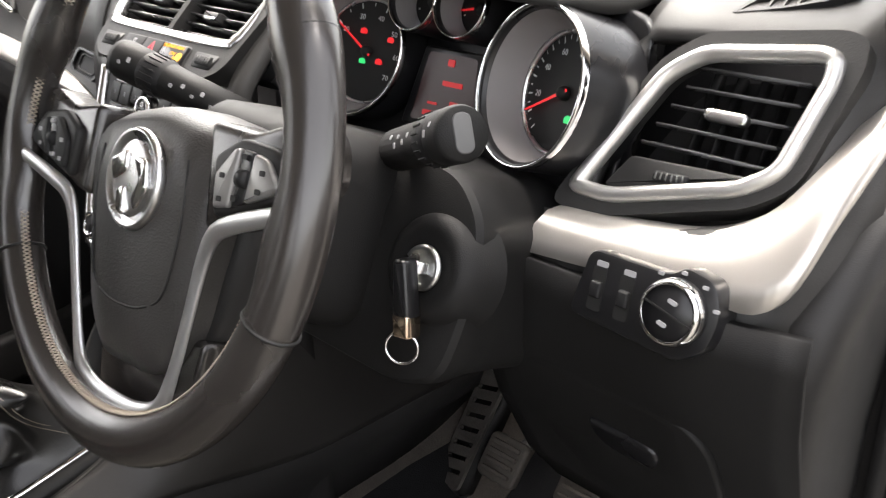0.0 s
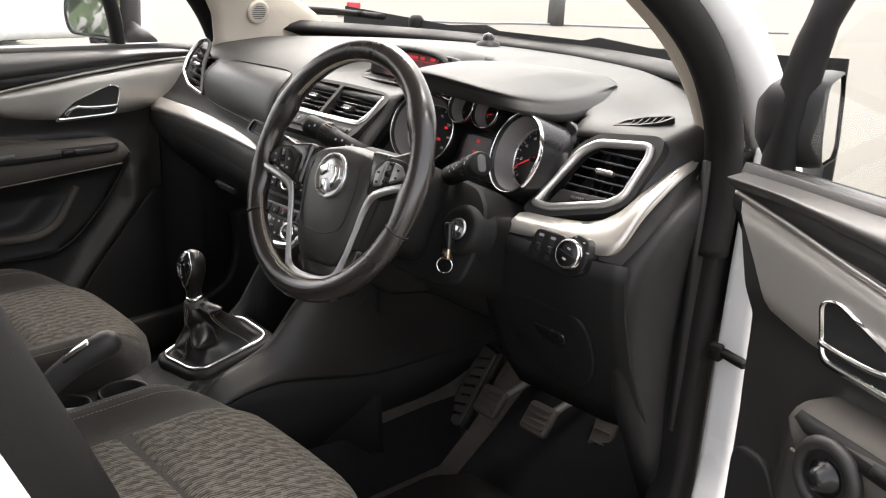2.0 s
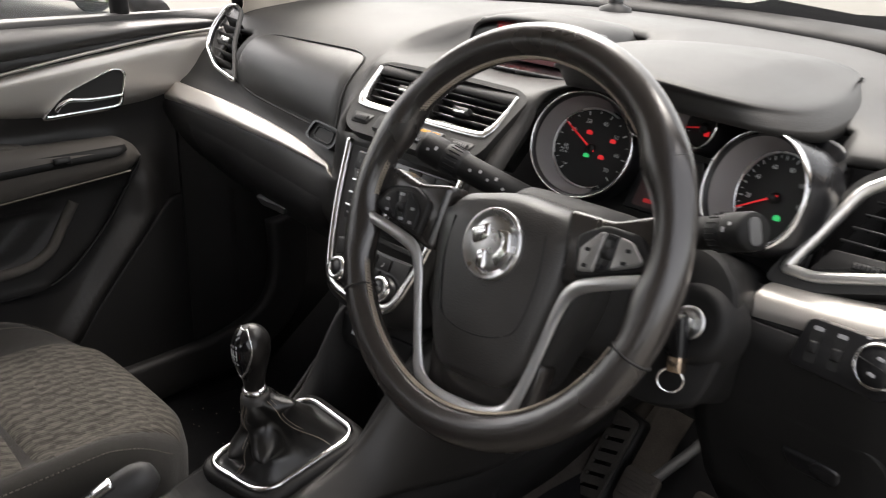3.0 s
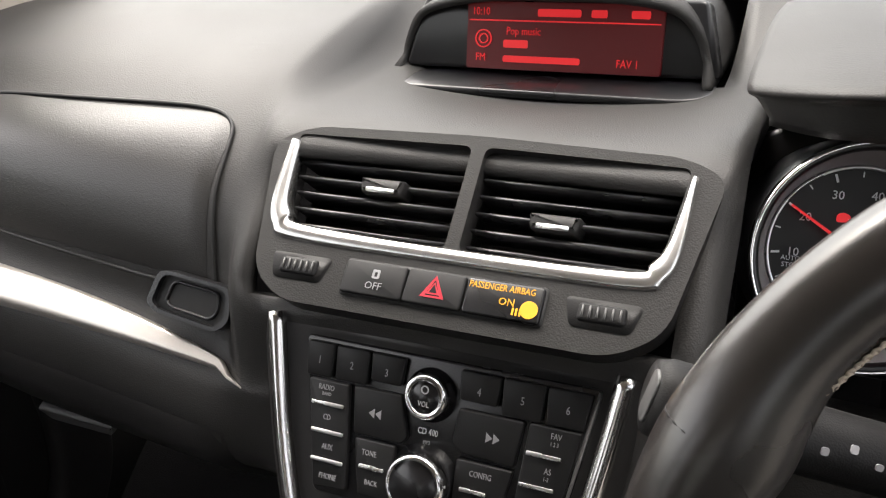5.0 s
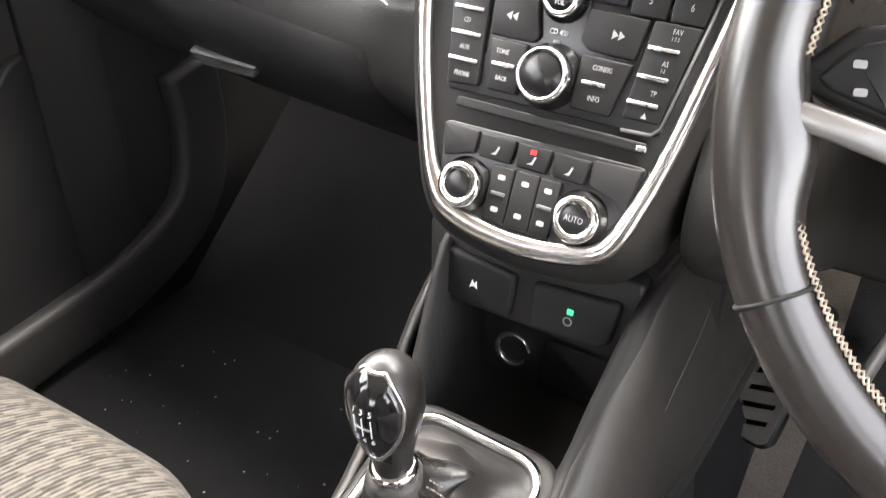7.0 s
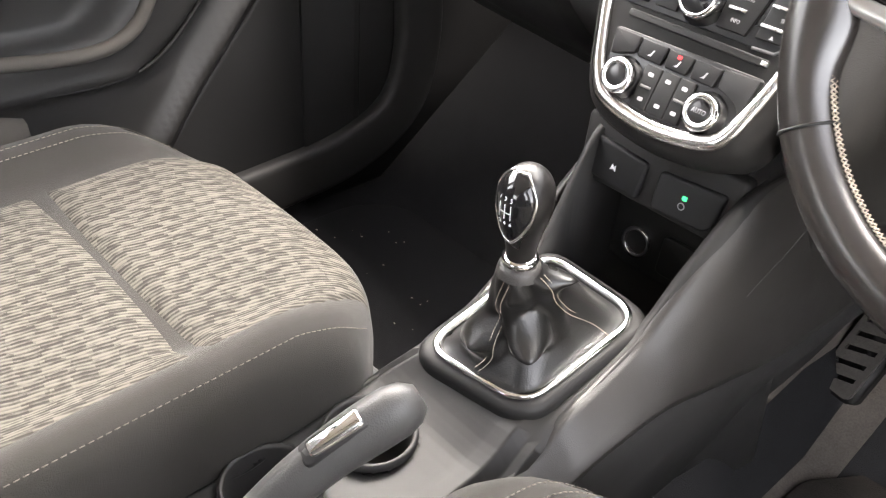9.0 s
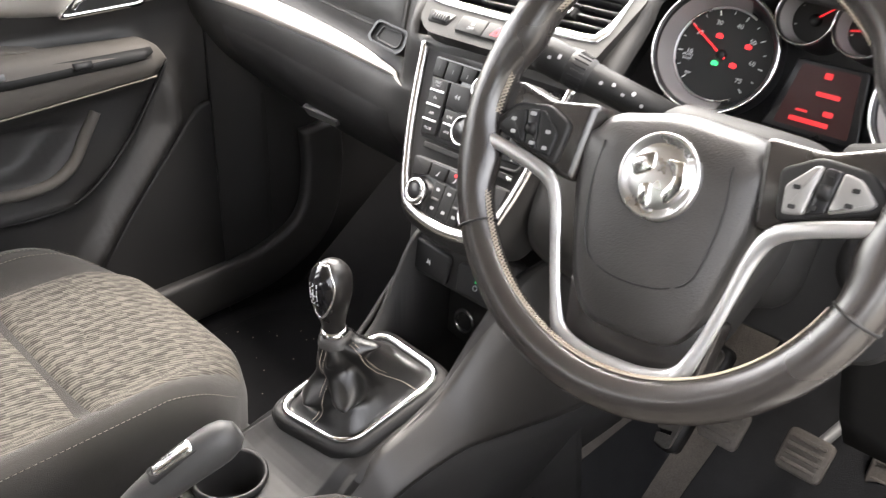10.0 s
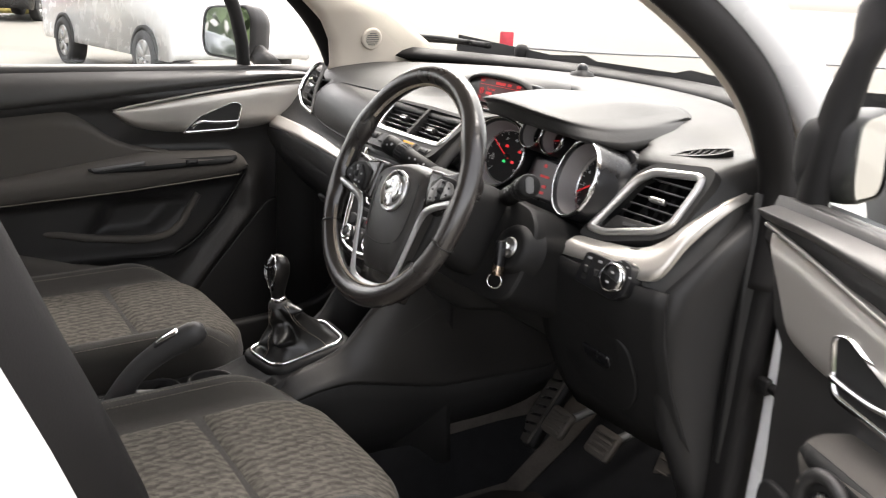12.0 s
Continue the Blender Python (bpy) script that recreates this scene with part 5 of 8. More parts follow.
for k in range(5):
    v = 0.044 + k * 0.0150
    u0 = 0.020 + 0.42 * (v - 0.006)
    u1 = 0.128 + 0.17 * (v - 0.03)
    slat = part("slat", slab_bm(rrect(u0, -0.0011, u1, 0.0011, 0.0009, 2), -0.014, 0.003, SV @ pose(0, v, -0.006, 16, 0, 0)), PIANO, rvent)
    # highlight on the slat's front edge, drawn as a thin grey line
    part("slat_highlight", tube_bm([SV @ Vector((u0, v + 0.0004, -0.0030)), SV @ Vector((u1, v + 0.0004, -0.0030))], 0.0008, False, 6), GREY_PLASTIC, slat)
for k in range(5):
    u = 0.062 + k * 0.018
    part("vane", slab_bm(rrect(u - 0.001, 0.03, u + 0.001, 0.112, 0.0008, 1), -0.04, -0.024, SV), BUTTON, rvent)
part("slider", slab_bm(rrect(0.078, 0.068, 0.110, 0.076, 0.003), -0.004, 0.004, SV, 0.002), SATIN, rvent, "chrome-edged slider")
part("lower_lip", slab_bm(rounded([(0.020, 0.006), (0.042, 0.004), (0.122, 0.030), (0.130, 0.036), (0.034, 0.032)], 0.004), -0.02, 0.001, SV, 0.002), BLACK, rvent)
tw = part("thumbwheel", slab_bm(rrect(0.058, 0.014, 0.086, 0.022, 0.003), -0.002, 0.004, SV @ pose(0, 0, 0, 0, 0, 3), 0.002), BUTTON, rvent)
for k in range(6):
    part("ridge", slab_bm(rrect(0.061 + k * 0.0042, 0.0155, 0.0622 + k * 0.0042, 0.0205, 0.0004, 1), 0.0038, 0.0048, SV @ pose(0, 0, 0, 0, 0, 3)), GREY_PLASTIC, tw)

# passenger side vent: narrow crescent with a chrome edge
PV = basis((-0.618, 0.356, 1.065), (1, 0.0, 0), (0, 0.75, 1.0))
lvent = thing("side_air_vent", "passenger side air vent with a chrome edge", "air vent", "side air vents")
po = rounded([(-0.022, 0.092), (-0.034, 0.046), (-0.016, 0.002), (0.048, -0.032), (0.128, -0.047), (0.098, -0.0125), (0.062, 0.024), (0.030, 0.088), (0.004, 0.098)], 0.016, 4)
pm = inset(po, 0.003)
part("frame", tube_bm([PV @ Vector((u, v, 0.004)) for u, v in pm[-3:] + pm[:24]], 0.0044, False, 10, up=PV.to_3x3() @ Vector((0, 0, 1)), flat=1.6), CHROME, lvent, "chrome edge of the vent")
part("inner_edge", tube_bm([PV @ Vector((u, v, 0.003)) for u, v in pm[22:-1]], 0.0036, False, 10, up=PV.to_3x3() @ Vector((0, 0, 1)), flat=1.5), DASH, lvent)
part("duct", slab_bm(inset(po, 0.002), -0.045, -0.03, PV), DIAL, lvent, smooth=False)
for k in range(6):
    v = -0.010 + k * 0.0155
    u0 = max(-0.020, 0.020 - (v + 0.02) * 0.75)
    u1 = 0.082 - (v + 0.02) * 0.52
    part("slat", slab_bm(rrect(u0, -0.001, u1, 0.001, 0.0008, 1), -0.012, 0.008, PV @ pose(0, v, -0.006, -30, 0, -6)), PANEL, lvent)
part("slider", slab_bm(rrect(0.010, 0.026, 0.038, 0.034, 0.003), -0.002, 0.008, PV @ pose(0, 0, 0, 0, 0, -6), 0.002), SATIN, lvent)

# right silver strip that sweeps up to the pillar
lo_c = catmull([(0.479, 0.312, 0.955), (0.55, 0.313, 0.960), (0.62, 0.318, 0.964), (0.674, 0.322, 0.967), (0.692, 0.358, 1.02), (0.697, 0.43, 1.065), (0.692, 0.52, 1.088)], 6)
up_c = catmull([(0.493, 0.336, 0.985), (0.55, 0.345, 0.988), (0.61, 0.353, 0.995), (0.648, 0.365, 1.015), (0.668, 0.392, 1.045), (0.676, 0.45, 1.075), (0.676, 0.52, 1.092)], 6)
rows = []
for a, b in zip(lo_c, up_c):
    mid = (a + b) * 0.5 + Vector((0.004, -0.008, 0.004))
    rows.append([a + Vector((0, 0.012, -0.001)), a + Vector((0, -0.003, 0.002)), a.lerp(mid, 0.6), mid, mid.lerp(b, 0.5), b + Vector((0, -0.003, -0.001)), b + Vector((0, 0.012, -0.002))])
part("silver_strip", grid_bm(rows), SILVER, dashboard, "satin silver trim strip sweeping up to the pillar")

# small side window demister grille
DG = basis((0.566, 0.449, 1.1165), (0.069, 0.049, 0.012), (-0.042, 0.06, 0.016))
grille = thing("demister_vent", "small black slotted demister vent on the dash top", "air vent")
go = rounded([(-0.004, -0.003), (0.016, 0.017), (0.046, 0.025), (0.084, 0.024), (0.090, 0.014), (0.066, -0.005), (0.034, -0.008)], 0.006)
gi = inset(go, 0.0035)
auto_smooth(part("frame", ring_bm(go, [gi], -0.006, 0.004, DG), BLACK, grille), 30)
part("dark_slot", slab_bm(gi, -0.006, -0.002, DG), DIAL, grille, smooth=False)
for k in range(6):
    u = 0.020 + k * 0.0105
    part("fin", slab_bm([(u, -0.0035 + 0.0008 * k), (u + 0.002, -0.0035 + 0.0008 * k), (u + 0.013, 0.0205), (u + 0.011, 0.0205)], -0.003, 0.0032, DG), PANEL, grille, smooth=False)

# light switch panel
LS = basis((0.624, 0.306, 0.957), (1, 0, 0), (0, 0.30, 0.954))
lights = thing("light_switch", "black headlamp switch panel with a chrome-ringed rotary knob", "light switch")
auto_smooth(part("plate", slab_bm(rounded([(-0.080, -0.026), (-0.072, 0.022), (-0.010, 0.022), (0.0, 0.030), (0.022, 0.026), (0.030, 0.006), (0.026, -0.018), (0.008, -0.032), (-0.020, -0.030)], 0.008), -0.03, 0.006, LS, 0.003), PIANO, lights), 40)
kl = part("knob", lathe_bm([(0.0225, 0.004), (0.0218, 0.010), (0.0190, 0.016), (0.0, 0.017)], LS, 36), PIANO, lights, "rotary headlamp knob")
part("chrome_ring", lathe_bm([(0.0222, 0.010), (0.0216, 0.015), (0.0196, 0.0178), (0.0180, 0.0172)], LS, 40), CHROME, kl)
part("split", slab_bm(rrect(-0.0178, -0.0006, 0.0178, 0.0006, 0.0003, 1), 0.0165, 0.0178, LS @ pose(0, 0, 0, 0, 0, -14)), DIAL, kl, smooth=False)
for v in (0.008, -0.008):
    part("lamp_icon", slab_bm(rrect(-0.0034, v - 0.0014, 0.0034, v + 0.0014, 0.0010, 2), 0.0165, 0.0177, LS @ pose(0, 0, 0, 0, 0, -14)), PRINT_DIM, kl, smooth=False)
for u in (-0.060, -0.038):
    part("slot", slab_bm(rrect(u - 0.0055, -0.019, u + 0.0055, 0.012, 0.002), 0.003, 0.0066, LS), DIAL, lights, smooth=False)
    w = part("thumbwheel", slab_bm(rrect(u - 0.0045, -0.010, u + 0.0045, 0.002, 0.002), 0.003, 0.010, LS, 0.002), BUTTON, lights)
    part("icon", slab_bm(rrect(u - 0.004, 0.012, u + 0.005, 0.016, 0.001, 2), 0.0048, 0.0066, LS), PRINT_DIM, lights, smooth=False)
for a in (20, 55, 90, 125):
    part("icon", slab_bm(rrect(-0.002, -0.0012, 0.002, 0.0012, 0.0005, 1), 0.0048, 0.0066, LS @ pose(0.0285 * math.cos(radians(a)) * 0.98, 0.0285 * math.sin(radians(a)) * 0.9, 0)), PRINT_DIM, lights, smooth=False)

# sun sensor dome at the foot of the windscreen
dome = thing("sensor_dome", "small black sensor dome on the dash top", "sensor")
DM = basis((-0.057, 0.80, 1.170), (1, 0, 0), (0, 1, 0))
part("dome_foot", lathe_bm([(0.030, -0.01), (0.026, 0.006), (0.014, 0.010), (0.0125, 0.013)], DM, 28), PANEL, dome)
part("dome_cap", lathe_bm([(0.0125, 0.012), (0.0125, 0.018), (0.009, 0.025), (0, 0.028)], DM, 28), PIANO, dome)

# ---------------------------------------------------------------- lower dash on the driver's side
knee = thing("knee_panel", "black plastic knee panel with a storage flap", "panel")
rows = []
for x in np.linspace(0.44, 0.70, 14):
    rows.append([Vector((x, y + 0.02 * max(0, (x - 0.62) / 0.08), z)) for y, z in ((0.312, 0.955), (0.310, 0.93), (0.318, 0.88), (0.345, 0.80), (0.385, 0.72), (0.43, 0.66))])
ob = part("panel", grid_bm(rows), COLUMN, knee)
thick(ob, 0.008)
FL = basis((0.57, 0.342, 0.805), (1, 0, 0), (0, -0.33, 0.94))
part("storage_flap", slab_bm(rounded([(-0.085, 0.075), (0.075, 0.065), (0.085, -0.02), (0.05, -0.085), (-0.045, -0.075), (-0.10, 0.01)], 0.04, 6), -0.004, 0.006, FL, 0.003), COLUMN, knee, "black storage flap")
part("flap_catch", slab_bm(rounded([(-0.030, 0.025), (0.035, 0.020), (0.030, -0.005), (-0.020, -0.002)], 0.01), 0.004, 0.010, FL, 0.003), PIANO, knee)
# rounded dash end by the door
rows = []
for z, yf, xo in ((1.06, 0.47, 0.700), (1.0, 0.40, 0.700), (0.95, 0.345, 0.695), (0.90, 0.335, 0.690), (0.82, 0.345, 0.685), (0.72, 0.38, 0.685), (0.62, 0.43, 0.69), (0.52, 0.47, 0.70)):
    c = [(xo - 0.035, yf + 0.012), (xo - 0.012, yf), (xo + 0.008, yf + 0.008), (xo + 0.016, yf + 0.035), (xo + 0.014, yf + 0.10), (xo + 0.012, 0.56)]
    rows.append([p for p in catmull([(a, b, z) for a, b in c], 3)])
ob = part("dash_end", grid_bm(rows), BLACK, dashboard, "rounded dash end by the door")
thick(ob, 0.006)

# ---------------------------------------------------------------- centre console
SIDE = leather_grain(material("scuffed_grey_plastic", (0.0185, 0.0172, 0.0163), 0.46, mottle=0.2, mottle_size=9), 1100, 0.25)
console = thing("centre_console", "dark plastic centre console with chrome gaiter frame and cup holders", "centre console")
# cross sections along y: (y, half width, top z, edge z, recess z in the middle)
rows = []
CS = [(0.36, 0.125, 0.70, 0.80, 0.615), (0.30, 0.114, 0.655, 0.80, 0.610), (0.235, 0.106, 0.66, 0.785, 0.610), (0.19, 0.098, 0.665, 0.735, 0.612), (0.165, 0.094, 0.664, 0.702, 0.645),
      (0.14, 0.093, 0.660, 0.676, 0.655), (0.09, 0.094, 0.655, 0.655, 0.648), (0.04, 0.094, 0.642, 0.640, 0.636), (0.0, 0.094, 0.630, 0.622, 0.626), (-0.03, 0.095, 0.610, 0.600, 0.608), (-0.06, 0.094, 0.598, 0.588, 0.598),
      (-0.15, 0.093, 0.590, 0.580, 0.590), (-0.30, 0.092, 0.588, 0.578, 0.588), (-0.45, 0.092, 0.588, 0.578, 0.588), (-0.75, 0.09, 0.588, 0.578, 0.588)]
for y, w, zt, ze, zm in CS:
    q = w - 0.026 * max(0.0, min(1.0, (y + 0.04) / 0.06))
    prof = [(-q - 0.015, 0.40), (-q - 0.008, 0.52), (-q, ze - 0.02), (-q + 0.005, ze), (-q + 0.012, ze - 0.002), (-q + 0.020, zm + 0.004), (-q * 0.5, zm), (0, zm), (w * 0.5, zm), (w - 0.028, zm + 0.004), (w - 0.016, ze - 0.002), (w - 0.006, ze), (w, ze - 0.02), (w + 0.012, 0.52), (w + 0.025, 0.40)]
    rows.append([(x, y, z) for x, z in prof])
fine = []
for j in range(len(rows[0])):
    fine.append(catmull([r[j] for r in rows], 4))
bm = grid_bm([list(r) for r in zip(*fine)])
CUPS = ((-0.030, -0.085, 0.040), (-0.035, -0.185, 0.040))
near = [f for f in bm.faces if -0.27 < f.calc_center_median().y < 0.0 and abs(f.calc_center_median().x) < 0.10 and f.calc_center_median().z > 0.57]
bmesh.ops.subdivide_edges(bm, edges=list({e for f in near for e in f.edges}), cuts=7, use_grid_fill=True)
bmesh.ops.delete(bm, geom=[f for f in bm.faces if f.calc_center_median().z > 0.57 and any(math.hypot(f.calc_center_median().x - x, f.calc_center_median().y - y) < r + 0.001 for x, y, r in CUPS)], context="FACES")
ob = part("body", bm, PANEL, console, "dark satin plastic console body")
thick(ob, 0.006)
# passenger's side panel, flaring out to the floor
rows = []
for y, zt, xt, zm, zb in ((0.62, 0.74, 0.150, 0.62, 0.46), (0.50, 0.74, 0.142, 0.60, 0.44), (0.36, 0.755, 0.135, 0.58, 0.38), (0.24, 0.735, 0.130, 0.54, 0.33), (0.14, 0.655, 0.124, 0.50, 0.32), (0.04, 0.615, 0.116, 0.47, 0.31), (-0.10, 0.57, 0.112, 0.45, 0.31), (-0.40, 0.55, 0.110, 0.44, 0.31), (-0.75, 0.55, 0.110, 0.44, 0.31)):
    g = 1.0 - 0.80 * max(0.0, min(1.0, (y - 0.02) / 0.18))
    xs = xt - 0.026 * max(0.0, min(1.0, (y + 0.04) / 0.06))
    rows.append([(-(xs - 0.020), y, zt + 0.012), (-(xs - 0.0095), y, zt), (-(xs + 0.002 + 0.010 * g), y, (zt + zm) / 2), (-(xs + 0.022 * g), y, zm + 0.01), (-(xs + 0.030 * g), y, zm - 0.012), (-(xs + 0.050 * g), y, (zm + zb) / 2), (-(xs + 0.075 * g), y, zb)])
fine2 = [catmull([r[k] for r in rows], 4) for k in range(len(rows[0]))]
ob = part("side_panel", grid_bm([list(r) for r in zip(*fine2)]), SIDE, console, "scuffed dark side panel")
thick(ob, 0.005)
# driver's side: upper wing from the ridge to a shut line, inset lower panel below it
WING = [(0.80, 0.112, 0.8, 0.152, 0.60, 0.14, 0.62), (0.62, 0.112, 0.8, 0.15, 0.57, 0.13, 0.51), (0.5, 0.112, 0.8, 0.146, 0.568, 0.13, 0.48), (0.36, 0.11, 0.8, 0.141, 0.57, 0.128, 0.475), (0.3, 0.108, 0.798, 0.138, 0.577, 0.126, 0.465),
        (0.245, 0.102, 0.784, 0.134, 0.588, 0.124, 0.455), (0.195, 0.095, 0.735, 0.132, 0.6, 0.122, 0.45), (0.165, 0.092, 0.7, 0.13, 0.606, 0.121, 0.445), (0.13, 0.09, 0.668, 0.128, 0.611, 0.12, 0.44),
        (0.08, 0.09, 0.65, 0.126, 0.608, 0.118, 0.435), (0.03, 0.091, 0.636, 0.122, 0.595, 0.116, 0.425), (-0.05, 0.091, 0.596, 0.117, 0.565, 0.113, 0.415), (-0.4, 0.09, 0.577, 0.115, 0.55, 0.112, 0.395),
        (-0.75, 0.09, 0.577, 0.115, 0.55, 0.112, 0.395)]
upper, lower_rows = [], []
for y, xr, zr, xs, zs, xb, zb in WING:
    upper.append([(xr - 0.012, y, zr - 0.006), (xr - 0.004, y, zr + 0.003), (xr + 0.004, y, zr - 0.004), (xr + (xs - xr) * 0.42, y, zr + (zs - zr) * 0.30), (xr + (xs - xr) * 0.78, y, zr + (zs - zr) * 0.64), (xs, y, zs + 0.010), (xs + 0.001, y, zs + 0.002), (xs - 0.006, y, zs)])
    lower_rows.append([(xs - 0.008, y, zs + 0.004), (xs - 0.004, y, zs - 0.004), (xs - 0.002, y, zs - 0.030), (xs * 0.5 + xb * 0.5 - 0.004, y, (zs + zb) / 2), (xb - 0.003, y, zb)])
fine_u = [catmull([r[k] for r in upper], 4) for k in range(len(upper[0]))]
wing = part("side_panel", grid_bm([list(r) for r in zip(*fine_u)]), SIDE, console, "scuffed dark side wing")
thick(wing, 0.004)
fine_l = [catmull([r[k] for r in lower_rows], 4) for k in range(len(lower_rows[0]))]
ob = part("lower_panel", grid_bm([list(r) for r in zip(*fine_l)]), BLACK, console, "black lower side panel")
thick(ob, 0.004)
sp = [Vector(fine_u[2][i]).lerp(Vector(fine_u[4][i]), 0.25 + 0.045 * (i - 9)) + Vector((0.0012, 0, 0)) for i in range(9, 21)]
part("scratch", tube_bm(catmull(sp, 4), 0.00022, False, 5), GREY_PLASTIC, wing, "fine pale scratch")
# dusty carpet that climbs the tunnel beside the mat
rows = [[(x + 0.004 * math.sin(y * 23), y, z) for x, z in ((xb - 0.008, zb + 0.03), (xb - 0.003, zb - 0.01), (xb, (zb + 0.32) / 2), (xb + 0.014, 0.340 + max(0.0, y - 0.5) * 0.75), (0.160, 0.322 + max(0.0, y - 0.5) * 0.75), (0.215, 0.317 + max(0.0, y - 0.5) * 0.75))] for y, _, _, _, _, xb, zb in WING]
DUSTY = material("dusty_carpet", (0.052, 0.046, 0.041), 0.95, mottle=0.6, mottle_size=30, bump=1.0, grain_size=380, grain=0.9, spec=0.1)
sheet(rows, "trim_tunnel", DUSTY, "dusty brown carpet on the side of the tunnel", "carpet", 0.006)
# gaiter frame: chrome loop on the sloping top
GT = basis((0.012, 0.075, 0.658), (1, 0, 0), (0, 1, 0.24))
loop = rounded([(-0.062, 0.084), (0.060, 0.080), (0.052, -0.068), (-0.064, -0.084)], 0.030, 9)
loop_in = [(u * 0.945, v * 0.957) for u, v in loop]
part("gaiter_frame", tube_bm([GT @ Vector((u * 0.972, v * 0.978, 0.004)) for u, v in loop], 0.0040, True, 10, up=GT.to_3x3() @ Vector((0, 0, 1)), flat=0.9), CHROME, console, "chrome gaiter frame")
lo2 = [(u * 1.20, v * 1.15) for u, v in loop]
auto_smooth(part("gaiter_plinth", slab_bm(lo2, -0.03, 0.002, GT, 0.010, 4), PANEL, console), 50)
# storage tray with a 12 V socket
TR = basis((0.0, 0.30, 0.655), (1, 0, 0), (0, 0.10, 0.99))
part("tray_back", slab_bm(rrect(-0.095, -0.05, 0.095, 0.09, 0.01), -0.02, 0.0, TR, 0.003), BLACK, console)
sk = at(TR, -0.036, -0.014, 0.0)
part("socket", lathe_bm([(0.0185, 0.0), (0.0185, 0.004), (0.0150, 0.005), (0.0135, 0.003), (0.0130, -0.02), (0, -0.02)], sk, 32), CHROME, console, "chrome-ringed power socket")
part("socket_plug", lathe_bm([(0.0130, -0.006), (0, -0.006)], sk, 32), DIAL, console)
part("blank_cover", slab_bm(rrect(-0.004, -0.034, 0.062, 0.012, 0.006), 0.0, 0.005, TR, 0.002), PANEL, console)
# cup holders
for x, y, r in CUPS:
    cm = basis((x, y, 0.600), (1, 0, 0), (0, 1, 0))
    part("cup_holder", lathe_bm([(r + 0.004, -0.004), (r + 0.003, 0.0025), (r, 0.003), (r - 0.002, 0.0), (r - 0.004, -0.06), (r - 0.006, -0.066), (0, -0.066)], cm, 40), BLACK, console, "round black cup holder")
HB_TRAY = basis((0.0, -0.285, 0.592), (1, 0, 0), (0, 1, 0))
part("tray_plate", slab_bm(rrect(-0.062, -0.095, 0.060, 0.055, 0.008), -0.006, 0.0005, HB_TRAY), PANEL, console)
for k in range(10):
    part("rib", slab_bm(rrect(-0.055 + k * 0.0105, -0.09, -0.0495 + k * 0.0105, 0.045, 0.001, 1), -0.004, 0.005, HB_TRAY), GREY_PLASTIC, console)

# ---------------------------------------------------------------- gear lever
GLOSS_BLACK = material("gloss_black", (0.008, 0.008, 0.009), 0.10, mottle=0.05, rough_var=0.04, coat=0.5)
gear = thing("gear_lever", "gear lever with a glossy black and chrome knob and leather gaiter", "gear lever")
FOLDS = ((-46, 0.42, 0.024, 30, 0.13), (-52, 0.22, -0.012, 36, 0.10), (-40, 0.66, -0.007, 30, 0.12), (-102, 0.28, 0.016, 22, 0.13), (-100, 0.50, -0.011, 22, 0.12), (-76, 0.34, -0.012, 12, 0.16), (36, 0.84, 0.022, 24, 0.10),
         (-138, 0.55, -0.007, 26, 0.20), (150, 0.45, 0.010, 40, 0.20), (90, 0.35, 0.007, 30, 0.18), (-8, 0.40, -0.006, 16, 0.22), (14, 0.55, 0.005, 12, 0.24), (-125, 0.10, -0.006, 30, 0.07), (-70, 0.80, 0.006, 16, 0.12))
BOOT_A, BOOT_R = zip(*sorted((math.atan2(v, u), math.hypot(u, v)) for (a, b), (c, d) in zip(loop_in, loop_in[1:] + loop_in[:1]) for u, v in [(a + (c - a) * k / 12, b + (d - b) * k / 12) for k in range(12)]))
BOOT_TOP = 0.103


def boot_point(a, t):
    """The leather boot at angle a (radians) and height share t."""
    base = float(np.interp(math.remainder(a, 2 * math.pi), BOOT_A, BOOT_R, period=2 * math.pi)) * (0.985 - 0.03 * min(1.0, t / 0.05))
    r = base + (0.0185 - base) * (t ** 0.72)
    wave = 1.0 if t < 0.94 else (1.0 - t) / 0.06
    for deg, tc, amp, wa, wt in FOLDS:
        da = math.degrees(math.remainder(a - radians(deg), 2 * math.pi))
        r += 1.15 * amp * wave * min(1.0, t / 0.12) * math.exp(-1.5 * math.hypot(da / wa, (t - tc) / wt) ** 1.25)
    r += 0.0016 * wave * math.sin(7 * a + 9 * t) * t
    return GT @ Vector((r * math.cos(a) + 0.002 * t, r * math.sin(a) - 0.016 * t, 0.001 + BOOT_TOP * t))


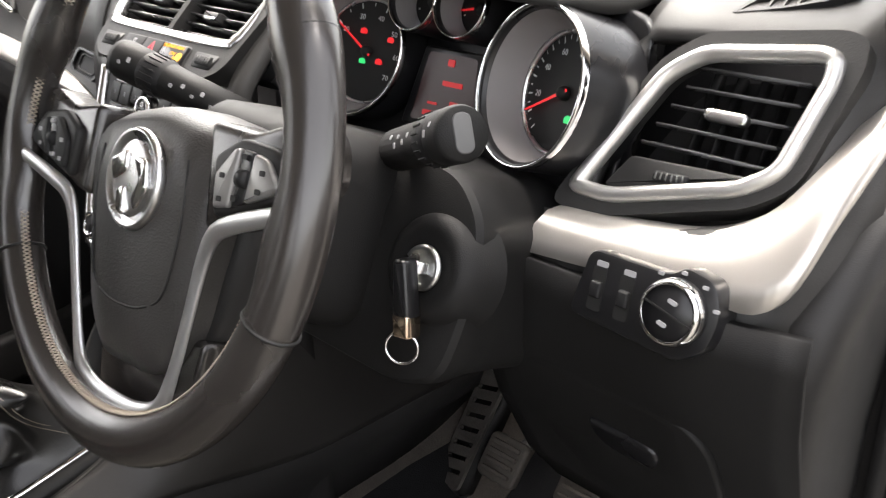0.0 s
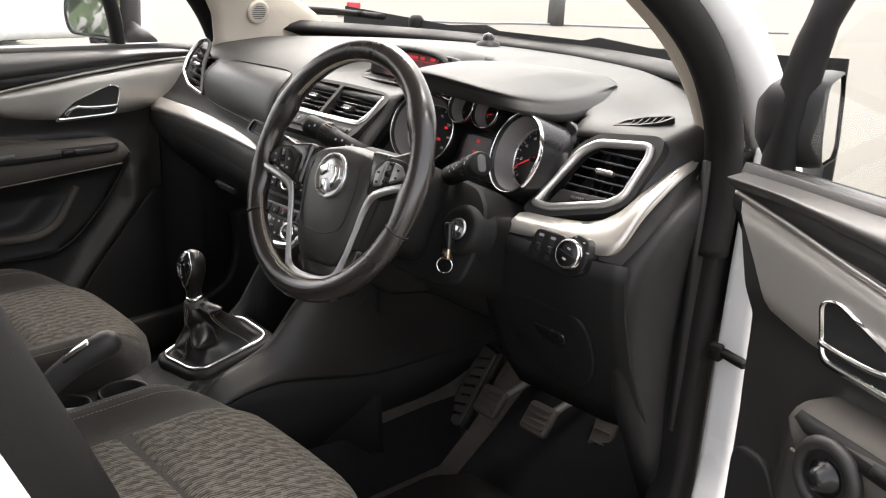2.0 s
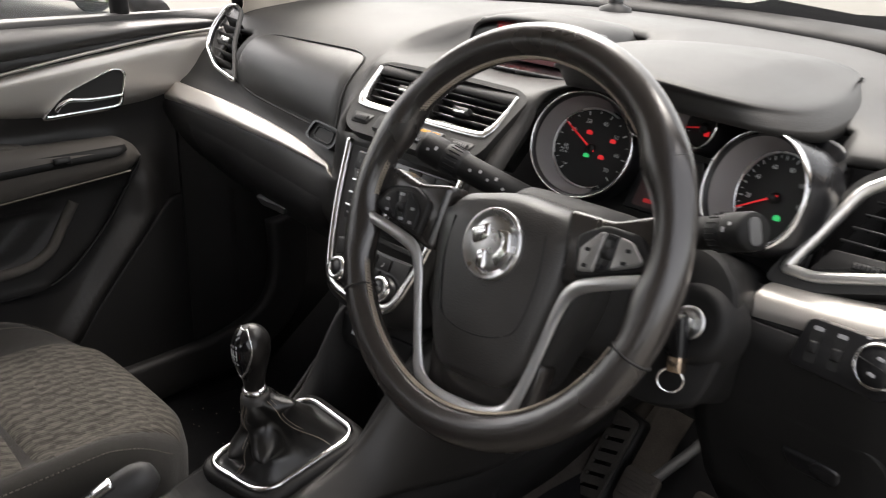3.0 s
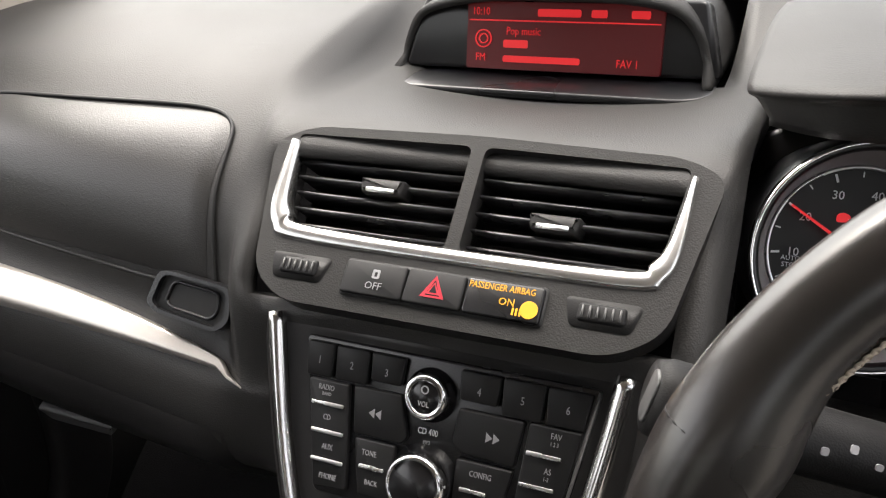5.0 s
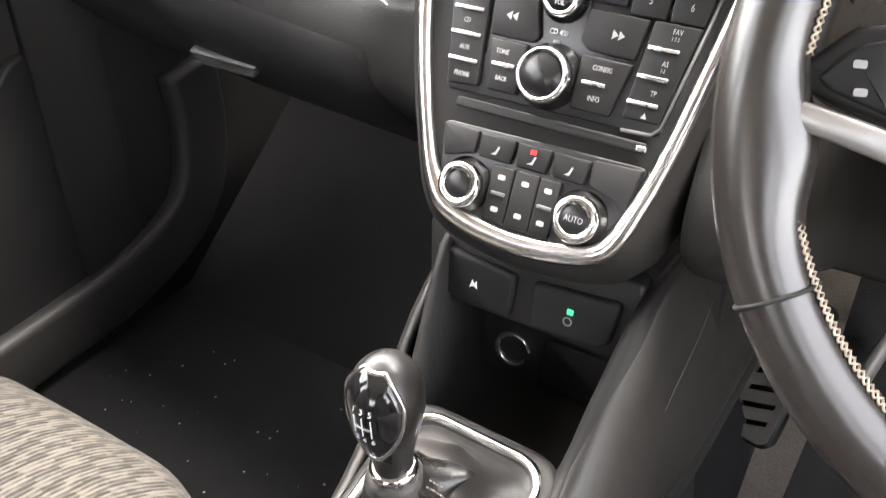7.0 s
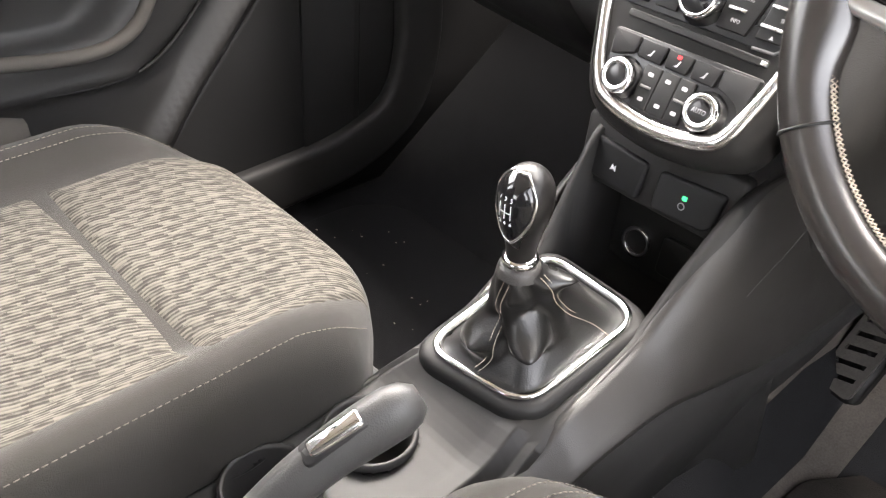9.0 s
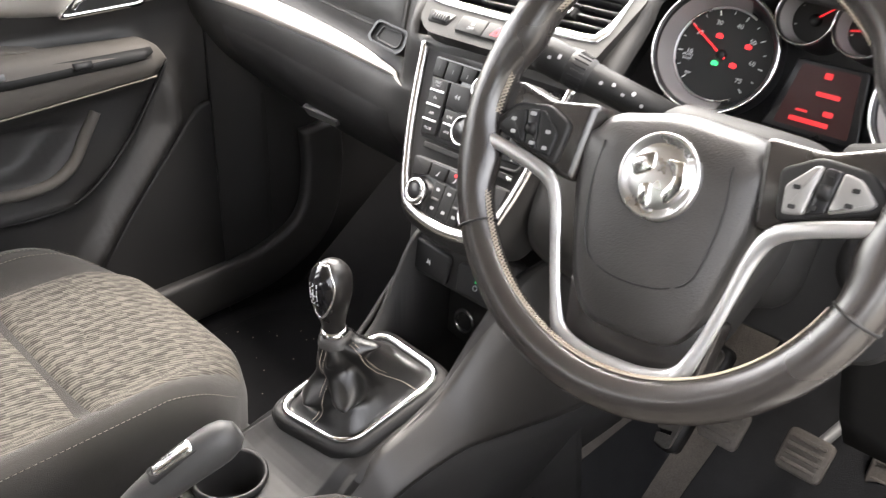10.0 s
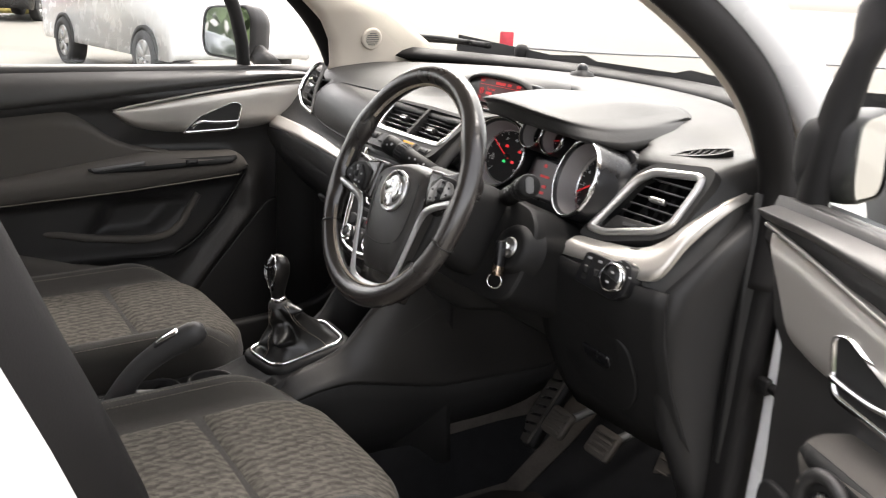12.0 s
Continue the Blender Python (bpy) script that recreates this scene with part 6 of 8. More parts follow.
rows = [[boot_point(a, t) for a in np.linspace(0, 2 * math.pi, 145)[:-1]] for t in np.linspace(0, 1, 46)]
gaiter = part("gaiter", grid_bm(rows, close_u=True), BOOT_LEATHER, gear, "creased black leather gaiter")
for a_top, a_low in ((-84, -98), (10, 40)):
    bm = bmesh.new()
    ts = np.linspace(0.03, 0.97, 46)
    for s in (-0.0028, 0.0028):
        for t0, t1 in zip(ts, ts[1:]):
            def seam(t):
                a = radians(a_low + (a_top - a_low) * t + 6 * math.sin(7 * t))
                p = boot_point(a, t)
                out = p - (GT @ Vector((0, -0.016 * t, BOOT_TOP * t)))
                out.z = 0.02
                out.normalize()
                return p + out.cross(Vector((0, 0, 1))).normalized() * s, out
            (p, out), (q, _) = seam(t0), seam(t0 + (t1 - t0) * 0.65)
            w = out.cross(Vector((0, 0, 1))).normalized() * 0.0005
            vs = [bm.verts.new(x + out * 0.0008 + o) for x in (p, q) for o in (w, -w, out * 0.0008)]
            for fc in ((0, 1, 4, 3), (1, 2, 5, 4), (2, 0, 3, 5), (0, 2, 1), (3, 4, 5)):
                bm.faces.new([vs[i] for i in fc])
    part("stitching", bm, THREAD, gaiter, "beige double stitching")
# egg-shaped knob on a chrome collar
KN = basis((0.014, 0.034, 0.764), (1, 0, 0), (0, 0.99, 0.10))
EGG_H = [0.0, 0.010, 0.024, 0.038, 0.052, 0.064, 0.073, 0.080, 0.0845, 0.086]
EGG_R = [0.0122, 0.0128, 0.0158, 0.0198, 0.0226, 0.0226, 0.0195, 0.0140, 0.0070, 0.0004]


def egg(a, h, lift=0.0):
    """The knob's surface at angle a (degrees) and height h."""
    r = pchip(EGG_H, EGG_R, h) + lift
    return KN @ Vector((r * 0.98 * math.cos(radians(a)) - 0.05 * h, r * 1.04 * math.sin(radians(a)) + 0.10 * h, h + lift * 0.5 * (h > 0.06)))


KNOB_SATIN = material("satin_black_knob", (0.011, 0.0100, 0.0095), 0.33, mottle=0.15, rough_var=0.06, mottle_size=20)
rows = [[egg(a, h) for a in np.linspace(0, 360, 37)[:-1]] for h in list(np.linspace(0, 0.072, 19)) + [0.075, 0.078, 0.081, 0.083, 0.0845, 0.0855, 0.086]]
kb = part("knob", grid_bm(rows, close_u=True, cap=True), KNOB_SATIN, gear, "satin black gear knob")
part("knob_collar", lathe_bm([(0.0118, -0.006), (0.0150, -0.005), (0.0156, -0.001), (0.0150, 0.003), (0.0120, 0.004)], KN, 32), CHROME, gear, "chrome collar")
part("neck", lathe_bm([(0.0200, -0.014), (0.0185, -0.008), (0.0160, -0.004), (0.0120, -0.003)], KN, 28), LEATHER, gear)
PLATE_A, PLATE_H, PLATE_WA, PLATE_WH = -90.0, 0.0580, 76.0, 0.0330


def plate(f, k, lift):
    """Point on the plate at share f from its middle and angle k; it narrows to a point at the foot."""
    c, s = math.cos(k), math.sin(k)
    return egg(PLATE_A + PLATE_WA * f * c * (0.80 + 0.20 * s), min(0.0835, PLATE_H + PLATE_WH * f * s), lift)


ks = np.linspace(0, 2 * math.pi, 49)[:-1]
rows = [[plate(f, k, 0.0008 * (f < 0.99)) for k in ks] for f in (1.0, 0.97, 0.85, 0.7, 0.5, 0.3, 0.1, 0.01)]
part("knob_plate", grid_bm(rows, close_u=True), GLOSS_BLACK, kb, "glossy plate with the shift pattern")
part("knob_rim", tube_bm([plate(1.0, k, 0.0004) for k in ks], 0.0015, True, 8, up=(0, 0, 1)), CHROME, kb, "thin chrome rim")
for a in (-14, 0, 14):
    part("pattern_line", tube_bm([egg(PLATE_A + a, h, 0.0012) for h in np.linspace(0.050, 0.062, 6)], 0.0004, False, 6, up=(1, 0, 0)), PRINT, kb)
part("pattern_line", tube_bm([egg(PLATE_A + a, 0.0555, 0.0012) for a in np.linspace(-14, 14, 7)], 0.0004, False, 6), PRINT, kb)
for a, h, t in ((-14, 0.0665, "1"), (0, 0.0665, "3"), (14, 0.0665, "5"), (-14, 0.0455, "2"), (0, 0.0455, "4"), (14, 0.0455, "6")):
    p = egg(PLATE_A + a, h, 0.0012)
    words(t, basis(p, egg(PLATE_A + a + 5, h) - egg(PLATE_A + a - 5, h), egg(PLATE_A + a, h + 0.003) - egg(PLATE_A + a, h - 0.003)), 0.0050, PRINT, kb)

# ---------------------------------------------------------------- handbrake
HB_GRIP = leather_grain(material("grey_grip_plastic", (0.046, 0.045, 0.044), 0.5, mottle=0.1), 900, 0.3)
brake_lever = thing("handbrake_lever", "black handbrake lever with a chrome release button", "handbrake")
hp = catmull([(0.026, -0.285, 0.575), (0.028, -0.270, 0.622), (0.036, -0.240, 0.672), (0.052, -0.190, 0.716), (0.074, -0.128, 0.752)], 6)
k_ = np.linspace(0, 1, len(hp))
sc = [0.0270 - 0.0085 * t - 0.0040 * math.exp(-((t - 0.45) / 0.22) ** 2) + 0.0030 * math.exp(-((t - 0.90) / 0.12) ** 2) for t in k_]
sc[-2], sc[-1] = sc[-2] * 0.88, sc[-1] * 0.55
part("grip", sweep_bm(hp, [(0.80 * math.cos(a), 1.0 * math.sin(a)) for a in np.linspace(0, 2 * math.pi, 21)[:-1]], False, (0, 0, 1), sc), HB_GRIP, brake_lever, "grained dark grey grip")
d = (hp[-2] - hp[-8]).normalized()
upv = Vector((1, 0, 0)).cross(d).normalized()
HBM = basis(hp[-6] + upv * 0.0155, d, upv.cross(d))
part("button_well", slab_bm(rounded([(-0.026, -0.0095), (0.028, -0.0095), (0.028, 0.0095), (-0.026, 0.0095)], 0.005), -0.006, 0.0032, HBM, 0.002), BLACK, brake_lever)
part("release_button", slab_bm(rounded([(-0.020, -0.0070), (0.024, -0.0078), (0.024, 0.0078), (-0.020, 0.0070)], 0.005), -0.004, 0.0078, HBM, 0.0045, 4), CHROME, brake_lever, "chrome release button")
rows = []
for t in np.linspace(0, 1, 8):
    y, z, h = -0.262 + 0.105 * t, 0.640 - 0.012 * t, 0.034 * (1 - t) ** 0.7 + 0.002
    rows.append([(0.030 + x + 0.018 * t, y, z - h * q) for x, q in ((-0.012, 1.0), (-0.013, 0.3), (-0.006, 0.0), (0.006, 0.0), (0.013, 0.3), (0.012, 1.0))])
gu = part("lever_guide", grid_bm(rows), HB_GRIP, brake_lever, "grey wedge under the lever")
thick(gu, 0.002)

# ---------------------------------------------------------------- pedals and footwell
def pedal(x, y, z, w, h, tilt, name, label, metal=False):
    p = thing(name, label, "pedal", "pedals")
    m = basis((x, y, z), (1, 0, 0), (0, math.sin(radians(tilt)), math.cos(radians(tilt))))
    part("pad", slab_bm(rrect(-w / 2, -h / 2, w / 2, h / 2, 0.010), -0.014, 0.0, m, 0.004), RUBBER_WORN, p, "worn dusty rubber pad")
    for k in range(4):
        v = -h / 2 + 0.012 + k * (h - 0.024) / 3
        part("rib", slab_bm(rrect(-w / 2 + 0.008, v - 0.003, w / 2 - 0.008, v + 0.003, 0.002, 2), -0.001, 0.004, m, 0.001), RUBBER_WORN, p)
    part("arm", tube_bm(catmull([m @ Vector((0.0, 0.0, -0.012)), m @ Vector((0.01, 0.05, -0.05)), m @ Vector((0.03, 0.14, -0.09)), m @ Vector((0.03, 0.24, -0.06))], 5), 0.009, False, 8, up=(1, 0, 0)), GREY_PLASTIC, p, "bare steel pedal arm")
    return p


RUBBER_WORN = material("dusty_rubber", (0.066, 0.057, 0.049), 0.85, mottle=0.5, mottle_size=35, bump=0.8, grain_size=300, grain=0.5)
pedal(0.245, 0.556, 0.492, 0.062, 0.062, 40, "clutch_pedal", "dusty black rubber clutch pedal")
pedal(0.357, 0.580, 0.492, 0.066, 0.062, 40, "brake_pedal", "dusty black rubber brake pedal")
acc = thing("accelerator_pedal", "long dusty accelerator pedal", "pedal", "pedals")
AM = basis((0.440, 0.672, 0.430), (0.97, 0.2, -0.1), (0.22, 0.45, 0.86))
part("pad", slab_bm(rounded([(-0.024, 0.075), (0.026, 0.080), (0.022, -0.085), (-0.020, -0.080)], 0.014), -0.012, 0.0, AM, 0.004), RUBBER_WORN, acc)
for k in range(6):
    part("rib", slab_bm(rrect(-0.016, -0.07 + k * 0.026, 0.016, -0.066 + k * 0.026, 0.001, 1), -0.001, 0.003, AM), RUBBER_WORN, acc)
FOOT_RUBBER = material("dark_dusty_rubber", (0.050, 0.045, 0.040), 0.8, mottle=0.5, mottle_size=35, bump=0.8, grain_size=300, grain=0.5)
rest = thing("footrest", "dusty ribbed footrest beside the console", "footrest")
FM = basis((0.163, 0.583, 0.486), (1, -0.25, 0), (0, 0.50, 0.86))
part("plate", ring_bm(rrect(-0.026, -0.088, 0.026, 0.088, 0.010), [[(-0.019, v - 0.008), (-0.019, v - 0.001), (0.018, v + 0.012), (0.018, v + 0.005)] for v in np.linspace(-0.070, 0.062, 7)], -0.006, 0.0, FM), FOOT_RUBBER, rest, "slotted dusty plate", smooth=False)
part("backing", slab_bm(rrect(-0.030, -0.093, 0.030, 0.093, 0.012), -0.030, -0.007, FM), RUBBER, rest)
mat_d = thing("floor_mat", "black carpet mat in the driver's footwell", "floor mat", "floor mats")
part("mat", slab_bm(rounded([(0.185, -0.25), (0.66, -0.25), (0.66, 0.50), (0.52, 0.56), (0.25, 0.56), (0.215, 0.50), (0.185, 0.46)], 0.03), 0.312, 0.326, Matrix.Identity(4), 0.004), MAT_CARPET, mat_d)

# ---------------------------------------------------------------- seats
def stripes():
    """Dark cloth with broken pale dashes in staggered waves."""
    m = bpy.data.materials.new("striped_seat_cloth")
    m.use_nodes = True
    nt = m.node_tree
    b = nt.nodes["Principled BSDF"]
    b.inputs["Roughness"].default_value = 0.95
    b.inputs["Specular IOR Level"].default_value = 0.15
    tc = nt.nodes.new("ShaderNodeTexCoord")
    sep = nt.nodes.new("ShaderNodeSeparateXYZ")
    nt.links.new(tc.outputs["Object"], sep.inputs[0])

    def op(kind, a, bb=None, c=None):
        n = nt.nodes.new("ShaderNodeMath")
        n.operation = kind
        for i, q in enumerate((a, bb, c)):
            if q is None:
                continue
            if isinstance(q, (int, float)):
                n.inputs[i].default_value = q
            else:
                nt.links.new(q, n.inputs[i])
        return n.outputs[0]

    wob = nt.nodes.new("ShaderNodeTexNoise")
    wob.inputs["Scale"].default_value = 22.0
    nt.links.new(tc.outputs["Object"], wob.inputs["Vector"])
    # p runs across the threads, q along them
    p = op("ADD", op("MULTIPLY_ADD", sep.outputs[1], -0.22, sep.outputs[0]), op("MULTIPLY", wob.outputs[0], 0.007))
    q = op("MULTIPLY_ADD", sep.outputs[0], 0.22, sep.outputs[1])
    line = op("SINE", op("MULTIPLY", p, 2 * math.pi / 0.0048))
    comb = nt.nodes.new("ShaderNodeCombineXYZ")
    nt.links.new(op("MULTIPLY", op("FLOOR", op("MULTIPLY", p, 1 / 0.0048)), 7.31), comb.inputs[0])
    nt.links.new(op("MULTIPLY", q, 64.0), comb.inputs[1])
    dash = nt.nodes.new("ShaderNodeTexNoise")
    dash.inputs["Scale"].default_value = 1.0
    dash.inputs["Detail"].default_value = 1.0
    nt.links.new(comb.outputs[0], dash.inputs["Vector"])
    # staggered rows of long lens-shaped patches with ragged ends
    rowi = op("FLOOR", op("ADD", op("MULTIPLY", q, 1 / 0.021), op("MULTIPLY_ADD", dash.outputs[0], 1.6, -0.8)))
    blk = op("SINE", op("MULTIPLY_ADD", p, 2 * math.pi / 0.019, op("MULTIPLY", rowi, 2.4)))
    nz = nt.nodes.new("ShaderNodeTexNoise")
    nz.inputs["Scale"].default_value = 700.0
    nz.inputs["Detail"].default_value = 3.0
    nt.links.new(tc.outputs["Object"], nz.inputs["Vector"])
    v = op("ADD", op("MULTIPLY", line, 0.27), op("ADD", op("MULTIPLY_ADD", dash.outputs[0], 1.4, -0.37), op("ADD", op("MULTIPLY", blk, 0.20), op("MULTIPLY", nz.outputs[0], 0.35))))
    mix = nt.nodes.new("ShaderNodeMapRange")
    mix.interpolation_type = "SMOOTHSTEP"
    mix.inputs["From Min"].default_value = 0.10
    mix.inputs["From Max"].default_value = 0.95
    nt.links.new(v, mix.inputs["Value"])
    ramp = nt.nodes.new("ShaderNodeMix")
    ramp.data_type = "RGBA"
    ramp.inputs[6].default_value = (0.034, 0.0315, 0.0275, 1)
    ramp.inputs[7].default_value = (0.108, 0.100, 0.087, 1)
    nt.links.new(mix.outputs[0], ramp.inputs[0])
    nt.links.new(ramp.outputs[2], b.inputs["Base Color"])
    bn = nt.nodes.new("ShaderNodeBump")
    bn.inputs["Strength"].default_value = 0.5
    bn.inputs["Distance"].default_value = 0.0012
    nt.links.new(v, bn.inputs["Height"])
    nt.links.new(bn.outputs[0], b.inputs["Normal"])
    return m


CLOTH = stripes()
BOLSTER = material("dark_bolster_cloth", (0.026, 0.0240, 0.0215), 0.9, mottle=0.15, mottle_size=20, bump=0.5, grain_size=900, grain=0.4, spec=0.2, sheen=0.1)


def seat(cx, name, label):
    st = thing(name, label, "car seat", "front seats", at=(cx, -0.25, 0.32))

    def half_width(y):
        return 0.255 - 0.05 * max(0, (y + 0.06) / 0.12) ** 2

    def top(u, y):
        """Height of the cushion at u in -1..1 across and y."""
        z = 0.656 - 0.030 * max(0.0, -0.10 - y)
        k = max(0.0, (abs(u) - 0.66) / 0.34)
        z += 0.030 * math.sin(min(k * 1.4, 1.0) * math.pi / 2) * max(0.2, min(1, (0.02 - y) / 0.12)) - 0.050 * max(0, k - 0.55) ** 1.5 * 2
        if y > -0.08:
            z -= 0.045 * ((y + 0.08) / 0.124) ** 2.6
        z -= 0.010 * (abs(u) ** 2) * max(0, (y + 0.05) / 0.1)
        return z

    def round_front(u, y):
        """The front edge curves back towards its corners."""
        return y - 0.060 * max(0.0, (abs(u) - 0.40) / 0.60) ** 2 * max(0.0, (y + 0.22) / 0.264) ** 2

    rows = []
    ys = list(np.linspace(-0.60, 0.01, 26)) + [0.022, 0.032, 0.040, 0.044]
    for y in ys:
        w = half_width(y)
        row = [(cx - w + 0.012, y, 0.40), (cx - w - 0.004, y, 0.52), (cx - w - 0.006, y, top(-1, y) - 0.05)]
        for u in np.linspace(-1, 1, 33):
            row.append((cx + u * w, round_front(u, y), top(u, y)))
        row = [(q[0], round_front(1, y), q[2]) for q in row[:3]] + row[3:]
        yc = round_front(1, y)
        row += [(cx + w + 0.006, yc, top(1, y) - 0.05), (cx + w + 0.004, yc, 0.52), (cx + w - 0.012, yc, 0.40)]
        rows.append(row)
    w = half_width(0.044)
    for dz, yy in ((0.03, 0.049), (0.08, 0.046), (0.16, 0.03), (0.22, 0.0)):
        r = []
        for q in rows[29]:
            r.append((q[0], q[1] + yy - 0.044, max(0.40, q[2] - dz)))
        rows.append(r)
    put(part("cushion", grid_bm(rows), BOLSTER, None, "dark cloth side bolsters and front"), st)
    # striped insert in two panels with a seam between them
    def insert(y0, y1):
        rr = []
        ys2 = np.linspace(y0, y1, 26)
        for i, y in enumerate(ys2):
            w2 = half_width(min(y, 0.0)) * 0.71
            row = []
            for j, u in enumerate(np.linspace(-1, 1, 25)):
                e = min(min(j, 24 - j) / 2.2, min(i, 25 - i) / 2.2, 1.0)
                uu = (u * w2 + 0.026) / half_width(y)
                z = top(uu, y)
                row.append((cx + u * w2 + 0.026, round_front(uu, y), z - 0.004 + 0.009 * math.sin(e * math.pi / 2) + 0.003 * (1 - u * u)))
            rr.append(row)
        put(part("seat_insert", grid_bm(rr), CLOTH, None, "striped grey woven insert"), st)
    insert(-0.181, 0.043)
    insert(-0.55, -0.185)
    # piping stitches along the bolsters
    for s, f in ((-1, 0.78), (-1, 0.83), (1, 0.92)):
        pts = []
        for y in np.linspace(-0.52, 0.02, 40):
            pts.append(Vector((cx + s * half_width(y) * f, round_front(f, y), top(s * f, y) + 0.0012)))
        bm = bmesh.new()
        for a, b in zip(pts, pts[1:]):
            for k in range(2):
                p, q = a.lerp(b, k / 2), a.lerp(b, k / 2 + 0.32)
                vs = [bm.verts.new(x + Vector(o)) for x in (p, q) for o in ((0.0006, 0, 0), (-0.0006, 0, 0), (0, 0, 0.0008))]
                for fc in ((0, 1, 4, 3), (1, 2, 5, 4), (2, 0, 3, 5), (0, 2, 1), (3, 4, 5)):
                    bm.faces.new([vs[i] for i in fc])
        put(part("stitching", bm, SEAT_THREAD, None), st)
    # backrest, leaning back
    BK = basis((cx, -0.53, 0.64), (1, 0, 0), (0, -0.36, 0.93))
    rows = []
    for v in np.linspace(-0.05, 0.60, 14):
        w = 0.25 - 0.05 * max(0, (v - 0.3) / 0.3) ** 1.5
        fr = []
        for u in np.linspace(-1, 1, 17):
            fr.append(BK @ Vector((u * w, v, 0.035 + 0.04 * max(0, (abs(u) - 0.6) / 0.4) ** 0.7 - (0.03 if v > 0.56 else 0))))
        for u in np.linspace(1, -1, 9):
            fr.append(BK @ Vector((u * w * 0.98, v, -0.06)))
        rows.append(fr)
    put(part("backrest", grid_bm(rows, close_u=True, cap=True), BOLSTER, None, "dark cloth backrest"), st)
    put(part("backrest_insert", slab_bm(rrect(-0.145, -0.03, 0.145, 0.50, 0.03), 0.030, 0.046, BK, 0.012), CLOTH, None), st)
    put(part("headrest", slab_bm(rrect(-0.12, 0.64, 0.12, 0.80, 0.05), -0.03, 0.06, BK, 0.02), BOLSTER, None), st)
    for s in (-1, 1):
        put(part("headrest_post", tube_bm([BK @ Vector((s * 0.06, 0.58, 0.0)), BK @ Vector((s * 0.06, 0.66, 0.0))], 0.006, False, 8, up=(0, 1, 0)), CHROME, None), st)
    put(part("base", plain_box(cx - 0.20, -0.50, 0.30, cx + 0.20, -0.02, 0.42), BLACK, None), st)
    return st


seat(0.350, "driver_seat", "driver's car seat in striped grey and dark cloth")
seat(-0.335, "passenger_seat", "passenger car seat in striped grey and dark cloth")

bar = thing("seat_adjuster_bar", "bent grey steel bar under the passenger seat", "seat bar")
part("bar", tube_bm(catmull([(-0.46, -0.10, 0.395), (-0.45, 0.080, 0.395), (-0.27, 0.100, 0.395), (-0.217, 0.098, 0.395), (-0.205, 0.05, 0.395), (-0.205, -0.15, 0.395)], 5), 0.007, False, 8), GREY_PLASTIC, bar)

# ---------------------------------------------------------------- doors
def box01(v, a, b, s):
    """Soft step up at a and down at b."""
    def sm(t):
        t = max(0.0, min(1.0, t))
        return t * t * (3 - 2 * t)
    return sm((v - a) / s + 0.5) * (1 - sm((v - b) / s + 0.5))


def curl(a):
    """The front edge of the lining turns in towards the cabin."""
    return 0.045 * max(0.0, (0.26 - a) / 0.16) ** 1.6


def arm_top_z(a):
    return float(np.interp(a, (0.306, 0.314, 0.326, 0.344, 0.579, 0.853, 1.12), (0.868, 0.886, 0.900, 0.908, 0.914, 0.874, 0.84)))


def arm_low_z(a):
    return float(np.interp(a, (0.306, 0.316, 0.335, 0.626, 0.858, 1.12), (0.866, 0.856, 0.850, 0.825, 0.812, 0.80)))


def door_relief(a, z, k_front=1.0):
    """How far the inner panel stands towards the cabin at a behind the front edge and height z."""
    arm_top, arm_bot = arm_top_z(a) - 0.006, arm_low_z(a) - 0.010
    d = 0.0
    end = box01(a, 0.345, 3.0, 0.05)
    d += 0.032 * box01(z, arm_bot, arm_top, 0.035) * end
    k = max(0.0, 0.86 - z)
    edge = 0.304 + 0.67 * k + 5.0 * max(0.0, k - 0.12) ** 2
    d += 0.024 * box01(z, 0.638, 0.86, 0.012) * box01(a, edge, 3.0, 0.02)
    d += 0.012 * box01(z, 0.35, 0.64, 0.05) * box01(a, 0.45, 3, 0.10)
    d -= 0.040 * box01(z, 0.706, 0.790, 0.030) * box01(a, 0.478 + max(0.0, 0.785 - z), 0.660 + 0.6 * max(0.0, 0.786 - z), 0.060)
    belt = 1.068 - 0.10 * max(0.0, a - 0.25)
    d += 0.022 * box01(z, belt, 1.20, 0.02)
    d += 0.014 * box01(z, 0.965 - 0.03 * a, 1.07, 0.05) * box01(a, -1, 0.60, 0.1)
    # ridge that frames the lower front field
    seam = 0.258 + 0.84 * max(0.0, 0.745 - z)
    d += 0.024 * math.exp(-((a - seam - 0.036) / 0.026) ** 2) * box01(z, 0.50, 0.84, 0.08)
    return d + k_front * curl(a) * (0.25 + 0.75 * box01(z, 0.82, 3.0, 0.15))


JOY_A, JOY_Z = 0.408, 0.856


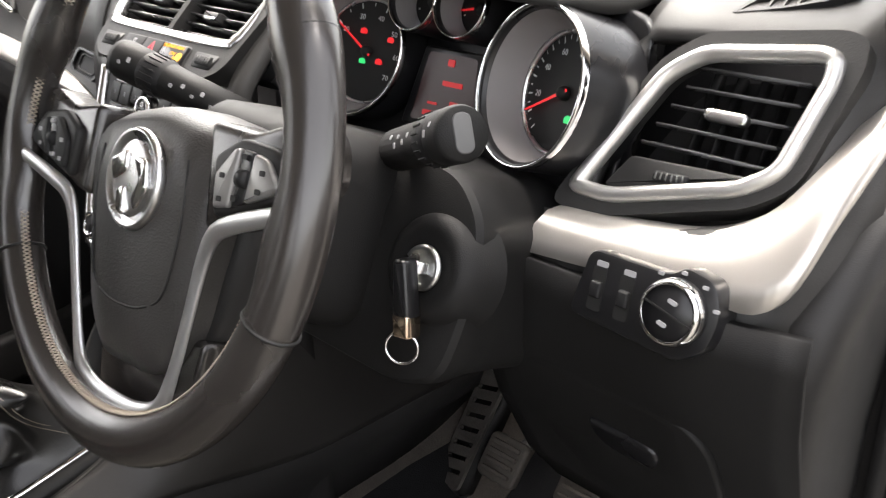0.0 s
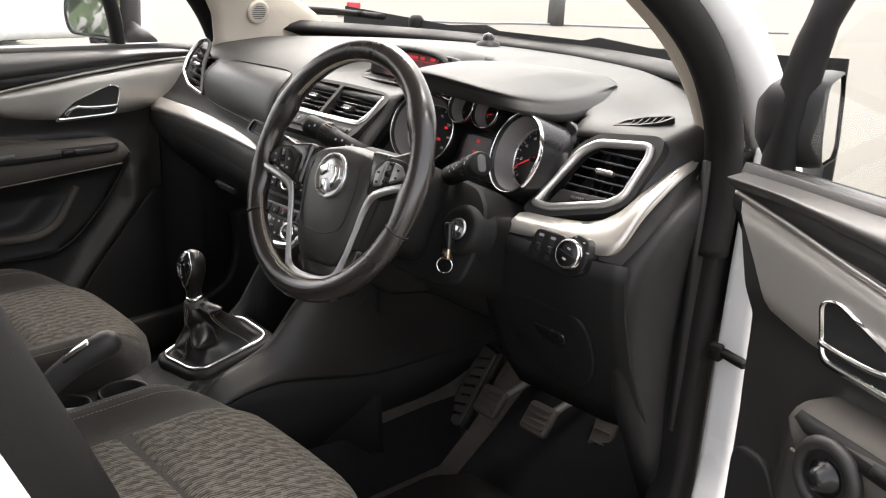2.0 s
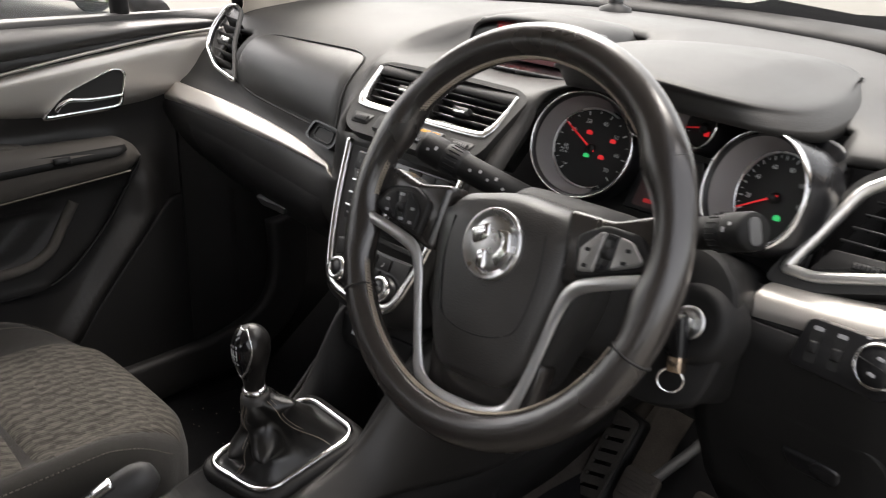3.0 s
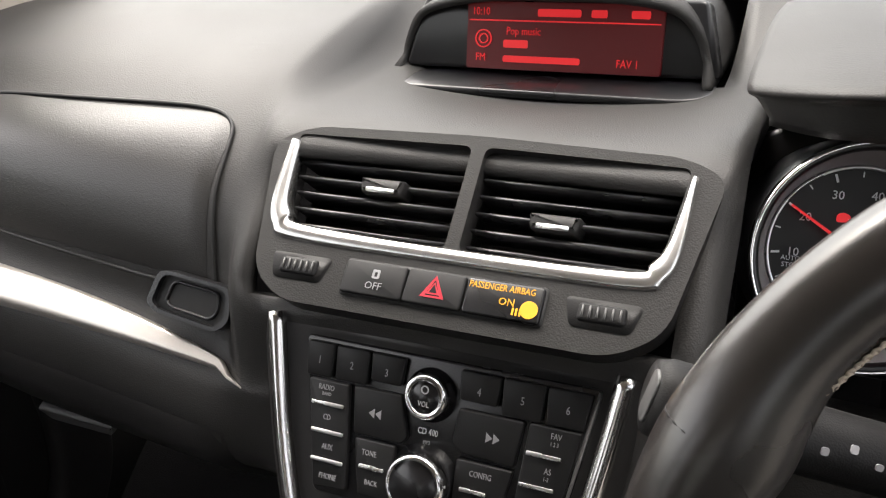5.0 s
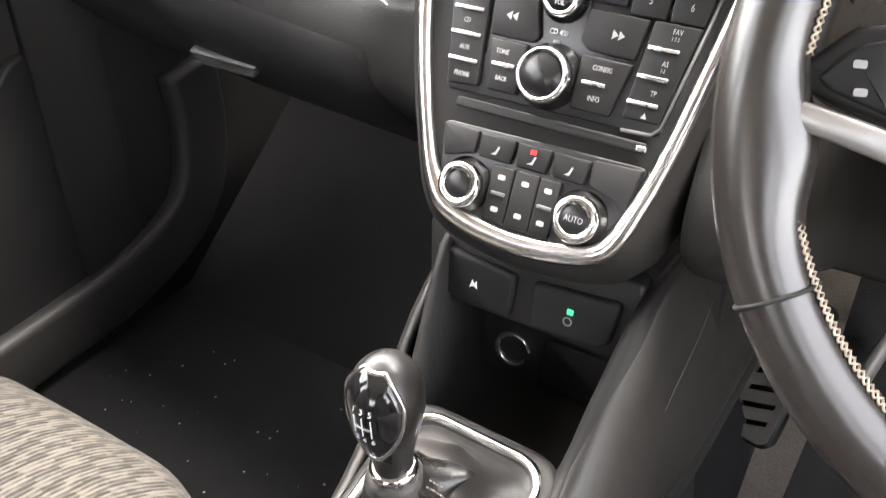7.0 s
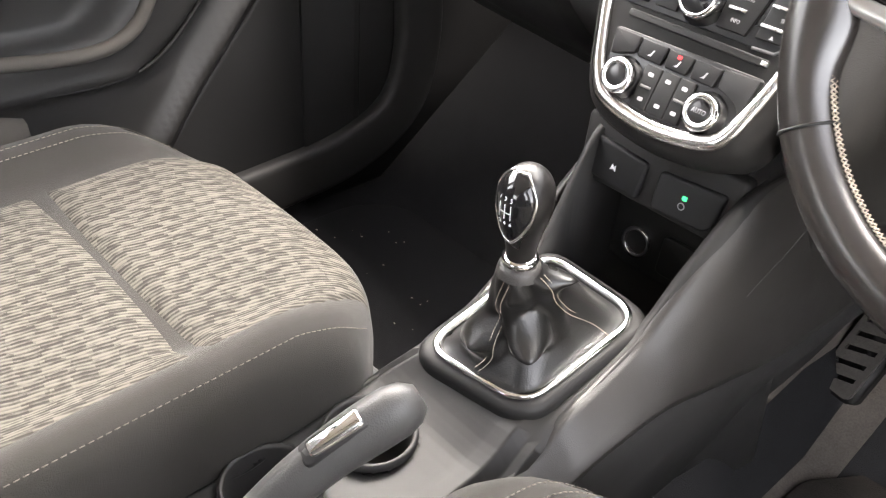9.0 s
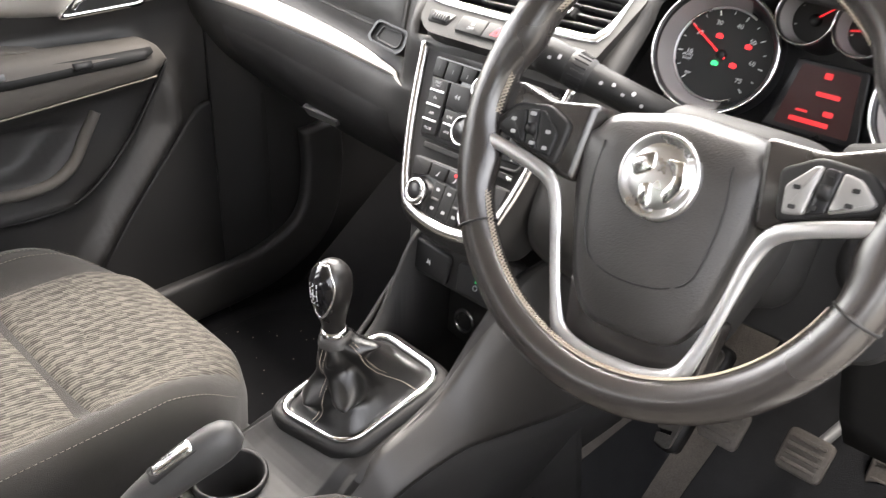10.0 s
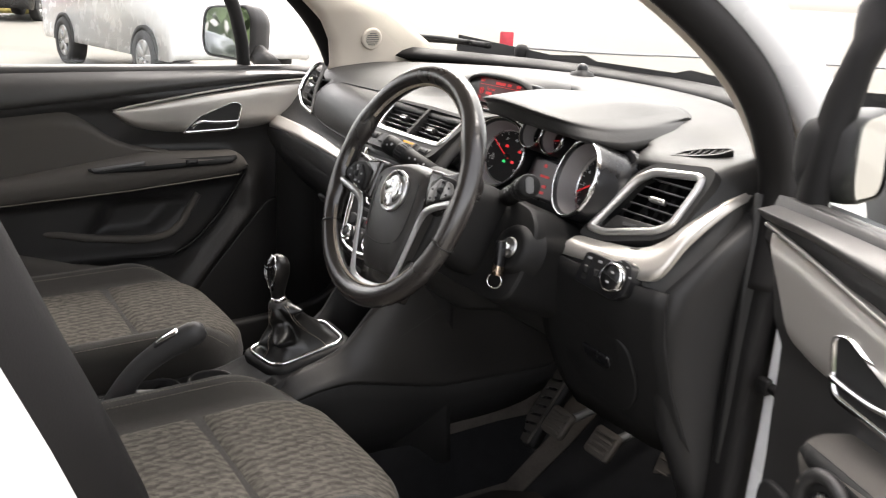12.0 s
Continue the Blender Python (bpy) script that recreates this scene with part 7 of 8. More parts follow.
def door(mp, name, label, glass_up=True, front=0.10, lift=0.0, post_a=0.30):
    """mp(a, z, d): world place at a behind the hinge edge, height z, d towards the cabin."""
    kf = 0.3 if lift else 1.0
    dr = thing(name, label, "car door", "front doors", kind="structure")
    rows = []
    for a in np.linspace(front, 1.15, 90):
        rows.append([mp(a, z, door_relief(a, z, kf)) for z in np.linspace(0.36, 1.105, 74)] + [mp(a, 1.120 + 0.012 * math.exp(-a * 3), 0.020), mp(a, 1.124, 0.0), mp(a, 1.118, -0.03)])
    part("inner_panel", grid_bm(rows), DOORPLASTIC, dr, "black plastic door lining")
    # painted outer skin
    rows = []
    for a in np.linspace(front - 0.004, 1.17, 12):
        rows.append([mp(a, z, -0.05 - 0.04 * math.sin((z - 0.3) / 0.85 * math.pi)) for z in np.linspace(0.30, 1.115, 10)])
    part("outer_skin", grid_bm(rows), WHITE_PAINT, dr, "white painted outer skin")
    rows = [[mp(front, z, door_relief(front, z, kf)), mp(front - 0.004, z, 0.0), mp(front - 0.006, z, -0.02), mp(front - 0.006, z, -0.06)] for z in np.linspace(0.36, 1.11, 24)]
    part("front_edge", grid_bm(rows), BLACK, dr, "dark front edge of the door")
    # soft upper roll
    rows = []
    for a in np.linspace(front + 0.004, 1.15, 40):
        zi = (1.084 + lift if lift else 1.100) - 0.10 * max(0.0, a - 0.25)
        c = [(zi - 0.012, 0.016), (zi - 0.008, 0.036), (zi + 0.004, 0.048), (zi + (1.120 - zi) * 0.5, 0.041), (1.119, 0.012), (1.126, -0.004), (1.122, -0.020)]
        rows.append([Vector(mp(a, z, d)) for z, d in [(q.x, q.y) for q in catmull([(zz, dd, 0) for zz, dd in c], 4)]])
    part("top_roll", grid_bm(rows), DOOR_ROLL, dr, "soft charcoal upper door roll")
    # cloth field behind the handle, its edge sweeping down to the arm rest
    rows = []
    for a in np.linspace(0.50, 1.12, 40):
        lo = float(np.interp(a, (0.50, 0.58, 0.853, 1.12), (0.900, 0.900, 0.862, 0.83)))
        hi = float(np.interp(a, (0.50, 0.516, 0.598, 0.625, 0.659, 0.690, 0.721, 0.745, 0.77, 0.84, 1.12), (0.908, 0.916, 0.930, 0.941, 0.960, 0.986, 1.006, 1.016, 1.022, 1.019, 0.99)))
        rows.append([mp(a, lo + (hi - lo) * t, 0.004 + 0.026 * math.sin(math.pi * min(1.0, max(0.0, (1 - t) * 5)) / 2)) for t in np.linspace(0, 1, 16)])
    part("cloth_field", grid_bm(rows), DOORCLOTH, dr, "dark brown-grey cloth field")
    # silver panel with a rounded tail behind the handle, curving in at the front
    dz = 0.0 if lift else 0.016
    up = catmull([(front + 0.014 if lift else 0.134, 1.080 + lift * 0.7 + dz, 0), (0.22, 1.072 + lift * 0.6 + dz, 0), (0.40, 1.048 + dz, 0), (0.556, 1.022 + dz, 0), (0.642, 1.004 + dz, 0)], 8)
    lo = catmull([(0.236 - 0.4 * lift, 0.960 + dz, 0), (0.30, 0.948 + dz, 0), (0.46, 0.942 + dz, 0), (0.585, 0.958 + dz, 0), (0.646, 0.998 + dz, 0)], 8)
    rows = []
    for p, q in zip(up, lo):
        r = []
        for k in range(13):
            t = k / 12
            a, z = p.x + (q.x - p.x) * t, p.y + (q.y - p.y) * t
            r.append(mp(a, z, 0.014 + 0.022 * (1 - abs(2 * t - 1) ** 6) + kf * curl(a)))
        rows.append(r)
    part("silver_panel", grid_bm(rows), SILVER, dr, "satin silver panel")
    part("panel_edge", tube_bm([Vector(mp(p.x, p.y, 0.0345 + kf * curl(p.x))) for p in up], 0.0030, False, 8, up=(0, 0, 1)), SILVER, dr, "bright edge along the silver panel")
    # release handle in a chrome-edged recess
    ho = rounded([(0.484, 0.941 + dz), (0.437, 0.984 + dz), (0.346, 1.021 + dz), (0.323, 1.014 + dz), (0.337, 0.948 + dz)], 0.013, 4)
    hi_ = [((u - 0.395) * 0.935 + 0.394, (v - 0.978 - dz) * 0.875 + 0.981 + dz) for u, v in ho]
    n = len(ho)
    bm = bmesh.new()
    vo = [[bm.verts.new(mp(u, v, d)) for (u, v), d in zip(lst, ds)] for lst, ds in ((ho, [0.026] * n), (ho, [0.042] * n), (hi_, [0.042] * n), (hi_, [0.026] * n))]
    for A, B in zip(vo, vo[1:]):
        for i in range(n):
            bm.faces.new((A[i], A[(i + 1) % n], B[(i + 1) % n], B[i]))
    part("handle_bezel", bm, CHROME, dr, "chrome handle surround")
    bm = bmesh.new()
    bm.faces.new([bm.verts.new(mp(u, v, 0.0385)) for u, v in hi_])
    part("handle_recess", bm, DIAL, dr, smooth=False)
    lever = catmull([Vector(mp(a, z + dz, d)) for a, z, d in ((0.456, 0.957, 0.041), (0.447, 0.968, 0.046), (0.432, 0.974, 0.048), (0.41, 0.972, 0.048), (0.38, 0.971, 0.047), (0.338, 0.972, 0.045))], 5)
    part("release_lever", tube_bm(lever, 0.0050, False, 10, up=(0, 0, 1), flat=0.8), CHROME, dr, "chrome release lever")
    # padded arm rest with a rounded front end and a stitched lower edge
    rows = []
    for a in np.concatenate([np.linspace(0.306, 0.36, 10), np.linspace(0.375, 1.12, 36)]):
        zt, zb = arm_top_z(a), arm_low_z(a)
        f = math.sqrt(min(1.0, max(0.0, (a - 0.304) / 0.05)))
        zm = (zb + zt) / 2
        rows.append([mp(a, zm + (z - zm) * (0.25 + 0.75 * f), 0.02 + (d - 0.02) * f) for z, d in ((zb - 0.004, 0.040), (zb, 0.060), (zb + 0.010, 0.070), (zm, 0.076), (zt - 0.014, 0.073), (zt - 0.003, 0.062), (zt + 0.002, 0.045), (zt + 0.001, 0.015))])
    part("arm_rest", grid_bm(rows), DOORCLOTH, dr, "dark padded arm rest")
    part("arm_seam", tube_bm([Vector(mp(a, arm_low_z(a) + 0.003, 0.0668)) for a in np.linspace(0.345, 1.12, 40)], 0.0018, False, 6), SEAT_THREAD, dr, "pale stitched seam")
    rows = []
    for a in np.linspace(0.352, 0.716, 24):
        hi = float(np.interp(a, (0.352, 0.58, 0.716), (0.903, 0.901, 0.889)))
        lo = float(np.interp(a, (0.352, 0.37, 0.574, 0.70, 0.716), (0.896, 0.885, 0.877, 0.878, 0.886)))
        rows.append([mp(a, hi + (lo - hi) * t, 0.0685 + 0.0095 * t) for t in (0, 0.5, 1)])
    sw = part("switch_plate", grid_bm(rows), COLUMN, dr, "black window switch plate")
    thick(sw, 0.002, 0.0)
    rows = [[mp(a, 0.9015 - 0.09 * (a - 0.58) - 0.008 * t, 0.0725 + 0.004 * t) for t in (0, 1)] for a in np.linspace(0.585, 0.708, 10)]
    grip = part("pull_edge", grid_bm(rows), GREY_PLASTIC, sw, "grey edge of the pull recess")
    thick(grip, 0.002, 0.0)
    rows = [[mp(a, 0.899 - 0.010 * t, 0.0755 + 0.006 * t) for t in (0, 0.5, 1)] for a in np.linspace(0.455, 0.485, 4)]
    ws_ = part("window_switch", grid_bm(rows), BUTTON, sw)
    thick(ws_, 0.003, 0.0)
    # smooth field at the lower front, with a raised rim
    fld = rounded([(0.262, 0.745), (0.238, 0.768), (front + 0.05, 0.772), (front + 0.005, 0.77), (front + 0.005, 0.37), (0.58, 0.37), (0.49, 0.47), (0.402, 0.584)], 0.02, 4)
    rows = []
    for f, dd in ((1.0, -0.004), (1.0, 0.012), (0.98, 0.016), (0.95, 0.016), (0.5, 0.016), (0.02, 0.016)):
        rows.append([mp((u - 0.2) * f + 0.2, (v - 0.62) * f + 0.62, dd * 0.6 + 0.25 * kf * curl((u - 0.2) * f + 0.2)) for u, v in fld])
    part("lower_field", grid_bm(rows, close_u=True), BLACK, dr, "smooth dark lower panel")
    rows = []
    for a in np.linspace(0.66, 1.12, 24):
        zt = 0.615 + 0.30 * min(a - 0.66, 0.36)
        dd = 0.030 + 0.030 * min(1.0, (a - 0.66) / 0.12)
        rows.append([mp(a, 0.40, 0.005), mp(a, 0.45, dd * 0.8), mp(a, (0.45 + zt) / 2, dd * 1.1), mp(a, zt - 0.02, dd), mp(a, zt, dd * 0.75), mp(a, zt + 0.006, 0.0)])
    part("lower_bulge", grid_bm(rows), DOORCLOTH, dr, "grey bulge of the lower door panel")
    lip = catmull([Vector(mp(a, z, d)) for a, z, d in ((0.440, 0.800, 0.024), (0.466, 0.760, 0.026), (0.500, 0.712, 0.027), (0.565, 0.691, 0.027), (0.70, 0.705, 0.026), (0.79, 0.722, 0.020), (0.83, 0.728, 0.010))], 6)
    part("pocket_lip", tube_bm(lip, 0.010, False, 10, up=(0, 0, 1)), DOORCLOTH, dr, "rounded lip of the door pocket")
    rim2 = catmull([Vector(mp(a, z, d)) for a, z, d in ((0.305, 0.858, 0.022), (0.345, 0.795, 0.022), (0.392, 0.732, 0.022), (0.47, 0.660, 0.022), (0.555, 0.640, 0.022), (0.713, 0.652, 0.022), (0.9, 0.66, 0.022))], 6)
    part("panel_bead", tube_bm(rim2, 0.003, False, 6, up=(0, 0, 1)), PANEL, dr)
    if not glass_up:
        side = DA if DA.cross(Vector((0, 0, 1))).dot(DN) > 0 else -DA
        JM = basis(Vector(mp(JOY_A, JOY_Z, 0.080)), side, (0, 0, 1))
        plate_ = part("mirror_control", slab_bm(circle(0.034, 36), -0.050, 0.0, JM, 0.002), BLACK, dr, "round mirror control in a raised rim")
        part("raised_rim", tube_bm([JM @ Vector((0.036 * math.cos(t), 0.036 * math.sin(t), 0.0)) for t in np.linspace(0, 2 * math.pi, 41)[:-1]], 0.008, True, 12, up=DN), DOORPLASTIC, plate_)
        part("joystick", lathe_bm([(0.020, -0.001), (0.020, 0.004), (0.014, 0.007), (0.011, 0.016), (0.007, 0.019), (0, 0.019)], JM, 28), PIANO, plate_, "round mirror control knob")
    # window frame post and glass
    fr = catmull([Vector(mp(a, z, d)) for a, z, d in ((post_a, 1.11, -0.012), (post_a + 0.002 + 0.004 * (not lift), 1.2, -0.020), (post_a + 0.008 + 0.027 * (not lift), 1.31, -0.045), (post_a + 0.05 + 0.09 * (not lift), 1.42, -0.08), (0.66, 1.47, -0.13), (1.05, 1.50, -0.16))], 6)
    part("window_frame", sweep_bm(fr, oval(0.026 if lift else 0.016, 0.018), up=(0, 0, 1)), RUBBER, dr, "black window frame")
    rows = [[mp(a0 + (a1 - a0) * t, z, d) for t in (0, 0.5, 1)] for z, d, a0, a1 in ((1.11, -0.012, post_a, 1.12), (1.25, -0.032, post_a + 0.015, 1.12), (1.37, -0.07, post_a + 0.10, 1.1), (1.48, -0.13, 0.75, 1.08))]
    g = part("pane", grid_bm(rows), GLASS, dr)
    g.visible_shadow = False
    return dr


door(lambda a, z, d: Vector((-0.742 + d, 0.55 - a, z)), "door_1", "closed passenger door with silver panel and chrome handle")
HINGE, DA, DN = Vector((0.687, 0.381, 0)), Vector((0.940, -0.342, 0)).normalized(), Vector((-0.342, -0.940, 0)).normalized()
door(lambda a, z, d: HINGE + DA * (a + 0.038 * max(0.0, min(1.0, (1.08 - z) / 0.12)) * max(0.0, min(1.0, (0.30 - a) / 0.12))) + DN * (d - 0.036) + Vector((0, 0, z)), "door_2", "open driver's door with silver panel and chrome handle", False, 0.158, 0.022, 0.176)

# ---------------------------------------------------------------- footwell trims and passenger side details
kp = catmull([(-0.725, 0.05, 0.375), (-0.722, 0.257, 0.384), (-0.718, 0.40, 0.400), (-0.715, 0.50, 0.44), (-0.712, 0.548, 0.50), (-0.712, 0.565, 0.59), (-0.712, 0.56, 0.68)], 6)
tagged(part("trim_kick", sweep_bm(kp, rrect(-0.048, -0.018, 0.048, 0.018, 0.014), up=(1, 0, 0)), DOORPLASTIC), "dark plastic sill trim in the passenger footwell", "sill trim", kind="structure")

tw = thing("tweeter", "round beige tweeter grille in the pillar trim", "speaker")
rows = []
for z, y0, y1 in ((1.10, 0.44, 0.80), (1.14, 0.45, 0.80), (1.20, 0.44, 0.74), (1.27, 0.40, 0.62), (1.33, 0.34, 0.50)):
    rows.append([(-0.665 + 0.35 * max(0.0, z - 1.10) ** 1.3 + 0.02 * math.sin(math.pi * t), y0 + (y1 - y0) * t, z) for t in np.linspace(0, 1, 9)])
ob = part("sail_panel", grid_bm(rows), LINER, tw, "beige pillar foot panel")
thick(ob, 0.006)
z_t, y_t = 1.206, 0.553
TM = basis((-0.665 + 0.35 * (z_t - 1.10) ** 1.3 + 0.026, y_t, z_t), (0, -1, 0), (0.24, 0, 0.97))
if (TM.to_3x3() @ Vector((0, 0, 1))).x < 0:
    TM = TM @ Matrix.Rotation(math.pi, 4, "Y")
part("grille", lathe_bm([(0.030, -0.006), (0.029, 0.003), (0.025, 0.006), (0.020, 0.004), (0.0, 0.006)], TM, 32), LINER, tw)
for k in range(7):
    v = -0.015 + k * 0.005
    w = math.sqrt(max(0, 0.018 ** 2 - v * v))
    part("slot", slab_bm(rrect(-w, v - 0.0008, w, v + 0.0008, 0.0005, 1), 0.004, 0.0064, TM), GREY_PLASTIC, tw, smooth=False)

# glove box catch
gc = thing("glovebox_catch", "small grey glove box handle under the dash", "handle")
part("pull", slab_bm(rounded([(-0.045, 0.006), (0.045, 0.006), (0.035, -0.010), (-0.035, -0.010)], 0.004), -0.004, 0.006, basis((-0.372, 0.316, 0.845), (1, 0, 0), (0, -0.35, 0.94)), 0.003), GREY_PLASTIC, gc)

# crumbs and grit on the mat
rng = random.Random(5)
bm = bmesh.new()
for k in range(70):
    x, y = rng.uniform(-0.66, -0.22), rng.uniform(-0.02, 0.42)
    r = rng.uniform(0.0008, 0.0024)
    z = 0.318 + max(0, y - 0.5) * 0.7
    m4 = pose(x, y, z, rng.uniform(0, 90), rng.uniform(0, 90), rng.uniform(0, 90))
    bmesh.ops.create_icosphere(bm, subdivisions=1, radius=r, matrix=m4)
ob = part("crumbs", bm, THREAD)
tagged(ob, "pale crumbs and grit scattered on the mat", "crumbs", kind="stuff")
mat_p = thing("floor_mat", "black carpet mat in the passenger footwell", "floor mat", "floor mats")
part("mat", slab_bm(rounded([(-0.68, -0.25), (-0.19, -0.25), (-0.19, 0.42), (-0.26, 0.47), (-0.62, 0.47), (-0.68, 0.40)], 0.05), 0.312, 0.319, Matrix.Identity(4), 0.003), CARPET, mat_p)

# seat belt buckles beside the seats
BELT_RED = material("buckle_red_plastic", (0.60, 0.06, 0.04), 0.4, mottle=0.1)
for bx, by, bz, lean in ((-0.064, -0.379, 0.621, -8), (0.070, -0.367, 0.644, 6)):
    bk = thing("seat_belt_buckle", "black seat belt buckle with a red release button", "belt buckle", "seat belt buckles", at=(bx, by, bz - 0.16))
    BM = pose(bx, by, bz, 0, lean, 0) @ pose(0, 0, 0, -18, 0, 0)
    put(part("buckle_body", slab_bm(rrect(-0.014, -0.029, 0.014, 0.029, 0.006), -0.085, -0.003, BM, 0.004), BLACK, None), bk)
    put(part("release_button", slab_bm(rrect(-0.0105, -0.024, 0.0105, 0.024, 0.004), -0.008, 0.001, BM, 0.002), BELT_RED, None, "red release button"), bk)
    put(part("strap", tube_bm([BM @ Vector((0, 0, -0.08)), BM @ Vector((0, -0.02, -0.19))], 0.012, False, 8, up=(0, 1, 0)), BLACK, None), bk)

# door check strap on the white aperture
chk = thing("door_check_strap", "dark greasy door check strap on the aperture", "door check")
part("strap", slab_bm(rrect(-0.008, -0.005, 0.045, 0.005, 0.002), -0.008, 0.008, basis((0.770, 0.498, 0.806), (0.95, -0.3, 0), (0, 0, 1)), 0.003), RUBBER, chk)
part("bracket", slab_bm(rrect(-0.010, -0.013, 0.010, 0.013, 0.004), -0.004, 0.008, basis((0.758, 0.496, 0.806), (1, 0, 0), (0, 0, 1)), 0.003), RUBBER, chk)

# ---------------------------------------------------------------- outside mirrors
MIRROR = material("mirror_glass", (0.9, 0.9, 0.9), 0.02, metal=1.0, mottle=0.0, rough_var=0.0)


def wing_mirror(s, cx, cy, cz, turn, name, label, body):
    w = thing(name, label, "wing mirror", "wing mirrors")
    M = pose(cx, cy, cz) @ Matrix.Rotation(radians(turn), 4, "Z") @ basis((0, 0, 0), (1, 0, 0), (0, 0, 1)) @ pose(0, 0, 0, -3.5, 0, 0) @ Matrix.Scale(0.72 if s > 0 else 1.0, 4)
    out = rounded([(-0.085, 0.065), (0.070, 0.075), (0.090, 0.040), (0.088, -0.060), (0.060, -0.078), (-0.075, -0.072), (-0.092, -0.030)], 0.035, 5)
    rows = []
    for f, h in ((0.94, 0.012), (1.0, 0.010), (1.03, -0.01), (1.0, -0.05), (0.85, -0.085), (0.5, -0.105), (0.02, -0.11)):
        rows.append([M @ Vector((u * f, v * f, h)) for u, v in out])
    part("housing", grid_bm(rows, close_u=True), body, w)
    part("mirror_pane", slab_bm([(u * 0.92, v * 0.92) for u, v in out], 0.002, 0.008, M), MIRROR, w, "mirror glass", smooth=False)
    if s < 0:
        part("foot", tube_bm([M @ Vector((-s * 0.07, -0.05, -0.03)), M @ Vector((-s * 0.16, -0.09, 0.0))], 0.028, False, 10, up=(0, 1, 0)), BLACK, w)
    return w


wing_mirror(-1, -0.98, 0.29, 1.195, 30, "wing_mirror", "black wing mirror outside the passenger window", BLACK)
wing_mirror(1, 0.892, 0.425, 1.180, 105, "wing_mirror", "black wing mirror on the open driver's door", BLACK)

# windscreen wiper resting at the foot of the glass
wp = thing("windscreen_wiper", "black wiper arm and blade resting on the windscreen", "wiper")
part("arm", tube_bm(catmull([(-0.80, 0.82, 1.195), (-0.62, 0.82, 1.203), (-0.45, 0.815, 1.205)], 5), 0.008, False, 8), RUBBER, wp)
part("blade", tube_bm(catmull([(-0.84, 0.80, 1.203), (-0.66, 0.80, 1.208), (-0.52, 0.80, 1.208)], 5), 0.006, False, 8), RUBBER, wp)
part("spindle", lathe_bm([(0.02, 0), (0.02, 0.02), (0.012, 0.03), (0, 0.032)], basis((-0.42, 0.90, 1.18), (1, 0, 0), (0, 1, 0)), 20), RUBBER, wp)


# ---------------------------------------------------------------- the car park outside
TYRE = material("tyre_rubber", (0.03, 0.03, 0.03), 0.8)
ALLOY = material("alloy_wheel", (0.45, 0.45, 0.45), 0.35, metal=0.8)
TINT = material("dark_car_glass", (0.03, 0.035, 0.035), 0.08)


def vehicle(name, label, category, m, length, width, prof, roof, wheel_r, axles, paint, group=""):
    """prof: side outline (along, height) of the painted body; roof: outline of the glazed upper part."""
    v = thing(name, label, category, group)
    def bodyshell(outline, inset, hi_inset, mat, nm):
        rows = []
        top = max(z for _, z in outline)
        for yy, f in ((-width / 2, 0.0), (-width / 2 + 0.06, 1.0), (width / 2 - 0.06, 1.0), (width / 2, 0.0)):
            sgn = -1 if yy < 0 else 1
            rows.append([m @ Vector((a * (1.0 if f else 0.985), yy - sgn * (inset + hi_inset * max(0, z - 0.9)), z - (0.02 if not f else 0))) for a, z in outline])
        part(nm, grid_bm(rows, close_u=True, cap=True), mat, v)
    bodyshell(rounded(prof, 0.16, 5), 0.0, 0.12, paint, "body")
    bodyshell(rounded(roof, 0.12, 4), 0.01, 0.14, TINT, "glazing")
    for a in axles:
        for sgn in (-1, 1):
            wm = m @ basis((a, sgn * (width / 2 - 0.10), wheel_r), (1, 0, 0), (0, 0, 1) if sgn < 0 else (0, 0, -1))
            wh = part("wheel", lathe_bm([(wheel_r * 0.62, 0.10), (wheel_r * 0.70, 0.125), (wheel_r * 0.95, 0.12), (wheel_r, 0.09), (wheel_r, -0.10), (wheel_r * 0.6, -0.10)], wm, 36), TYRE, v)
            part("rim", lathe_bm([(0, 0.095), (wheel_r * 0.15, 0.10), (wheel_r * 0.18, 0.07), (wheel_r * 0.55, 0.085), (wheel_r * 0.64, 0.115), (wheel_r * 0.66, 0.09)], wm, 30), ALLOY, wh)
            for k in range(5):
                q = wm @ Matrix.Rotation(2 * math.pi * k / 5, 4, "Z")
                part("spoke", slab_bm([(wheel_r * 0.14, -0.03), (wheel_r * 0.6, -0.045), (wheel_r * 0.6, 0.045), (wheel_r * 0.14, 0.03)], 0.06, 0.112, q, 0.01), ALLOY, wh)
            part("arch", lathe_bm([(wheel_r * 1.16, 0.02), (wheel_r * 1.16, 0.112), (wheel_r * 1.0, 0.112), (wheel_r * 1.0, 0.02)], wm, 30, 0, 180) if sgn < 0 else
                 lathe_bm([(wheel_r * 1.16, 0.02), (wheel_r * 1.16, 0.112), (wheel_r * 1.0, 0.112), (wheel_r * 1.0, 0.02)], wm, 30, 180, 360), TYRE, v)
    return v


van_prof = [(-2.2, 0.35), (-2.2, 1.2), (-2.05, 1.95), (0.9, 2.0), (1.45, 1.30), (2.05, 1.10), (2.15, 0.35)]
van_glass = [(0.0, 1.35), (0.05, 1.80), (0.85, 1.82), (1.30, 1.35)]
vehicle("parked_van", "white panel van parked across the car park", "van", pose(-11.2, 2.95, 0, 0, 0, 10), 5.1, 1.9, van_prof, van_glass, 0.33, (-1.32, 1.32), WHITE_PAINT)
car_prof = [(-2.1, 0.30), (-2.15, 0.85), (-1.9, 1.0), (-0.5, 1.05), (1.0, 1.0), (1.9, 0.85), (2.1, 0.70), (2.1, 0.30)]
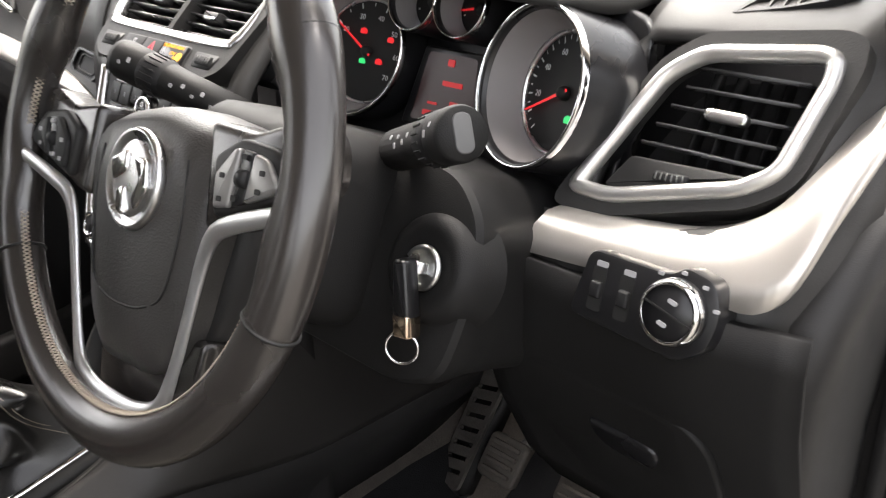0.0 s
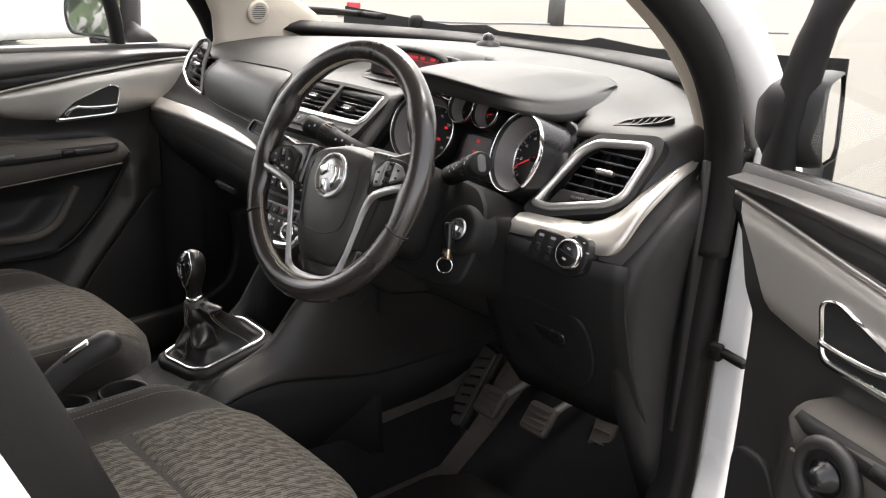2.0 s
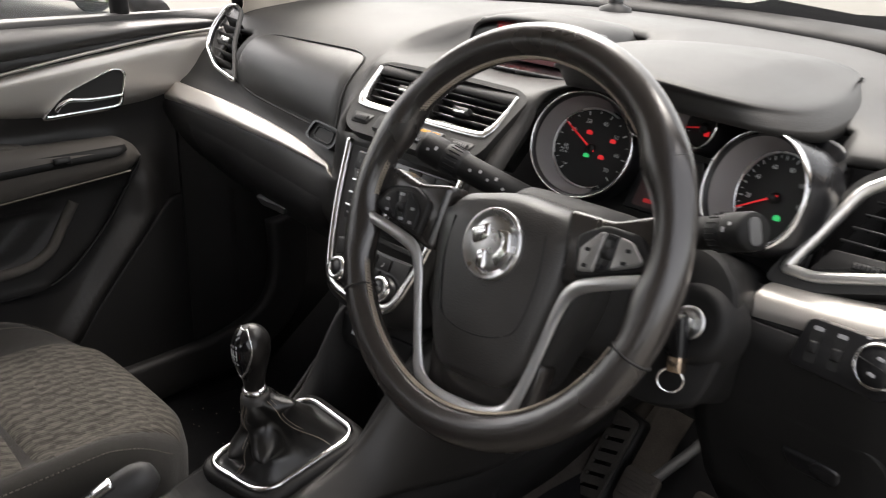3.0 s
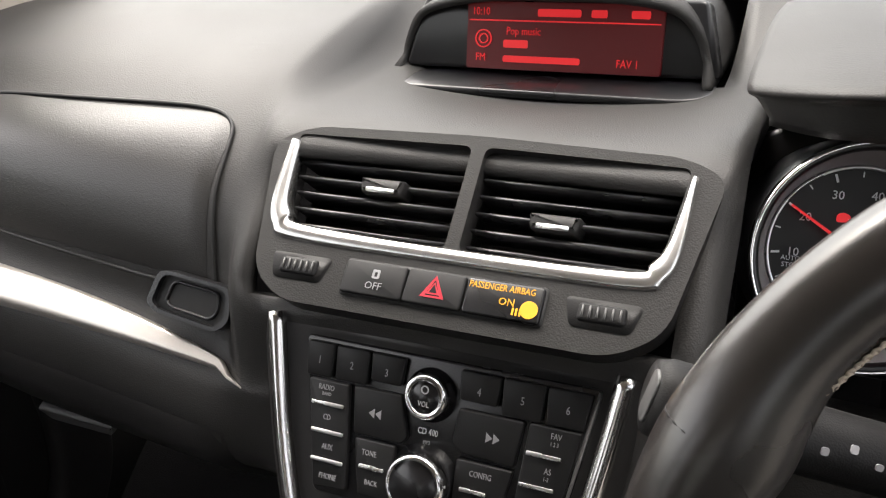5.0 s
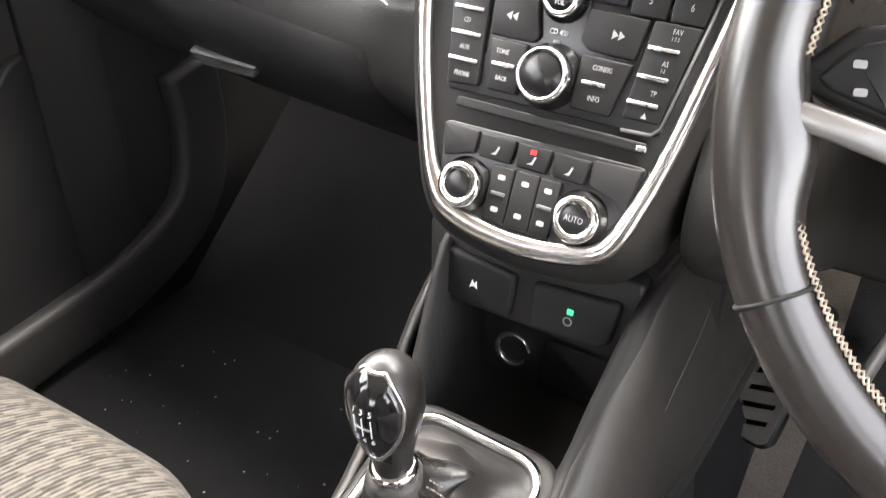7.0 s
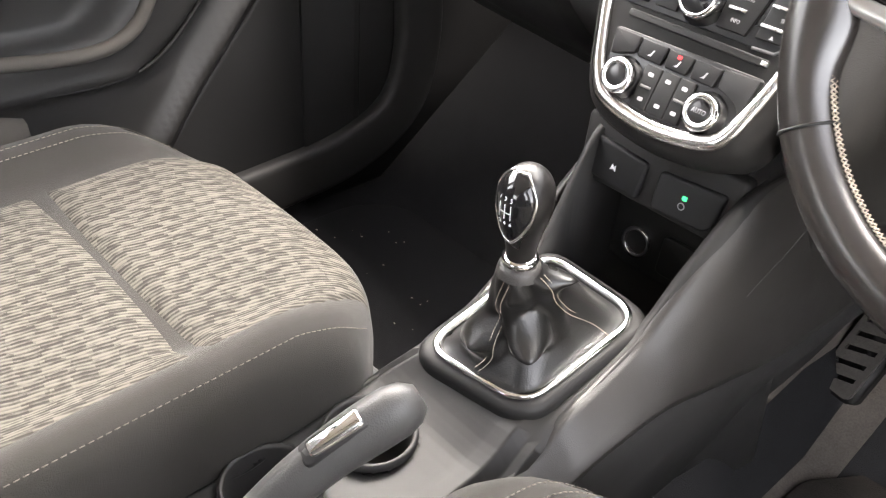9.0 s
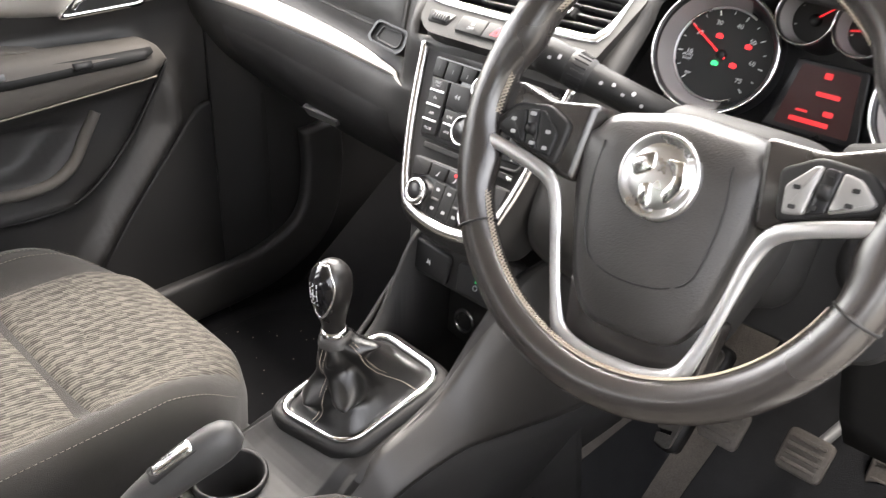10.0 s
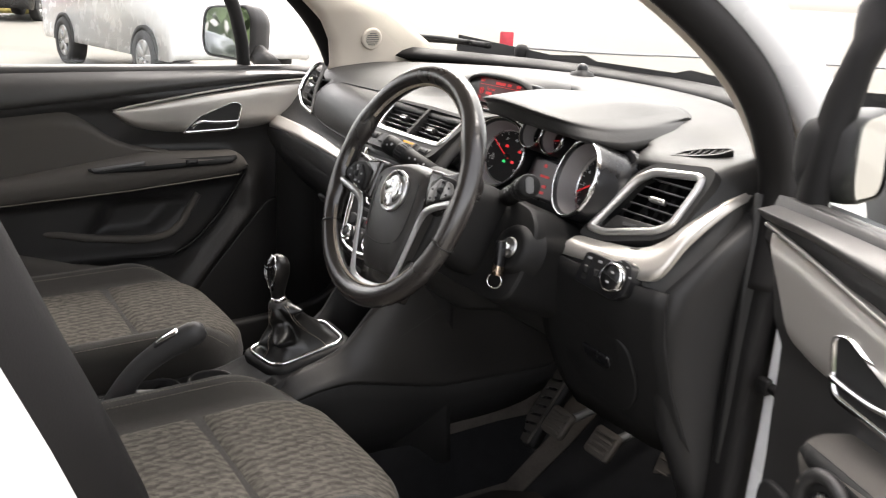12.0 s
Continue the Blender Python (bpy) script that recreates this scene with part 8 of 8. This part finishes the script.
car_glass = [(-1.75, 0.98), (-1.2, 1.42), (0.3, 1.46), (1.05, 0.98)]
PAINTS = [material("car_paint_" + n, c, 0.25, coat=0.5, mottle=0.03) for n, c in (("silver", (0.40, 0.41, 0.42)), ("black", (0.02, 0.02, 0.022)), ("red", (0.42, 0.03, 0.03)), ("blue", (0.05, 0.08, 0.16)), ("grey", (0.12, 0.12, 0.13)), ("white", (0.75, 0.75, 0.75)))]
spots = [(-23.5, -1.5, 62, 2), (-24.5, 3.0, 60, 1), (-3.4, -7.0, 4, 0), (-5.9, -7.4, 2, 4), (-8.4, -7.8, 3, 2), (-10.9, -8.1, 5, 1), (-13.4, -8.6, 4, 0), (-15.9, -9.0, 2, 3)]
colour_words = ("silver", "black", "red", "dark blue", "dark grey", "white")
for x, y, a, p in spots:
    vehicle("parked_car", colour_words[p] + " hatchback parked in a row on asphalt", "car", pose(x, y, 0, 0, 0, a + 90), 4.2, 1.75, car_prof, car_glass, 0.31, (-1.3, 1.3), PAINTS[p], "parked cars")
post = thing("ground_post", "short grey post with a hose on the asphalt", "post")
part("post", slab_bm(rrect(-0.16, -0.16, 0.16, 0.16, 0.04), 0.0, 0.75, pose(-13.7, 17.0, 0), 0.05), GREY_PLASTIC, post)
hose = thing("hose", "thin pale hose lying on the asphalt", "hose")
part("hose_line", tube_bm(catmull([(-17.0, 12.6, 0.03), (-15.4, 13.6, 0.03), (-14.4, 15.0, 0.03), (-13.8, 16.8, 0.03), (-10.0, 22.0, 0.03)], 8), 0.03, False, 6), PRINT_DIM, hose)
sign = thing("red_board", "small red and white board standing on the asphalt", "sign board")
part("board", slab_bm(rrect(-0.16, 0.0, 0.16, 0.42, 0.02), -0.03, 0.03, pose(-15.8, 12.2, 0, 90, 0, 50), 0.01), RED_PAINT, sign)

# hedge and wall behind the parked cars
LEAF = material("hedge_leaves", (0.055, 0.085, 0.035), 0.8, mottle=0.5, mottle_size=3)
rng = random.Random(11)
bm = bmesh.new()
for k in range(9000):
    x = rng.uniform(-45, 12)
    z = rng.uniform(0.0, 4.5) ** 1.0
    y = -16.0 + rng.uniform(-1.5, 1.5) + 0.5 * math.sin(x)
    if z > 3.2 + 0.8 * math.sin(x * 0.7) + 0.5 * math.sin(x * 1.9):
        continue
    s_ = rng.uniform(0.15, 0.40)
    q = pose(x, y, z, rng.uniform(0, 180), rng.uniform(0, 180), rng.uniform(0, 180))
    vs = [bm.verts.new(q @ Vector(c)) for c in ((-s_, 0, 0), (0, -s_ * 0.5, 0.05), (s_, 0, 0), (0, s_ * 0.5, 0.05))]
    bm.faces.new(vs)
tagged(part("hedge", bm, LEAF), "dense green hedge behind the parked cars", "hedge", kind="stuff")
kerb = part("kerb", plain_box(-27.2, -14.0, 0.0, -26.6, 6.0, 0.14), material("yellow_kerb", (0.45, 0.36, 0.12), 0.8, mottle=0.3))
tagged(kerb, "yellow painted kerb at the edge of the car park", "kerb", kind="structure")
